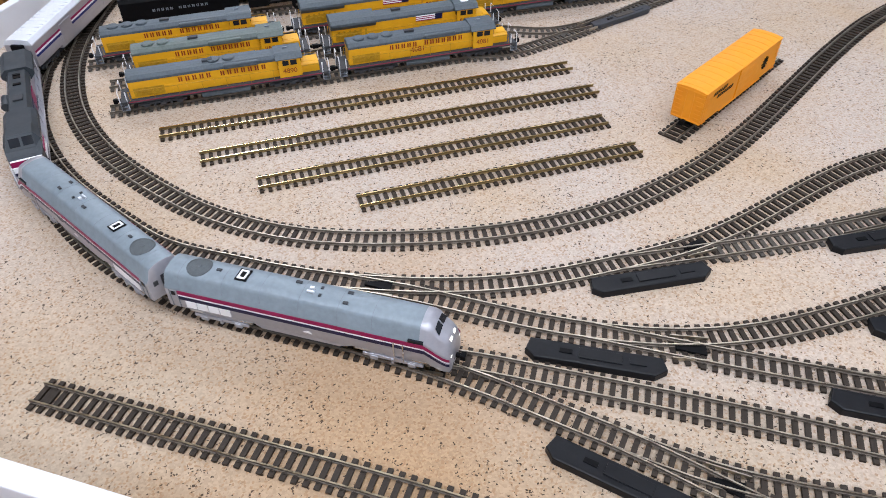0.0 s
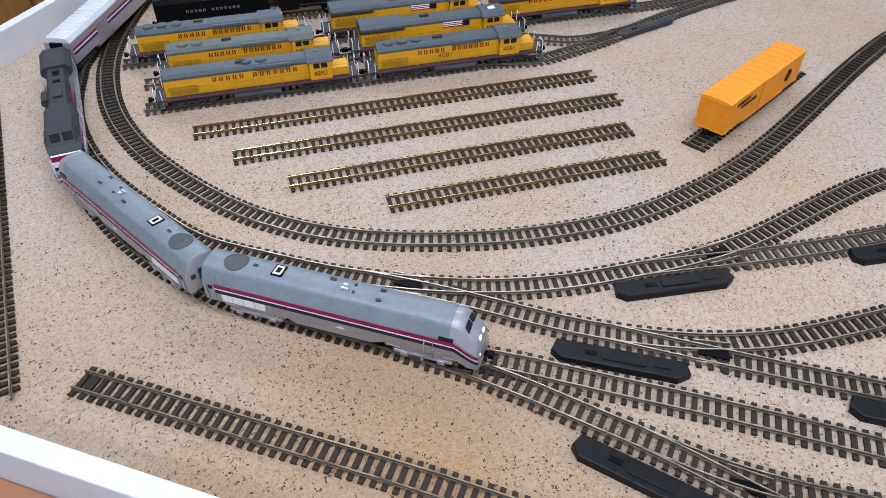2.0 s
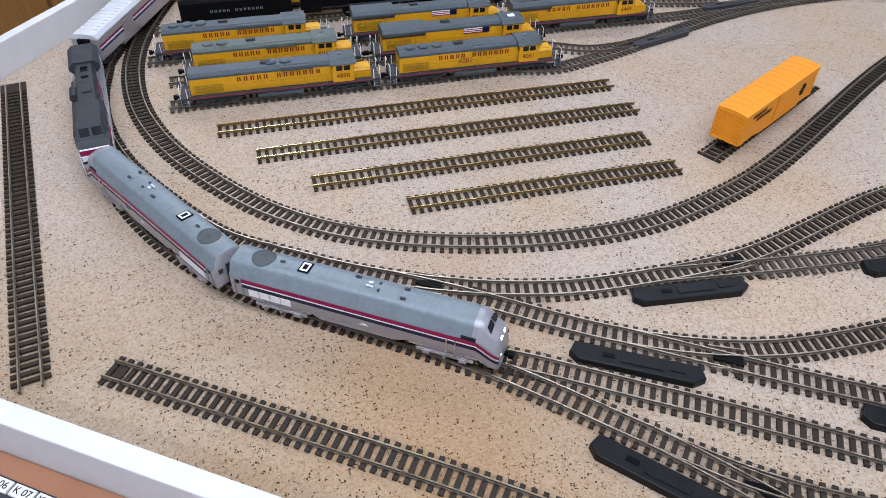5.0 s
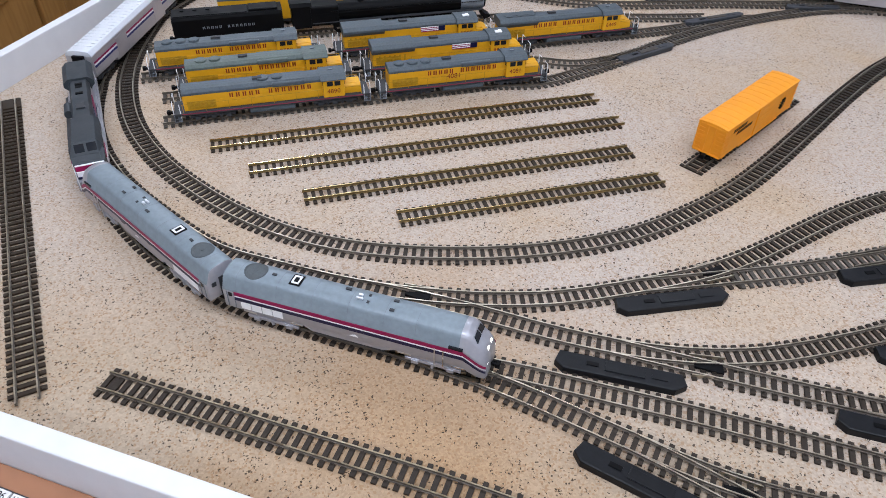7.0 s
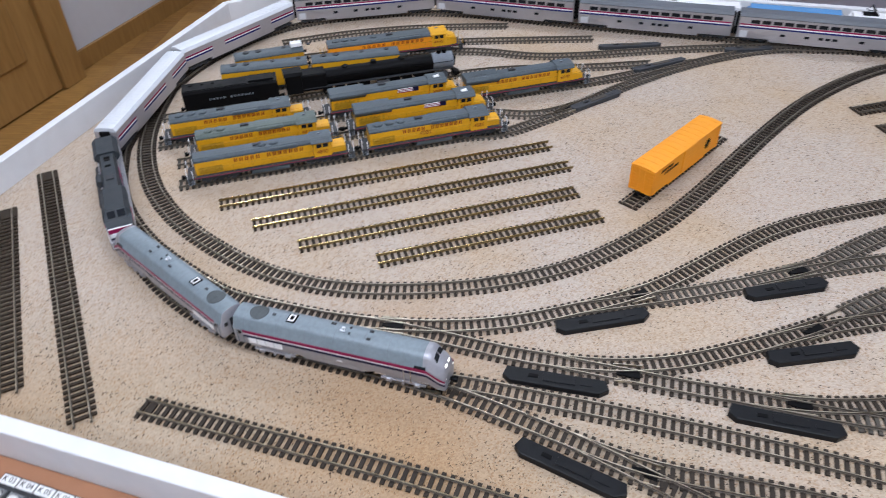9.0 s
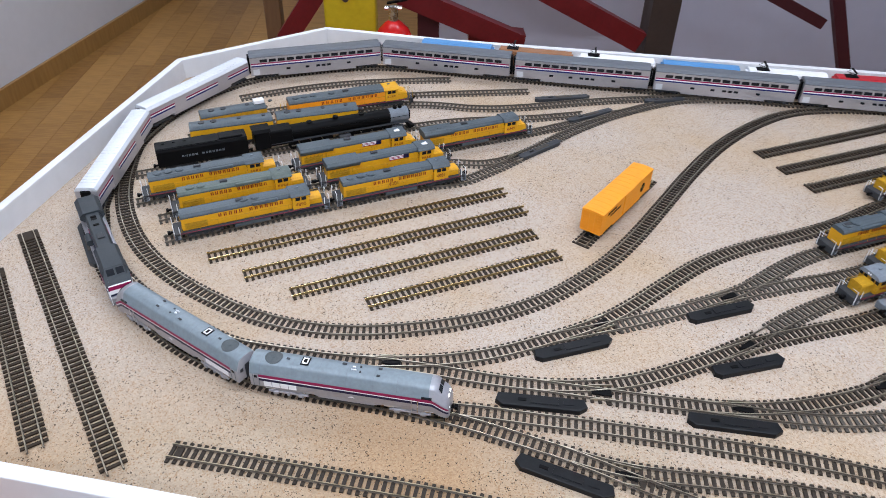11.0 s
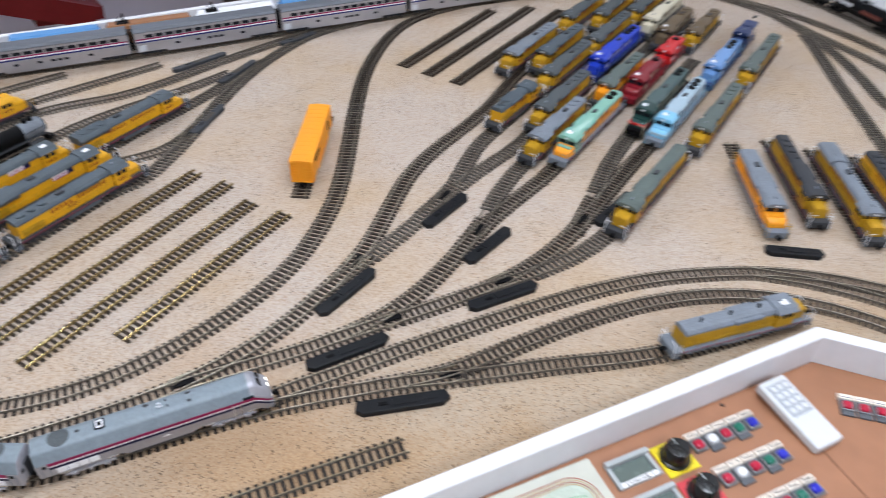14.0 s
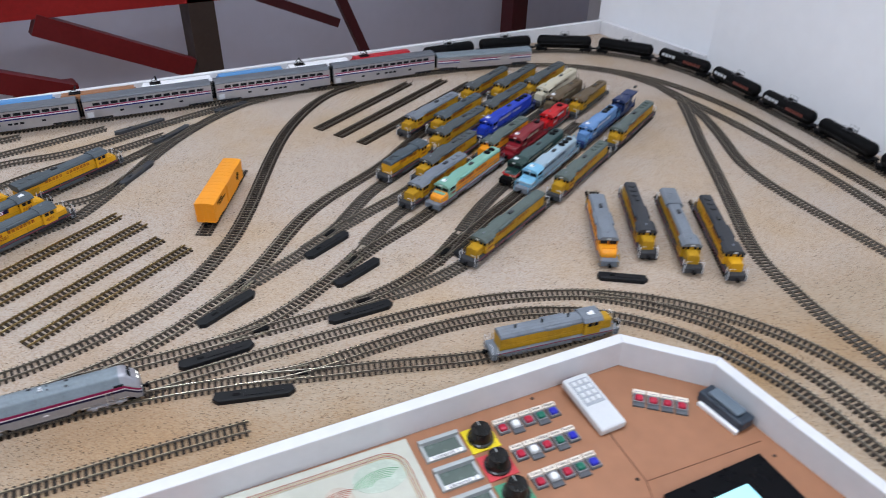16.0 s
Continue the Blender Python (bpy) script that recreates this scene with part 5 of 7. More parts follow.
def wide_cab_freight(m, label):
    """The silver, red and blue wide-cab locomotive."""
    r = thing("passenger_locomotive", m, label, "locomotive", "silver passenger train")
    L = 0.246
    h, hw, cw = L / 2, 0.0115, 0.0172
    bm = bx(B(), -h + 0.002, h - 0.002, -0.0175, 0.0175, 0.0100, 0.0140, 0.0004)
    for e in (-1, 1):
        bx(bm, e * (h - 0.003) - 0.002, e * (h - 0.003) + 0.002, -0.0165, 0.0165, 0.002, 0.0138, 0.0006)
    part("frame", bm, SILVER, r)
    x_cab = h - 0.046
    part("hood_side", bx(B(), -h + 0.012, x_cab, -hw, hw, 0.014, 0.0335, 0.0006), SILVER, r)
    part("hood_roof", prism(B(), sym([(hw + 0.0002, 0.033), (hw + 0.0002, 0.036), (hw - 0.003, 0.0412)]), -h + 0.012, x_cab), ROOF_DARK, r, "dark grey hood roof")
    part("radiator_wing", prism(B(), sym([(hw, 0.0275), (0.0175, 0.034), (0.0175, 0.0385), (hw, 0.0440)]), -h + 0.010, -h + 0.060), ROOF_DARK, r, "dark flared radiator hood")
    part("equipment_box", prism(B(), sym([(0.0165, 0.0305), (0.0165, 0.0385), (0.012, 0.0432)]), x_cab - 0.042, x_cab), ROOF_DARK, r)
    part("cab", bx(B(), x_cab, h - 0.018, -cw, cw, 0.014, 0.0345, 0.0006), SILVER, r)
    part("cab_roof", prism(B(), sym([(cw + 0.0003, 0.034), (cw + 0.0003, 0.0385), (0.012, 0.0472)]), x_cab - 0.001, h - 0.0275), ROOF_DARK, r, "dark grey cab roof")
    screen = [[(x, y, z if z < 0.0342 else 0.0342 + (z - 0.0342) * k) for y, z in sym([(cw + 0.0002, 0.034), (cw + 0.0002, 0.0385), (0.012, 0.0470)])] for x, k in ((h - 0.0275, 1.0), (h - 0.0165, 0.18))]
    part("windscreen_frame", loft(B(), screen), ROOF_DARK, r)
    part("side_pod", cy(B(), (-0.022, -0.0158, 0.0305), (0.0, -0.0158, 0.0305), 0.0048, 14), ROOF_DARK, r, "dark round tank beside the hood", smooth=True)
    for xx in (-0.052, -0.028):
        part("roof_vent", bx(B(), xx - 0.0022, xx + 0.0022, -0.0042, 0.0042, 0.0411, 0.0424, 0.0004), BLACK, r)
    ring = lambda x, ky, zt: [(x, y * ky, z if z < 0.02 else zt) for y, z in sym([(cw, 0.014), (cw, 0.03)])]
    part("nose", loft(B(), [ring(h - 0.018, 1, 0.0365), ring(h - 0.0095, 0.94, 0.0318), ring(h - 0.006, 0.86, 0.0302)]), ROOF_DARK, r, "dark nose")
    part("nose_top", loft(B(), [[(h - 0.0175, s * 0.0125, 0.0368) for s in (-1, 1)] + [(h - 0.0175, s * 0.0125, 0.0362) for s in (1, -1)], [(h - 0.0105, s * 0.0118, 0.0326) for s in (-1, 1)] + [(h - 0.0105, s * 0.0118, 0.032) for s in (1, -1)]]), ROOF_DARK, r)
    bm = B()
    for s in (-1, 1):
        mm = Matrix.Translation((h - 0.0220, s * 0.0062, 0.0418)) @ Matrix.Rotation(radians(43), 4, "Y") @ Matrix.Diagonal((0.0092, 0.0098, 0.0012, 1))
        bmesh.ops.create_cube(bm, size=1, matrix=mm)
        bx(bm, x_cab + 0.004, x_cab + 0.012, s * cw - 0.0004, s * cw + 0.0004, 0.0355, 0.0386)
        bx(bm, x_cab + 0.0145, x_cab + 0.0225, s * cw - 0.0004, s * cw + 0.0004, 0.0355, 0.0386)
    pieces_of("window", bm, GLASS, r, "dark cab window")
    for nm, col, x0, x1, za, zb in (("red_block", STRIPE_RED, -0.035, -0.006, 0.0195, 0.0332), ("blue_block", STRIPE_BLUE, -0.004, 0.022, 0.0195, 0.0332), ("white_block", WHITE, 0.030, x_cab, 0.0142, 0.024), ("red_stripe", STRIPE_RED, 0.024, x_cab, 0.0275, 0.0305), ("white_stripe", WHITE, 0.022, x_cab, 0.0245, 0.0272)):
        bm = B()
        for s in (-1, 1):
            y0, y1 = sorted((s * (hw + 0.0002), s * (hw + 0.0009)))
            sk = 0.006
            pts = [(x0 + sk, za), (x1 + sk, za), (x1, zb), (x0, zb)]
            loft(bm, [[(x, y, z) for x, z in pts] for y in (y0, y1)])
        pieces_of(nm, bm, col, r)
    bm, bw, bb = B(), B(), B()
    for s in (-1, 1):
        y0, y1 = sorted((s * cw, s * (cw + 0.0006)))
        bx(bm, x_cab, h - 0.018, y0, y1, 0.0275, 0.0310)
        bx(bw, x_cab, h - 0.018, y0, y1, 0.0195, 0.0272)
        bx(bb, x_cab, h - 0.018, y0, y1, 0.0162, 0.0192)
    bx(bm, h - 0.0078, h - 0.0055, -0.0148, 0.0148, 0.0238, 0.0300)
    bx(bw, h - 0.0080, h - 0.0056, -0.0149, 0.0149, 0.0175, 0.0236)
    bx(bw, h - 0.0088, h - 0.0055, -0.0147, 0.0147, 0.0301, 0.0309)
    bx(bb, h - 0.0085, h - 0.0055, -0.0146, 0.0146, 0.0145, 0.0173)
    pieces_of("cab_red_stripe", bm, STRIPE_RED, r)
    pieces_of("cab_white_band", bw, WHITE, r)
    pieces_of("cab_blue_stripe", bb, STRIPE_BLUE, r)
    letters(r, 6, -0.038, 0.006, 0.0045, 0.0032, hw + 0.0012, 0.0175, STRIPE_BLUE)
    part("fuel_tank", bx(B(), -0.04, 0.034, -0.015, 0.015, 0.0018, 0.010, 0.002), GREY_DARK, r)
    for e in (-1, 1):
        bogie(r, e * (h - 0.048), 2, wb=0.03)
    couplers(r, h)
    rails_and_steps(r, h, SILVER, SILVER)
    part("roof_hatch", bx(B(), -0.05, -0.043, -0.004, 0.004, 0.0412, 0.0416), BLACK, r)
    part("exhaust", bx(B(), 0.0, 0.012, -0.005, 0.005, 0.0412, 0.0432, 0.0005), GREY_DARK, r)
    return r


def coach(m, label, L=0.297, tall=True, roof=ROOF_MID, windows=True, tail=False):
    r = thing("passenger_car", m, label, "passenger car", "silver passenger train")
    h, w = L / 2, 0.0176
    zt = 0.0572 if tall else 0.0478
    z0 = 0.0055 if tall else 0.0085
    zs = zt - 0.007
    bm = bx(B(), -h + 0.003, h - 0.003, -w, w, z0 + 0.0045, zs)
    bx(bm, -h + 0.062, h - 0.062, -w, w, z0, z0 + 0.0046)
    part("body", bm, COACH, r)
    part("roof", prism(B(), sym([(w + 0.0002, zs - 0.0004), (w + 0.0002, zs + 0.001), (w - 0.0035, zt - 0.001), (0.004, zt)]), -h + 0.003, h - 0.003), roof, r, "long smooth roof")
    if not tall:
        bm = B()
        for k in range(28):
            xx = -h + 0.01 + k * (L - 0.02) / 28
            bx(bm, xx, xx + 0.0008, -0.0125, 0.0125, zt - 0.0012, zt + 0.0002)
        part("roof_ribs", bm, roof, r)
    zz = zs - 0.0205 if tall else zs - 0.016
    for nm, col, a, b in (("red_stripe", STRIPE_RED, zz + 0.0052, zz + 0.0078), ("white_stripe", WHITE, zz + 0.0028, zz + 0.0051), ("blue_stripe", COACH_BLUE, zz - 0.0003, zz + 0.0027)):
        bm = B()
        for s in (-1, 1):
            y0, y1 = sorted((s * (w + 0.0001), s * (w + 0.0004)))
            bx(bm, -h + 0.005, h - 0.005, y0, y1, a, b)
        pieces_of(nm, bm, col, r)
    if windows:
        for s in (-1, 1):
            for k in range(13):
                xx = -h + 0.022 + k * 0.0196
                y0, y1 = sorted((s * w, s * (w + 0.0005)))
                part("window", bx(B(), xx, xx + 0.0155, y0, y1, zs - 0.0112, zs - 0.0048), GLASS, r)
        bm = B()
        for s in (-1, 1):
            y0, y1 = sorted((s * w, s * (w + 0.0005)))
            for xx in (-0.075, -0.03, -0.018, -0.006, 0.018, 0.06):
                bx(bm, xx, xx + 0.0085, y0, y1, z0 + 0.0125, z0 + 0.017)
        pieces_of("lower_window", bm, GLASS, r)
        bm = B()
        for s in (-1, 1):
            y0, y1 = sorted((s * w, s * (w + 0.0006)))
            part("side_door", bx(B(), h - 0.022, h - 0.008, y0, y1, z0 + 0.006, z0 + 0.0185), ROOF_WHITE, r, "white side door")
            part("side_door", bx(B(), -0.045, -0.038, y0, y1, z0 + 0.002, z0 + 0.0195), COACH, r)
        bm.free()
    else:
        bm = B()
        for s in (-1, 1):
            y0, y1 = sorted((s * w, s * (w + 0.0007)))
            for xx in (-0.075, 0.045):
                bx(bm, xx, xx + 0.03, y0, y1, z0 + 0.004, zs - 0.004)
            for k in range(4):
                bx(bm, -h + 0.005, h - 0.005, y0, sorted((s * w, s * (w + 0.0003)))[1], z0 + 0.006 + k * 0.0024, z0 + 0.0068 + k * 0.0024)
        pieces_of("side_door", bm, COACH, r)
    bm = B()
    for e in (-1, 1):
        bx(bm, min(e * (h - 0.003), e * (h + 0.0015)), max(e * (h - 0.003), e * (h + 0.0015)), -0.0075, 0.0075, 0.012, zt - 0.006)
    pieces_of("diaphragm", bm, BLACK, r, "black gangway end")
    for e in (-1, 1):
        bogie(r, e * (h - 0.034), 2, wb=0.030, half=0.0125, mt=GREY_DARK)
    bm = B()
    for s in (-1, 1):
        bx(bm, -h + 0.062, h - 0.062, -0.012, 0.012, 0.003, z0 + 0.001)
    part("underbody", bm, GREY_DARK, r)
    return r


def tank_car(m, label, mark=False):
    r = thing("tank_car", m, label, "tank car", "tank cars")
    h = 0.082
    rr = 0.0168
    rings = []
    for x, k in ((-h, 0.25), (-h + 0.003, 0.7), (-h + 0.008, 0.95), (-h + 0.013, 1), (h - 0.013, 1), (h - 0.008, 0.95), (h - 0.003, 0.7), (h, 0.25)):
        rings.append([(x, rr * k * math.cos(a), 0.029 + rr * k * math.sin(a)) for a in [i * math.tau / 20 for i in range(20)]])
    part("tank", loft(B(), rings), BLACK, r, smooth=True)
    bm = bx(B(), -h - 0.006, h + 0.006, -0.004, 0.004, 0.0085, 0.012)
    for e in (-1, 1):
        bx(bm, e * (h - 0.006) - 0.010, e * (h - 0.006) + 0.010, -0.014, 0.014, 0.010, 0.0135)
    part("frame", bm, BLACK, r)
    part("dome", cy(B(), (0, 0, 0.044), (0, 0, 0.0505), 0.0055, 14), BLACK, r, smooth=True)
    bm = bx(B(), -0.013, 0.013, -0.010, -0.0045, 0.0462, 0.0470)
    bx(bm, -0.013, 0.013, 0.0045, 0.010, 0.0462, 0.0470)
    for s in (-1, 1):
        for xx in (-0.012, 0.012):
            cy(bm, (xx, s * 0.0098, 0.043), (xx, s * 0.0098, 0.0545), 0.0004, 5)
        cy(bm, (-0.012, s * 0.0098, 0.0545), (0.012, s * 0.0098, 0.0545), 0.0004, 5)
        cy(bm, (0.0 + s * 0.002, -0.0098, 0.046), (0.0 + s * 0.002, -0.018, 0.012), 0.0004, 5)
    part("platform", bm, GREY_DARK, r, "dome platform with railings")
    bm = B()
    for s in (-1, 1):
        cy(bm, (-h + 0.004, s * 0.0178, 0.0255), (h - 0.004, s * 0.0178, 0.0255), 0.0004, 5)
    part("handrail", bm, GREY_DARK, r)
    if mark:
        bm, bo = B(), B()
        for s in (-1, 1):
            for k in range(4):
                bx(bm, -0.066 + k * 0.0115, -0.057 + k * 0.0115, s * 0.0164 - 0.0008, s * 0.0164 + 0.0008, 0.0295 - 0.001 * (k % 2), 0.0362)
            for k in range(5):
                bx(bo, 0.006 + k * 0.0112, 0.0158 + k * 0.0112, s * 0.0168 - 0.0006, s * 0.0168 + 0.0006, 0.0250, 0.0330)
        tagged(part("white_lettering", bm, ROOF_WHITE, r), kind="stuff")
        tagged(part("orange_lettering", bo, MARK_ORANGE, r), kind="stuff")
    for e in (-1, 1):
        bogie(r, e * (h - 0.016), 2, wb=0.0195, half=0.0118, mt=BLACK)
    couplers(r, h + 0.006)
    return r


MARK_ORANGE = mat("faded_orange", (0.14, 0.036, 0.026), 0.5, var=0.1)


def electric(m, label, col, top, L=0.17, panto=True):
    r = thing("electric_locomotive", m, label, "locomotive", "electric locomotives")
    h, w = L / 2, 0.0168
    part("body", bx(B(), -h, h, -w, w, 0.009, 0.040, 0.0015), col, r)
    part("roof", prism(B(), sym([(w - 0.001, 0.0395), (w - 0.002, 0.0445), (0.010, 0.0478)]), -h + 0.004, h - 0.004), top, r)
    bm = B()
    for s in (-1, 1):
        for k in range(5):
            xx = -h + 0.02 + k * (L - 0.045) / 4
            bx(bm, xx, xx + 0.01, s * w - 0.0004, s * w + 0.0004, 0.028, 0.035)
    for e in (-1, 1):
        bx(bm, e * h - 0.0004, e * h + 0.0004, -0.012, 0.012, 0.028, 0.036)
    pieces_of("window", bm, GLASS, r)
    if panto:
        for e in (1,):
            bm = B()
            x = e * (h - 0.03)
            for s in (-1, 1):
                cy(bm, (x - 0.014, s * 0.008, 0.049), (x + 0.006, s * 0.006, 0.0555), 0.0005, 5)
                cy(bm, (x + 0.006, s * 0.006, 0.0555), (x - 0.006, s * 0.010, 0.060), 0.0005, 5)
                cy(bm, (x - 0.014, s * 0.008, 0.047), (x - 0.014, s * 0.008, 0.05), 0.0012, 6)
            bx(bm, x - 0.008, x - 0.004, -0.016, 0.016, 0.0595, 0.0608)
            bx(bm, x - 0.016, x + 0.010, -0.009, 0.009, 0.0478, 0.0492)
            part("pantograph", bm, BLACK, r, "black folded pantograph")
    for e in (-1, 1):
        bogie(r, e * (h - 0.034), 2, wb=0.026)
    couplers(r, h)
    return r


def boxcar(m):
    r = thing("boxcar", m, "bright orange boxcar with black lettering on a short track", "boxcar")
    h, w = 0.0905, 0.0178
    part("body", bx(B(), -h, h, -w, w, 0.009, 0.0462, 0.0005), BOX_ORANGE, r)
    part("roof", prism(B(), sym([(w + 0.0007, 0.0458), (w + 0.0007, 0.0470), (0.013, 0.0479), (0.007, 0.0486), (0.001, 0.0488)]), -h - 0.0004, h + 0.0004), BOX_ORANGE, r)
    for k in range(14):
        xx = -h + 0.006 + k * 0.0129
        part("roof_rib", loft(B(), [[(x, s * (w + 0.0006), 0.0471), (x, s * 0.013, 0.0481), (x, s * 0.007, 0.0488), (x, s * 0.0004, 0.0490), (x, s * 0.0004, 0.0485), (x, s * (w + 0.0006), 0.0466)] for x in (xx, xx + 0.0009) for s in (1,)]), BOX_ORANGE, r)
        part("roof_rib", loft(B(), [[(x, -(w + 0.0006), 0.0471), (x, -0.013, 0.0481), (x, -0.007, 0.0488), (x, -0.0004, 0.0490), (x, -0.0004, 0.0485), (x, -(w + 0.0006), 0.0466)] for x in (xx, xx + 0.0009)]), BOX_ORANGE, r)
    bm = B()
    for s in (-1, 1):
        bx(bm, -0.014, 0.022, s * (w + 0.0006) - 0.0006, s * (w + 0.0006) + 0.0006, 0.0105, 0.0452, 0.0002)
        for k in range(4):
            bx(bm, -0.013, 0.021, s * (w + 0.0013) - 0.0003, s * (w + 0.0013) + 0.0003, 0.0155 + k * 0.008, 0.0163 + k * 0.008)
        bx(bm, -0.05, 0.05, s * (w + 0.001) - 0.0005, s * (w + 0.001) + 0.0005, 0.0092, 0.0104)
    part("side_door", bm, BOX_ORANGE, r)
    for s in (-1, 1):
        for e in (-1, 1):
            bm = B()
            for k in range(7):
                bx(bm, e * (h - 0.006) - 0.0042, e * (h - 0.006) + 0.0042, s * (w + 0.0009) - 0.0003, s * (w + 0.0009) + 0.0003, 0.010 + k * 0.005, 0.0108 + k * 0.005)
                bx(bm, e * (h + 0.0008) - 0.0003, e * (h + 0.0008) + 0.0003, s * (w - 0.005) - 0.0042, s * (w - 0.005) + 0.0042, 0.010 + k * 0.005, 0.0108 + k * 0.005)
            pieces_of("ladder_rung", bm, BOX_ORANGE, r)
    bm = B()
    for e in (-1, 1):
        for z in (0.0102, 0.0448):
            bx(bm, e * (h + 0.0004) - 0.0005, e * (h + 0.0004) + 0.0005, -w + 0.0006, w - 0.0006, z - 0.0010, z + 0.0010)
        for y in (-w + 0.0012, w - 0.0012, -0.0045, 0.0045):
            bx(bm, e * (h + 0.0004) - 0.0005, e * (h + 0.0004) + 0.0005, y - (0.0008 if abs(y) > 0.01 else 0.0003), y + (0.0008 if abs(y) > 0.01 else 0.0003), 0.0114, 0.0436)
    pieces_of("end_rib", bm, BOX_ORANGE, r)
    bm = B()
    for s in (-1, 1):
        sl = 0.0022
        for row, (x0, n, z, hh) in enumerate(((-0.072, 6, 0.0365, 0.0042), (-0.062, 7, 0.0305, 0.0042))):
            for k in range(n):
                x = (x0 + k * 0.0052) * 1
                loft(bm, [[(x, y, z), (x + 0.0036, y, z), (x + 0.0036 + sl * 0.4, y, z + hh), (x + sl * 0.4, y, z + hh)] for y in sorted((s * (w + 0.0001), s * (w + 0.0004)))])
        for a in range(6):
            aa = a * math.pi / 6
            bar(bm, (0.055 - 0.008 * math.cos(aa), s * (w + 0.0003), 0.028 - 0.008 * math.sin(aa)), (0.055 + 0.008 * math.cos(aa), s * (w + 0.0003), 0.028 + 0.008 * math.sin(aa)), 0.0007, 0.0012)
    tagged(part("lettering", bm, BLACK, r, "black slanted lettering"), kind="stuff")
    part("underframe", bx(B(), -h, h, -0.007, 0.007, 0.006, 0.0092), BLACK, r)
    for e in (-1, 1):
        bogie(r, e * (h - 0.026), 2, wb=0.0195, half=0.0118, mt=BLACK)
    couplers(r, h)
    return r


def steam(m, label):
    r = thing("steam_locomotive", m, label, "locomotive", "parked locomotives")
    h = 0.155
    part("boiler", cy(B(), (-0.10, 0, 0.030), (0.105, 0, 0.030), 0.0142, 22), BLACK, r, smooth=True)
    part("smokebox", cy(B(), (0.105, 0, 0.030), (0.142, 0, 0.030), 0.0145, 22), GREY_PALE, r, "pale grey smokebox", smooth=True)
    part("smokebox_front", cy(cy(B(), (0.142, 0, 0.030), (0.145, 0, 0.030), 0.0125, 22), (0.145, 0, 0.032), (0.149, 0, 0.032), 0.003, 12), BLACK, r)
    part("firebox", bx(B(), -0.135, -0.085, -0.0155, 0.0155, 0.014, 0.044, 0.003), BLACK, r)
    part("cab", bx(B(), -h, -0.127, -0.017, 0.017, 0.013, 0.047, 0.001), BLACK, r)
    part("cab_roof", prism(B(), sym([(0.018, 0.046), (0.012, 0.050), (0.003, 0.051)]), -h - 0.002, -0.125), BLACK, r)
    bm = B()
    for x, a, b in ((-0.05, 0.0065, 0.0455), (0.0, 0.006, 0.0475), (0.05, 0.0065, 0.0455)):
        cy(bm, (x, 0, 0.04), (x, 0, b), a, 14, a * 0.85)
    pieces_of("dome", bm, BLACK, r)
    part("chimney", cy(cy(B(), (0.118, 0, 0.042), (0.118, 0, 0.0495), 0.0042, 12), (0.128, 0, 0.042), (0.128, 0, 0.0495), 0.0042, 12), BLACK, r)
    part("running_board", bx(B(), -0.125, 0.14, -0.0165, 0.0165, 0.0185, 0.0198), GREY_DARK, r)
    bm = B()
    for s in (-1, 1):
        for x in (0.118, 0.012):
            cy(bm, (x - 0.011, s * 0.0145, 0.0095), (x + 0.011, s * 0.0145, 0.0095), 0.0062, 14)
    pieces_of("cylinder", bm, GREY_DARK, r)
    for x in (-0.085, -0.063, -0.041, -0.019, 0.035, 0.057, 0.079, 0.1):
        bm = B()
        for s in (-1, 1):
            cy(bm, (x, s * 0.0085, 0.0098), (x, s * 0.0112, 0.0098), 0.0098, 18)
        part("driving_wheel", bm, BLACK, r)
    bm = B()
    for s in (-1, 1):
        bx(bm, -0.09, -0.01, s * 0.0135 - 0.0007, s * 0.0135 + 0.0007, 0.0075, 0.0095)
        bx(bm, 0.03, 0.11, s * 0.0135 - 0.0007, s * 0.0135 + 0.0007, 0.0075, 0.0095)
    pieces_of("side_rod", bm, RUST, r)
    bm = B()
    for s in (-1, 1):
        cy(bm, (-0.12, s * 0.0158, 0.033), (0.14, s * 0.0158, 0.033), 0.0005, 5)
        cy(bm, (-0.10, s * 0.0152, 0.036), (0.09, s * 0.0152, 0.036), 0.0008, 6)
    pieces_of("pipe", bm, BLACK, r)
    part("pilot", loft(B(), [[(0.143, -0.015, 0.012), (0.143, 0.015, 0.012), (0.143, 0.015, 0.003), (0.143, -0.015, 0.003)], [(0.156, -0.006, 0.005), (0.156, 0.006, 0.005), (0.156, 0.006, 0.002), (0.156, -0.006, 0.002)]]), BLACK, r)
    return r


def tender(m, label):
    r = thing("steam_tender", m, label, "tender", "parked locomotives")
    h = 0.078
    part("tank", prism(B(), sym([(0.017, 0.012), (0.0175, 0.014), (0.0175, 0.040), (0.0155, 0.0445)]), -h, h), BLACK, r)
    part("deck", bx(B(), -h + 0.003, h - 0.05, -0.014, 0.014, 0.0445, 0.0455), BLACK, r)
    part("coal", bx(B(), h - 0.048, h - 0.006, -0.012, 0.012, 0.0445, 0.0475, 0.0015), BLACK, r)
    letters(r, 13, -0.035, 0.0058, 0.0036, 0.0036, 0.0177, 0.0275, GREY_PALE, gap=5)
    bm = B()
    for k in range(3):
        cy(bm, (-h + 0.015 + k * 0.018, 0.005, 0.0455), (-h + 0.015 + k * 0.018, 0.005, 0.0468), 0.003, 10)
    pieces_of("hatch", bm, BLACK, r)
    for e in (-1, 1):
        bogie(r, e * 0.04, 3, wb=0.019)
    couplers(r, h)
    return r


# ---- the moving train, as it stands at the start ----


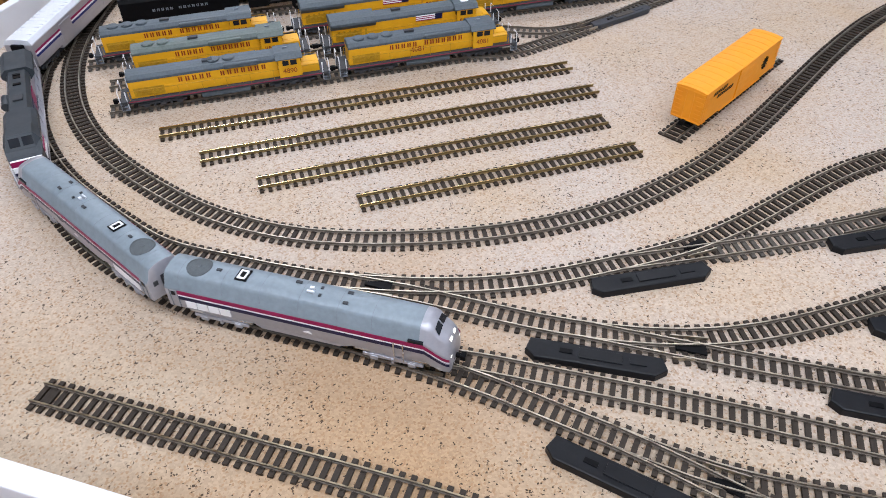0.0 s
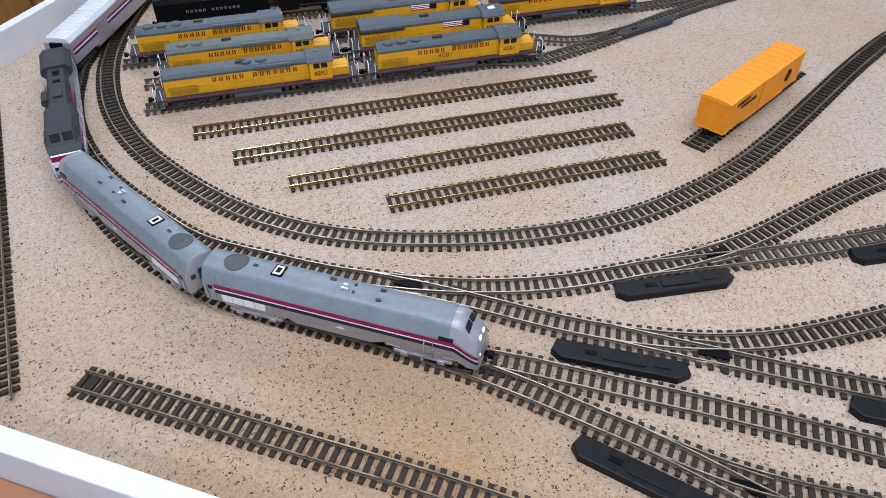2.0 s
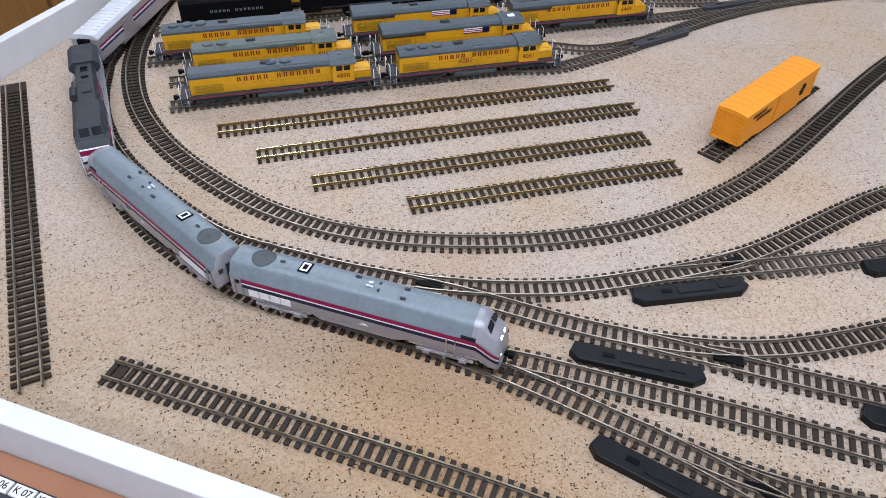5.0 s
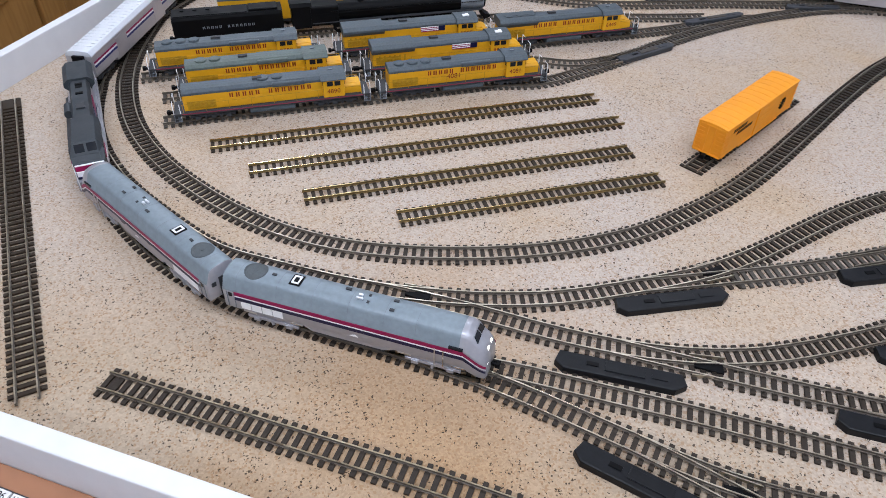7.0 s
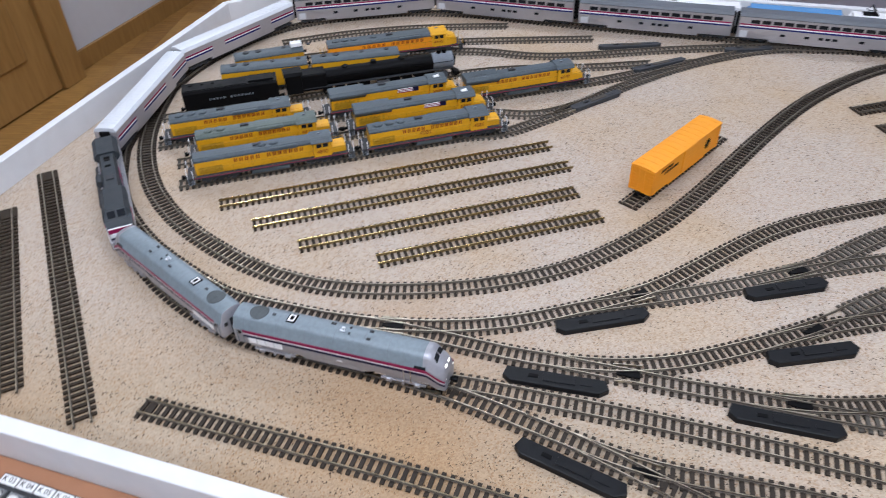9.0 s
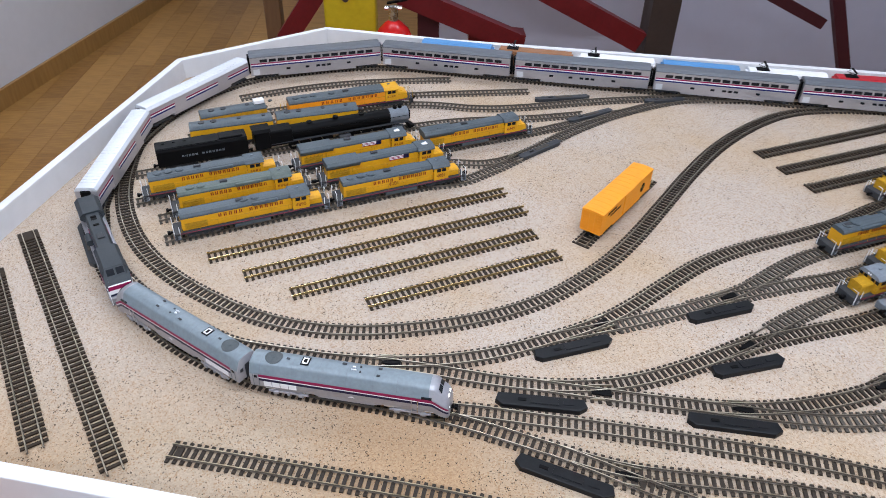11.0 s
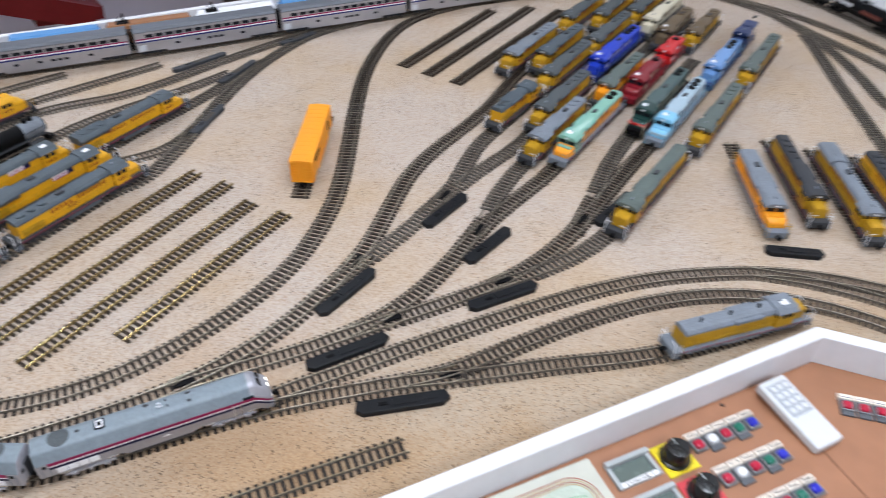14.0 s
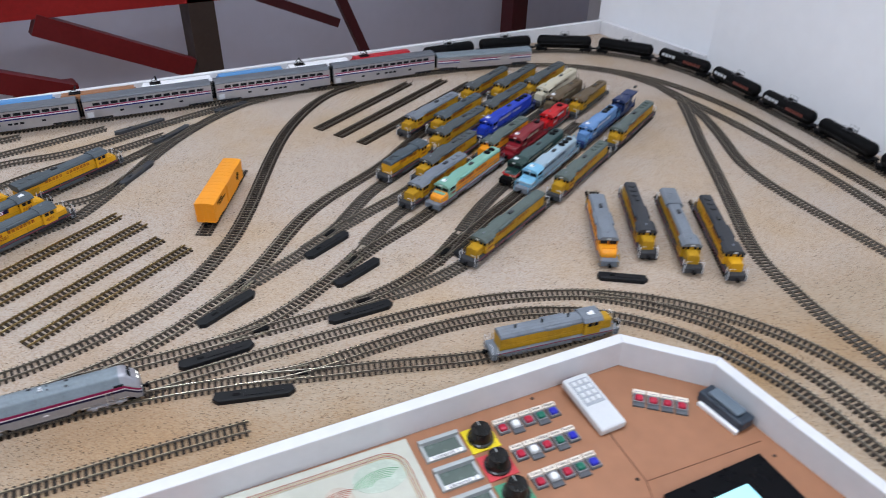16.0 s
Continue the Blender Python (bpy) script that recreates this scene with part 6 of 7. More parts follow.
def on_path(path, s, L, flip=False):
    """Pose of a car of length L whose middle is s along the path, its ends over the rails."""
    b = L * 0.34
    x0, y0, _ = at_arc(path, s - b)
    x1, y1, _ = at_arc(path, s + b)
    a = math.degrees(math.atan2(y1 - y0, x1 - x0)) + (180 if flip else 0)
    return pose((x0 + x1) / 2, (y0 + y1) / 2, RAIL_TOP, 0, 0, a)


def arc_of(path, x, y):
    a, d = path
    return d[int(np.argmin(np.hypot(a[:, 0] - x, a[:, 1] - y)))]


s = arc_of(main, 0.052, 0.411)
genesis(on_path(main, s - 0.120, 0.24), "silver streamlined locomotive with red, white, blue stripes leading")
s -= 0.2445
genesis(on_path(main, s - 0.120, 0.24, True), "silver streamlined locomotive running backwards behind the first one")
s -= 0.2445
wide_cab_freight(on_path(main, s - 0.124, 0.246), "silver wide-cab locomotive with a dark roof and red and blue blocks")
s -= 0.251
for k in range(2):
    coach(on_path(main, s - 0.145, 0.286), "silver baggage car with a ribbed white roof", L=0.286, tall=False, roof=ROOF_WHITE, windows=False)
    s -= 0.291
first = coach(on_path(main, s - 0.151, 0.297), "tall double-deck silver coach with striped sides and dark windows")
s -= 0.302
for k in range(4):
    copy_thing(first, on_path(main, s - 0.151, 0.297))
    s -= 0.302
coach(on_path(main, s - 0.145, 0.286), "silver rear car of the passenger train with striped sides", L=0.286, tall=False, roof=ROOF, windows=False)

# ---- tank train and electric locomotives on the outermost track ----
q = arc_of(outermost, 1.24, 1.217) - 0.03
plain = tank_car(on_path(outermost, q, 0.165), "black tank car with a dome platform")
marked = tank_car(on_path(outermost, q + 0.186 * 4, 0.165), "black tank car with white and faded rust-red lettering", mark=True)
for k in (1, 2, 3, 7, 8):
    copy_thing(plain, on_path(outermost, q + 0.186 * k, 0.165))
for k in (5, 6):
    copy_thing(marked, on_path(outermost, q + 0.186 * k, 0.165))
OIL_BLUE = mat("loco_blue", (0.09, 0.25, 0.50), 0.4, var=0.06)
OIL_BROWN = mat("loco_brown", (0.28, 0.13, 0.06), 0.45, var=0.06)
OIL_RED = mat("loco_red", (0.42, 0.02, 0.03), 0.4, var=0.06)
q -= 0.212
for k, (col, nm, p) in enumerate(((OIL_RED, "red", 1), (WHITE, "white", 1), (OIL_BLUE, "blue", 0), (WHITE, "white", 1), (OIL_BROWN, "brown", 1), (OIL_BLUE, "blue", 0))):
    if q < 0.09:
        break
    electric(on_path(outermost, q, 0.165, True), nm + " electric model locomotive" + (" with a black pantograph" if p else " with a plain roof"), col, col, panto=bool(p))
    q -= 0.182

boxcar(pose(0.343, 0.823, RAIL_TOP, 0, 0, 50.3))

# ---- parked locomotives ----


def put(x, y, a, lift=0.0):
    return pose(x, y, RAIL_TOP + lift, 0, 0, a)


YEL = "yellow diesel locomotive with grey roof"
# the yard behind the four loose tracks
hood_loco(put(*along(-0.375, 0.757, YA, 0.138), YA), YEL + ", first in the row", fans=2, L=0.244, number="4890", fan_x=0.098, low=True)
hood_loco(put(*along(-0.375, 0.757, YA, 0.388), YA), YEL + " and a low nose", fans=3, L=0.232, low=True, roof=GREY, number="4081", under="4081")
hood_loco(put(*along(-0.40, 0.818, YA, 0.135), YA), YEL + " in greenish grey", fans=2, L=0.226, roof=GREY_GREEN, low=True, fan_x=0.02)
hood_loco(put(*along(-0.40, 0.818, YA, 0.385), YA), YEL + " and a flag on its side", fans=0, flag=True, L=0.24, flare=True, wide=True, low=True)
hood_loco(put(*along(-0.45, 0.868, YA, 0.128), YA), YEL + " and three round fans", fans=3, L=0.232, low=True)
hood_loco(put(*along(-0.45, 0.868, YA, 0.385), YA), YEL + " and flag beside the steam", fans=0, flag=True, L=0.24, flare=True, wide=True, low=True)
tender(put(-0.366, 0.995, SA), "black steam engine tender with pale lettering bars")
steam(put(*along(-0.366, 0.995, SA, 0.246), SA), "long black steam locomotive with a grey smokebox")
hood_loco(put(0.125, 1.067, 21), YEL + ", standing alone at the ladder", L=0.236, flare=True, wide=True, low=True, number="6449")
cab_unit(put(-0.328, 1.074, 16.2), "yellow turbine unit with a long grey roof", YELLOW, GREY, YELLOW, L=0.152, booster=True)
cab_unit(put(-0.174, 1.119, 16.2), "yellow turbine tender unit with a grey roof", YELLOW, GREY, YELLOW, L=0.158, booster=True)
cab_unit(put(-0.335, 1.126, 22), "orange-yellow streamlined booster unit with a grey roof", YELLOW2, GREY, YELLOW, L=0.126, booster=True)
hood_loco(put(-0.122, 1.206, 19), "long orange-yellow locomotive with a grey roof", side=ORANGE, roof=GREY, cab_m=YELLOW, L=0.27, fans=4, cowl=True, wide=True)
crate = thing("white_box", put(-0.289, 1.1446, 22, 0.0453), "small white box lying on a locomotive roof", "box")
part("body", bx(B(), -0.010, 0.010, -0.007, 0.007, 0, 0.007, 0.0008), WHITE, crate)

# the yard with the coloured engines: x and y of the middle, way
RA = 198.5
hood_loco(put(0.905, 0.898, RA), "yellow diesel locomotive with a pale nose on the yard edge", roof=GREY_PALE, side=YELLOW2, L=0.23)
hood_loco(put(0.722, 0.737, RA + 180), "short yellow switcher locomotive with a grey roof", L=0.17, fans=2, short=True, low=True)
hood_loco(put(0.956, 0.862, RA), YEL + " and a bulky dark roof box", L=0.215, fans=2, side=YELLOW2)
base = hood_loco(put(0.905, 0.793, RA), YEL + ", one of the packed yard rows", L=0.226, side=YELLOW2, roof=GREY_MID)
for x, y, lab in ((1.135, 0.968, YEL + " far along the row"), (1.21, 0.938, YEL + " beside another at the back"), (1.095, 0.85, YEL + " behind the blue one"), (0.80, 0.698, YEL + " with a pale cab"), (1.29, 0.908, YEL + " at the very back")):
    tagged(copy_thing(base, put(x, y, RA)), lab)
hood_loco(put(0.718, 0.628, RA), "yellow diesel locomotive with a pale grey roof", roof=GREY_PALE, side=YELLOW2, L=0.215, fans=2)
hood_loco(put(0.955, 0.692, RA), "orange-yellow locomotive with a grey-green roof", side=ORANGE, roof=GREY_GREEN, L=0.21)
hood_loco(put(1.04, 0.782, RA), "royal blue diesel locomotive", box=True, side=ROYAL, roof=ROYAL, frame=NAVY, text=ROOF_WHITE, sill=NAVY, rail_mt=ROYAL, L=0.245, fan_m=BLACK)
hood_loco(put(1.28, 0.852, RA), "cream and brown diesel locomotive", side=CREAM, roof=CREAM, text=BROWN, sill=BROWN, rail_mt=CREAM, L=0.225)
hood_loco(put(1.245, 0.79, RA), "olive brown weathered diesel locomotive", box=True, side=BROWN, roof=BROWN, text=CREAM, sill=BROWN, rail_mt=BROWN, L=0.2)
hood_loco(put(1.29, 0.748, RA), "brown and yellow weathered diesel locomotive", side=YELLOW2, roof=BROWN, text=BROWN, sill=BROWN, L=0.2)
hood_loco(put(0.775, 0.601, RA), "mint green and orange locomotive with an orange nose", box=True, side=ORANGE, roof=MINT, cab_m=MINT, nose_m=ORANGE, nose_top=MINT, frame=GREY_PALE, L=0.25, fans=2, wide=True, low=True, text=MAROON, rail_mt=GREY_PALE, fan_m=BLACK)
hood_loco(put(0.995, 0.664, RA), "dark red wide-cab diesel locomotive", box=True, side=MAROON, roof=MAROON, frame=MAROON, L=0.16, fans=1, wide=True, low=True, text=CREAM, sill=MAROON, rail_mt=MAROON, fan_m=BLACK)
hood_loco(put(1.125, 0.709, RA), "bright red short diesel locomotive", side=BRIGHT_RED, roof=BRIGHT_RED, text=WHITE, sill=BRIGHT_RED, rail_mt=BRIGHT_RED, L=0.13, fans=1, short=True, fan_m=BLACK)
hood_loco(put(0.955, 0.59, RA), "dark green wide-cab locomotive with a red striped nose", box=True, side=DARK_GREEN, roof=TEAL_DUSK, cab_m=DARK_GREEN, nose_m=DARK_GREEN, nose_band=BRIGHT_RED, frame=BLACK, L=0.25, fans=2, wide=True, low=True, text=CREAM, sill=MAROON, rail_mt=CREAM, fan_m=BLACK)
hood_loco(put(0.953, 0.545, RA), "light blue and silver wide-cab diesel locomotive", box=True, side=SILVER_BLUE, roof=SILVER_BLUE, cab_m=SKY_BLUE, nose_band=SILVER_BLUE, frame=GREY_PALE, L=0.24, fans=3, wide=True, low=True, text=NAVY, sill=SKY_BLUE, rail_mt=SKY_BLUE, fan_m=BLACK)
hood_loco(put(1.185, 0.62, RA), "mid blue diesel locomotive coupled behind the light blue one", box=True, side=MID_BLUE, roof=MID_BLUE, frame=NAVY, text=WHITE, sill=NAVY, rail_mt=SKY_BLUE, L=0.2, fan_m=BLACK)
hood_loco(put(1.325, 0.668, RA), "navy blue diesel locomotive at the end of the blue row", side=NAVY, roof=NAVY, frame=NAVY, text=GREY_PALE, sill=NAVY, rail_mt=NAVY, L=0.11, fans=1, short=True)
SG = dict(side=YELLOW2, roof=GREY_GREEN)
hood_loco(put(0.716, 0.412, RA - 2), "yellow diesel with a green-grey roof heading the long string", L=0.258, fans=0, **SG)
hood_loco(put(0.99, 0.489, RA), "yellow diesel with a greenish roof within the string", L=0.25, **SG)
hood_loco(put(1.258, 0.58, RA), "yellow diesel with a green-grey roof ending the string", L=0.25, **SG)
UA = 230
hood_loco(put(0.852, 0.305, UA), "orange-nosed locomotive with a pale blue-grey roof", side=ORANGE, roof=GREY_PALE, nose_m=ORANGE, frame=GREY_PALE, L=0.2, wide=True, low=True, fans=0, cowl=True)
hood_loco(put(0.934, 0.29, UA), "yellow diesel with a dark grey roof on a short track", roof=GREY_DARK, side=YELLOW2, L=0.222)
hood_loco(put(0.967, 0.222, UA), "yellow diesel with a lilac grey roof on a short track", roof=GREY_PALE, side=YELLOW2, L=0.24, flare=True)
hood_loco(put(1.008, 0.165, UA), "yellow diesel with a dark grey roof beside the curved track", roof=GREY_DARK, side=YELLOW, L=0.24)
hood_loco(put(0.573, 0.150, -19), "yellow switcher locomotive with a grey roof beside the control panel", roof=GREY_PALE, side=YELLOW2, L=0.206, fans=0, frame=GREY_PALE, text=None, box=True, stacks=True)

# ---- control panel ----
PZ = -0.02
pb = [tuple(v) for v in inset(OUT, 0, 4, -0.0182)]
solid("control_desk", slab(B(), [(-0.77, -0.7), (pb[4][0], -0.7), pb[4], pb[3], pb[2], pb[1], pb[0]], PZ - 0.018, PZ), PANEL, "brown laminate control panel inside the white edge boards", "control panel", "structure")
PA = -13.6  # way of the front edge
ux, uy = math.cos(radians(PA)), math.sin(radians(PA))


def seam(x0, y0, x1, y1):
    solid("panel_joint", bar(B(), (x0, y0, PZ + 0.0002), (x1, y1, PZ + 0.0002), 0.0009, 0.0008), SEAM_MAT, "dark joint line between two panel boards", "panel joint", "structure")


seam(0.545, 0.06, 0.505, -0.091)
seam(0.505, -0.091, 0.68, -0.14)
seam(0.505, -0.091, 0.43, -0.2)
for x, y in ((0.298, 0.135), (0.487, 0.098), (0.56, 0.068), (0.498, -0.082), (0.475, -0.105), (-0.191, 0.254), (0.672, -0.165)):
    sc = thing("panel_screw", pose(x, y, PZ), "small brown wood screw in the panel", "screw", "panel screws")
    part("head", cy(B(), (0, 0, 0.0002), (0, 0, 0.0016), 0.0026, 12, 0.0018), STEEL_BROWN, sc)
    part("slot", bx(B(), -0.0018, 0.0018, -0.0003, 0.0003, 0.0015, 0.00175), BLACK, sc)


BUTTON_RIM = mat("button_rim", (0.23, 0.235, 0.245), 0.4, var=0.1)
BUTTON_BASE = mat("button_base", (0.10, 0.105, 0.115), 0.5, var=0.15)


def button(m, col, name, label_bar=True, tab=True):
    b = thing("push_button", m, name + " square push button in a grey frame", "button", "panel buttons")
    part("base", bx(B(), -0.0082, 0.0082, -0.0142 if tab else -0.0084, 0.0088, 0, 0.0030, 0.0004), BUTTON_BASE, b, "grey base")
    bm = B()
    for s in (-1, 1):
        bx(bm, -0.0078, 0.0078, s * 0.0070 - 0.0008, s * 0.0070 + 0.0008, 0.0035, 0.0052, 0.0002)
        bx(bm, s * 0.0070 - 0.0008, s * 0.0070 + 0.0008, -0.0062, 0.0062, 0.0035, 0.0052, 0.0002)
    part("bezel", bm, BUTTON_RIM, b, "grey bezel")
    # a rounded square cap with a domed top
    rings = []
    for rad, z in ((0.0056, 0.0032), (0.0056, 0.0056), (0.0051, 0.0068), (0.0040, 0.0075), (0.0018, 0.0078)):
        ring = []
        for i in range(20):
            c, sn = math.cos(i * math.tau / 20), math.sin(i * math.tau / 20)
            ring.append((rad * math.copysign(abs(c) ** 0.62, c), rad * math.copysign(abs(sn) ** 0.62, sn), z))
        rings.append(ring)
    part("cap", loft(B(), rings), col, b, smooth=True)
    if label_bar:
        part("label_plate", bx(B(), -0.0090, 0.0090, 0.0090, 0.0166, 0, 0.0052, 0.0003), LABEL_CREAM, b, "cream label plate")
        if isinstance(label_bar, str):
            text_part(label_bar, 0.0062, b, 0, 0.0128, 0.0053, TEXT_INK)
        else:
            part("label_bar", bx(B(), -0.0066, 0.0066, 0.0112, 0.0122, 0.0052, 0.0054), GREY_PALE, b)
    return b


COLS = ((BTN_RED, "red"), (BTN_WHITE, "white"), (BTN_RED, "red"), (BTN_GREEN, "green"), (BTN_BLUE, "blue"))
made = {}
for row in range(3):
    for k, (c, nm) in enumerate(COLS):
        x, y = 0.415 - 0.010 * row + k * 0.0196 * ux, 0.079 - 0.0465 * row + k * 0.0196 * uy
        m = turned(x, y, PZ, PA)
        word = ("Vklop", "V / A", "Vklop", "Smer", "Reset")[k]
        if k in made:
            copy_thing(made[k], m)
        else:
            made[k] = button(m, c, nm, word, k in (1, 3))
for k in range(4):
    x, y = 0.6065 + k * 0.0122, 0.006 - k * 0.0152
    m = turned(x, y, PZ, -51)
    if "plain" in made:
        copy_thing(made["plain"], m)
    else:
        made["plain"] = button(m, BTN_RED, "large red")


def knob(x, y, plate, nm):
    k = thing("control_knob", turned(x, y, PZ, PA), "black rotary speed knob on a " + nm + " square plate", "knob", "speed knobs")
    part("plate", bx(B(), -0.0205, 0.0205, -0.0205, 0.0205, 0, 0.0016, 0.0005), plate, k, nm + " plate")
    bm = B()
    n = 28
    rings = []
    for r, z in ((0.0178, 0.0016), (0.0178, 0.0040), (0.0150, 0.005), (0.0140, 0.0185), (0.0128, 0.0210), (0.007, 0.0216)):
        rings.append([((r * (1 - 0.03 * (i % 2) * (0.005 < z < 0.019))) * math.cos(i * math.tau / n), (r * (1 - 0.03 * (i % 2) * (0.005 < z < 0.019))) * math.sin(i * math.tau / n), z) for i in range(n)])
    part("dial", loft(bm, rings), KNOB, k, smooth=True)
    part("pointer", bx(B(), -0.0006, 0.0006, 0.004, 0.0124, 0.0211, 0.0218), BEZEL, k, "grey pointer line")
    bm = B()
    for i in range(11):
        a = radians(225 - i * 27)
        bar(bm, (0.0184 * math.cos(a), 0.0184 * math.sin(a), 0.0017), (0.0200 * math.cos(a), 0.0200 * math.sin(a), 0.0017), 0.0006, 0.0004)
    part("scale_marks", bm, TEXT_INK, k)


for row, (pl, nm) in enumerate(((SQ_YELLOW, "yellow"), (SQ_RED, "red"), (SQ_GREEN, "green"))):
    knob(0.381 - 0.0105 * row, 0.085 - 0.0465 * row, pl, nm)
    x, y = 0.3305 - 0.0105 * row, 0.1025 - 0.0465 * row
    d = thing("panel_meter", turned(x, y, PZ, PA), "small grey panel meter with a blank display", "panel meter", "panel meters")
    bm = B()
    for s in (-1, 1):
        bx(bm, -0.028, 0.028, s * 0.0138 - 0.003, s * 0.0138 + 0.003, 0, 0.0042 if s < 0 else 0.0085, 0.0005)
        bx(bm, s * 0.0255 - 0.0025, s * 0.0255 + 0.0025, -0.0108, 0.0108, 0, 0.0042, 0.0005)
    part("bezel", bm, BEZEL, d, "pale grey plastic bezel")
    part("display", bx(B(), -0.023, 0.023, -0.0108, 0.0108, 0, 0.0012), LCD, d, "grey-green display")
    part("label_strip", bx(B(), -0.0235, 0.0235, -0.0167, -0.0105, 0.0043, 0.0046), BTN_WHITE, d)
    text_part("Usmernik %d" % (row + 1), 0.0078, d, 0, -0.0138, 0.0048, TEXT_INK)

KEYPAD = mat("keypad_grey", (0.36, 0.38, 0.41), 0.5, var=0.08)
# white remote handset leaning on the edge board
rc = thing("remote_handset", pose(0.541, 0.035, PZ + 0.0045, 5, 0, -11), "white remote handset with a grey keypad, lying on the panel", "remote control")
part("case", bx(B(), -0.0205, 0.0205, -0.048, 0.048, 0, 0.013, 0.003), HANDSET, rc)
part("keypad", bx(B(), -0.0155, 0.0155, -0.006, 0.040, 0.013, 0.0136, 0.0002), KEYPAD, rc, "grey keypad field")
for i in range(3):
    for j in range(4):
        cx, cyy = -0.0095 + i * 0.0095, 0.002 + j * 0.0105
        part("key", bx(B(), cx - 0.0033, cx + 0.0033, cyy - 0.0036, cyy + 0.0036, 0.0134, 0.0150, 0.0008), HANDSET, rc)
PLUG_DARK = mat("adapter_navy", (0.035, 0.046, 0.062), 0.42, var=0.15)
ad = thing("adapter_box", pose(0.684, -0.080, PZ, 0, 0, -5), "dark grey plastic adapter box leaning by the white board", "adapter")
part("body", bx(B(), -0.0145, 0.0145, -0.037, 0.037, 0.0005, 0.018, 0.003), PLUG_DARK, ad)
part("lid", bx(B(), -0.010, 0.010, -0.026, 0.026, 0.018, 0.024, 0.003), GREY_PLUG, ad)
part("foot", bx(B(), -0.021, -0.0145, -0.036, 0.03, 0.0, 0.006, 0.001), WHITE, ad, "white side strip")

# tablet screen
tb = thing("display_screen", turned(0.575, -0.195, PZ, -12.6), "black framed flat screen showing a bright landscape picture", "screen")
part("housing", bx(B(), -0.089, 0.067, -0.068, 0.058, 0, 0.008, 0.001), SCREEN_OFF, tb)
part("picture", bx(B(), -0.062, 0.0165, -0.050, 0.028, 0.008, 0.0084), SCREEN_CYAN, tb, "bright sky blue picture")
bm = slab(B(), [(-0.062, -0.050), (0.012, -0.050), (-0.004, -0.02), (-0.02, 0.004), (-0.034, 0.024), (-0.062, 0.027)], 0.0085, 0.0088)
part("picture_meadow", bm, SCREEN_GREEN, tb, "green meadow in the picture")

# track plan plate with coloured curves
pl = thing("track_plan", turned(0.165, 0.112, PZ, PA), "pale track plan plate with coloured curved lines", "plan plate")
part("plate", bx(B(), -0.13, 0.125, -0.085, 0.062, 0, 0.003, 0.001), PALE_PLATE, pl)
PLAN_COLS = (mat("plan_red", (0.36, 0.11, 0.07), 0.4), mat("plan_green", (0.14, 0.36, 0.18), 0.4), mat("plan_ochre", (0.5, 0.38, 0.2), 0.4))


def arc_line(bm, cx, cyy, r, a0, a1, z):
    n, w, rings = 20, 0.00055, []
    for i in range(n + 1):
        p = radians(a0 + (a1 - a0) * i / n)
        c, sn = math.cos(p), math.sin(p) * 0.6
        rings.append([(cx + (r - w) * c, cyy + (r - w) * sn, z), (cx + (r + w) * c, cyy + (r + w) * sn, z), (cx + (r + w) * c, cyy + (r + w) * sn, z + 0.0003), (cx + (r - w) * c, cyy + (r - w) * sn, z + 0.0003)])
    loft(bm, rings)


def oval(bm, cx, cyy, rx, ry, z0, z1):
    return slab(bm, [(cx + rx * math.cos(i * math.tau / 28), cyy + ry * math.sin(i * math.tau / 28)) for i in range(28)], z0, z1)


def loop_line(off, z):
    """One line of the printed loop: straight sides with round corners."""
    x0, x1, y0, y1, r, w, rings = -0.118 + off, 0.113 - off, -0.073 + off, 0.0495 - off, 0.031 - off, 0.0005, []
    for cx, cyy, a0 in ((x1 - r, y1 - r, 0), (x0 + r, y1 - r, 90), (x0 + r, y0 + r, 180), (x1 - r, y0 + r, 270)):
        for i in range(9):
            c, sn = math.cos(radians(a0 + i * 11.25)), math.sin(radians(a0 + i * 11.25))
            rings.append([(cx + (r + d) * c, cyy + (r + d) * sn, z + e) for d, e in ((-w, 0), (w, 0), (w, 0.0003), (-w, 0.0003))])
    return loft(B(), rings + rings[:1])


part("green_field", oval(B(), 0.074, 0.018, 0.036, 0.024, 0.0030, 0.0032), mat("plan_mint", (0.46, 0.52, 0.44), 0.25, var=0.1), pl, "pale green printed field")
part("rose_field", oval(B(), 0.016, 0.002, 0.019, 0.020, 0.0030, 0.0032), mat("plan_rose", (0.50, 0.44, 0.37), 0.25, var=0.1), pl, "pale rose printed field")
for k in range(6):
    bm = B()
    arc_line(bm, 0.074, 0.004, 0.017 + 0.0042 * k, 50, 165, 0.0033)
    part("green_line", bm, PLAN_COLS[1], pl)
for k in range(5):
    bm = B()
    arc_line(bm, 0.020, -0.004, 0.014 + 0.0042 * k, 60, 170, 0.0035)
    part("red_line", bm, PLAN_COLS[0], pl)
for k in range(4):
    part("loop_line", loop_line(0.0026 * k, 0.0034), PLAN_COLS[2] if k % 2 else PLAN_COLS[0], pl)

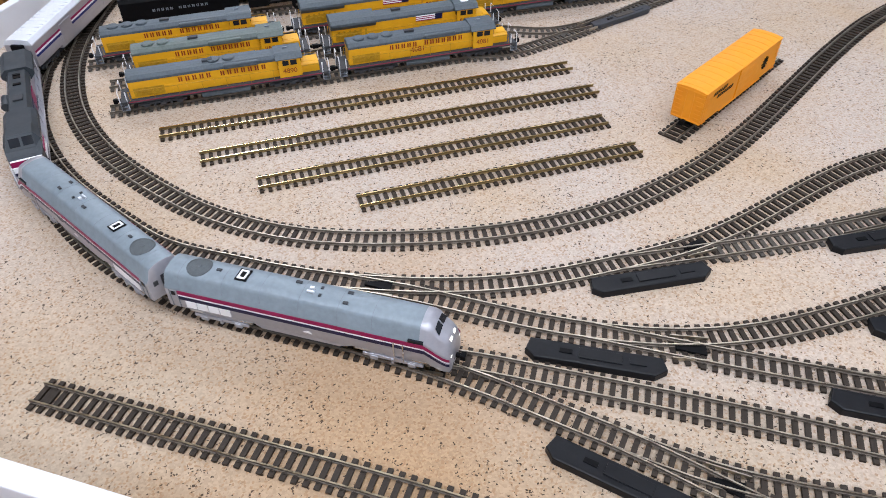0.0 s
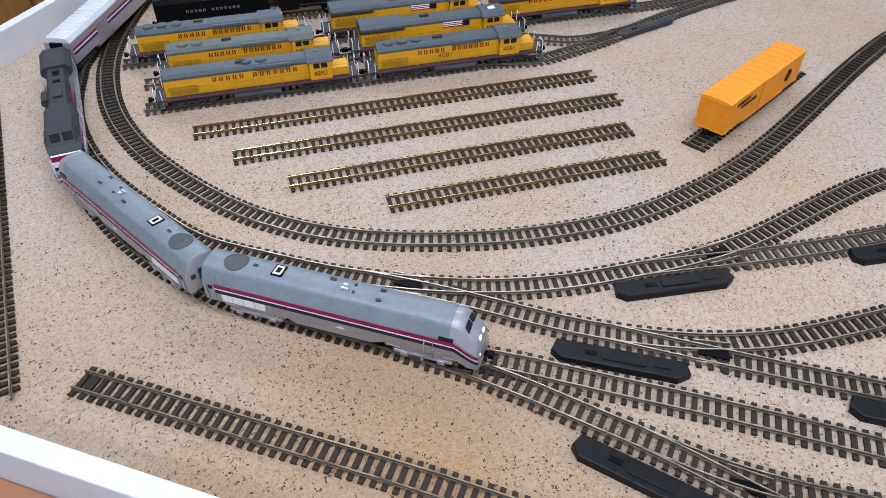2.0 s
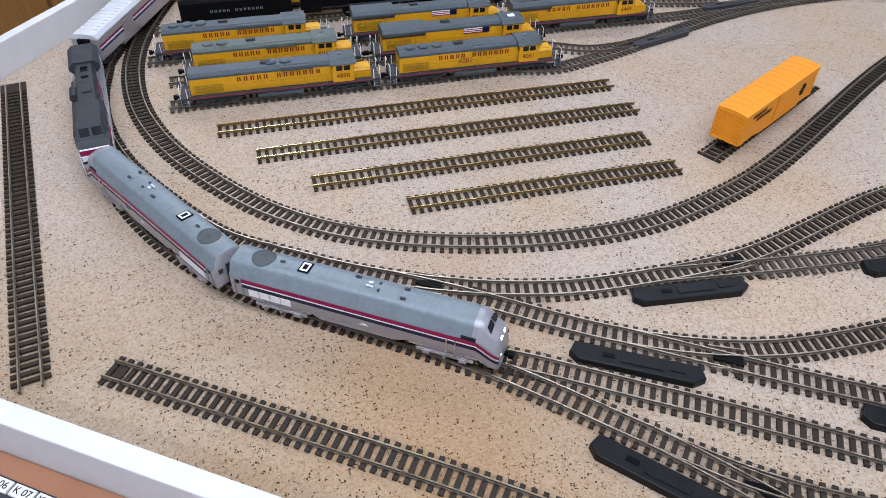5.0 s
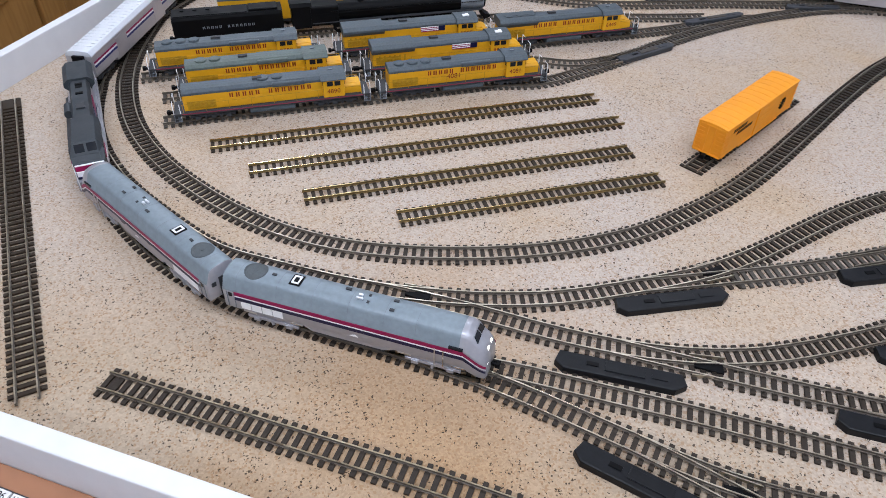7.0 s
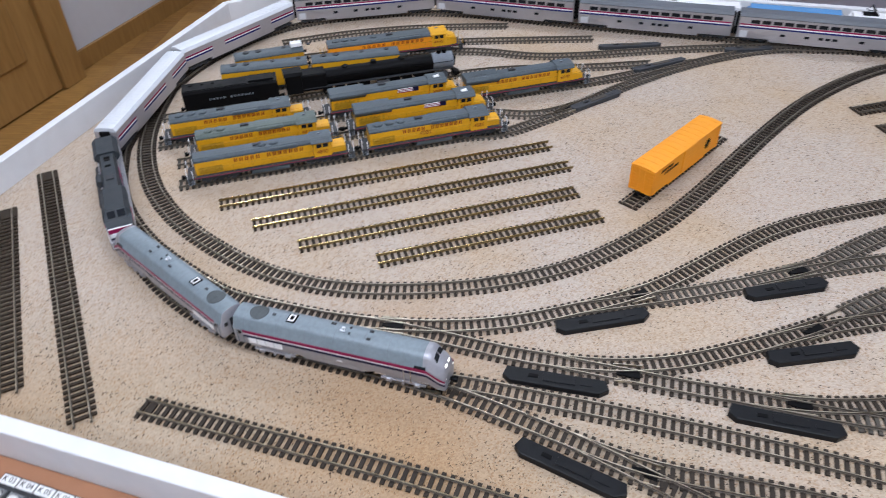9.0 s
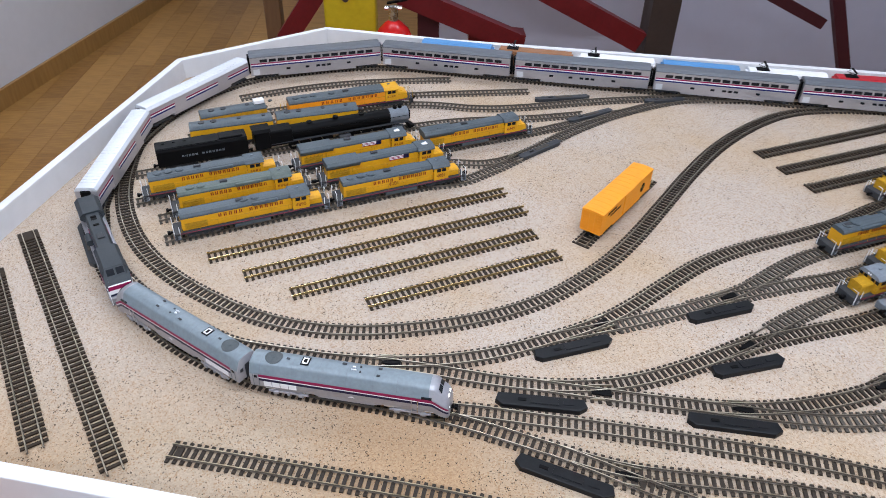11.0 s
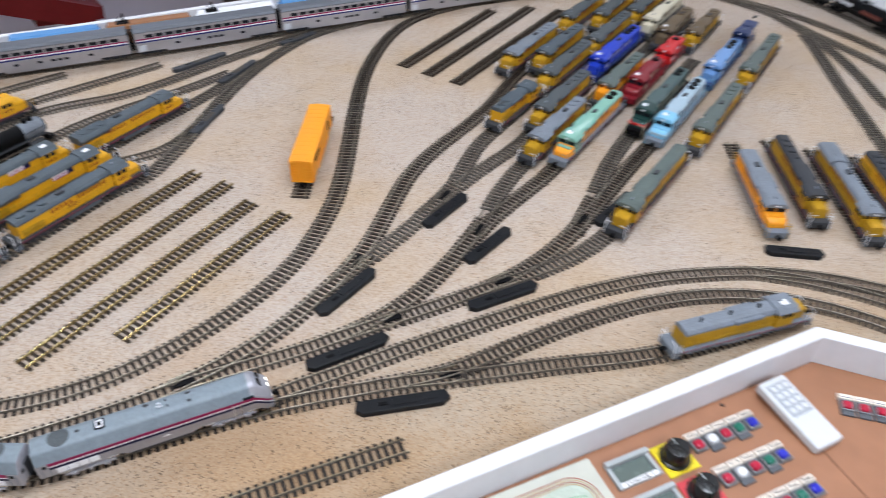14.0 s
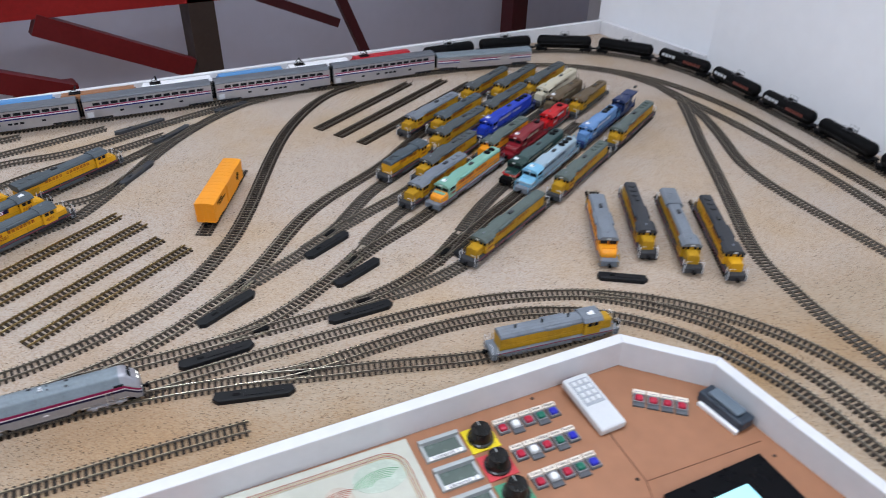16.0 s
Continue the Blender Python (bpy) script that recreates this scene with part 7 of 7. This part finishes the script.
# key matrix with K labels
KX, KY, KP = -0.284, 0.2585, 0.0212
for k in range(-4, 7):
    for row in range(3):
        x = KX + k * KP * ux + row * 0.0265 * uy
        y = KY + k * KP * uy - row * 0.0265 * ux
        bx0, by0 = x + 0.0185 * uy, y - 0.0185 * ux
        m = turned(bx0, by0, PZ, PA)
        if "key" in made:
            copy_thing(made["key"], m)
        else:
            made["key"] = button(m, BTN_WHITE, "white", False)
        if row:
            ld = thing("indicator_lamp", turned(bx0 - 0.0128 * uy, by0 + 0.0128 * ux, PZ, PA), "small glowing pink indicator between the buttons", "indicator", "indicator lamps")
            part("lens", bx(B(), -0.0042, 0.0042, -0.0018, 0.0018, 0, 0.0022, 0.0004), LED_PINK if (k + row) % 2 else BTN_RED, ld)
    lb = thing("key_label", turned(KX + k * KP * ux, KY + k * KP * uy, PZ, PA), "white key label with black writing", "label", "key labels")
    part("plate", bx(B(), -0.0095, 0.0095, -0.0048, 0.0048, 0, 0.003, 0.0003), BTN_WHITE, lb)
    text_part("K %02d" % (7 + k), 0.0078, lb, 0, 0, 0.0032, TEXT_INK)
bm = B()
strip = thing("key_backing", turned(KX + 1.0 * KP * ux, KY + 1.0 * KP * uy, PZ, PA), "black backing strip under the key rows", "backing strip")
part("strip", bx(B(), -0.118, 0.118, -0.086, 0.0065, 0.0001, 0.0008), GREY_DARK, strip)
bm.free()

# ---- ties, each one a piece where the camera passes near ----


def tie_mesh():
    bm = bx(B(), -TIE_W / 2, TIE_W / 2, -TIE_L / 2, TIE_L / 2, 0.0003, 0.0023)
    for sgn in (-1, 1):
        for o in (-1, 1):
            bx(bm, -0.0012, 0.0012, sgn * 0.0083 + o * 0.0017 - 0.0007, sgn * 0.0083 + o * 0.0017 + 0.0007, 0.0023, 0.0030)
    return bm


PATHS = [p[0] for p in TRACKS.values()]


def turnout_ties(i, spots):
    """Where two tracks run into one another the first carries the ties, long enough for both; gives x, y, way, length and shift."""
    sp = np.array(spots)
    lo, hi, keep = np.full(len(sp), -TIE_L / 2), np.full(len(sp), TIE_L / 2), np.ones(len(sp), bool)
    c, sn = np.cos(sp[:, 2]), np.sin(sp[:, 2])
    for j, p in enumerate(PATHS):
        if j == i or p[:, 0].min() > sp[:, 0].max() + 0.03 or p[:, 0].max() < sp[:, 0].min() - 0.03 or p[:, 1].min() > sp[:, 1].max() + 0.03 or p[:, 1].max() < sp[:, 1].min() - 0.03:
            continue
        dx, dy = p[None, :, 0] - sp[:, None, 0], p[None, :, 1] - sp[:, None, 1]
        k = np.argmin(dx * dx + dy * dy, axis=1)
        r = np.arange(len(sp))
        u, v = dx[r, k] * c + dy[r, k] * sn, -dx[r, k] * sn + dy[r, k] * c
        beside = (np.abs(v) < 0.0145) & (np.abs(u) < 0.004)
        if j < i:
            keep &= ~beside
        else:
            lo, hi = np.where(beside, np.minimum(lo, v - TIE_L / 2), lo), np.where(beside, np.maximum(hi, v + TIE_L / 2), hi)
    return [(x, y, a, h - l, (h + l) / 2) for (x, y, a), l, h, ok in zip(spots, lo, hi, keep) if ok]


TIE_ME = {}
for job, (root, spots, tmat, pieces) in enumerate(TIE_JOBS):
    near = []
    rest = []
    for sp in turnout_ties(job, spots):
        (near if len(near) < 300 and sp[1] < 0.96 and -0.72 < sp[0] < (0.64 if pieces else 0.8) else rest).append(sp)
    if near:
        if tmat.name not in TIE_ME:
            TIE_ME[tmat.name] = finish("tie", tie_mesh(), tmat)
        for x, y, a, ln, sh in near:
            o = new("tie", TIE_ME[tmat.name])
            o.parent = root
            o.matrix_basis = pose(x - sh * math.sin(a), y + sh * math.cos(a), 0, 0, 0, math.degrees(a)) @ Matrix.Diagonal((1, ln / TIE_L, 1, 1))
    if rest:
        verts, faces = [], []
        for x, y, a, ln, sh in rest:
            c, sn = math.cos(a), math.sin(a)
            k = len(verts)
            for z in (0.0003, 0.0023):
                for u, v in ((-1, -1), (1, -1), (1, 1), (-1, 1)):
                    lx, ly = u * TIE_W / 2, v * ln / 2 + sh
                    verts.append((x + lx * c - ly * sn, y + lx * sn + ly * c, z))
            faces += [(k + 4, k + 5, k + 6, k + 7), (k, k + 1, k + 5, k + 4), (k + 1, k + 2, k + 6, k + 5), (k + 2, k + 3, k + 7, k + 6), (k + 3, k, k + 4, k + 7)]
        me = bpy.data.meshes.new("ties")
        me.from_pydata(verts, [], faces)
        me.materials.append(tmat)
        o = new("sleeper_bed", me)
        o.parent = root
        tagged(o, kind="stuff")

# ---- parquet strips near the table, each a board ----
strip_me = {}
for i in range(9):
    for j in range(9):
        x0, y0 = LEFT + 0.02 + i * 0.11, 1.4 + j * 0.42 + (i % 3) * 0.14
        if x0 > -0.9 or y0 > 5.0:
            continue
        if "b" not in strip_me:
            strip_me["b"] = finish("floor_board", bx(B(), 0.0005, 0.1095, 0.0005, 0.4195, -0.01, 0, 0.0008), PARQUET)
        o = new("floor_board", strip_me["b"])
        o.parent = bpy.data.objects["floor"]
        o.matrix_basis = pose(x0, y0, FLOOR)
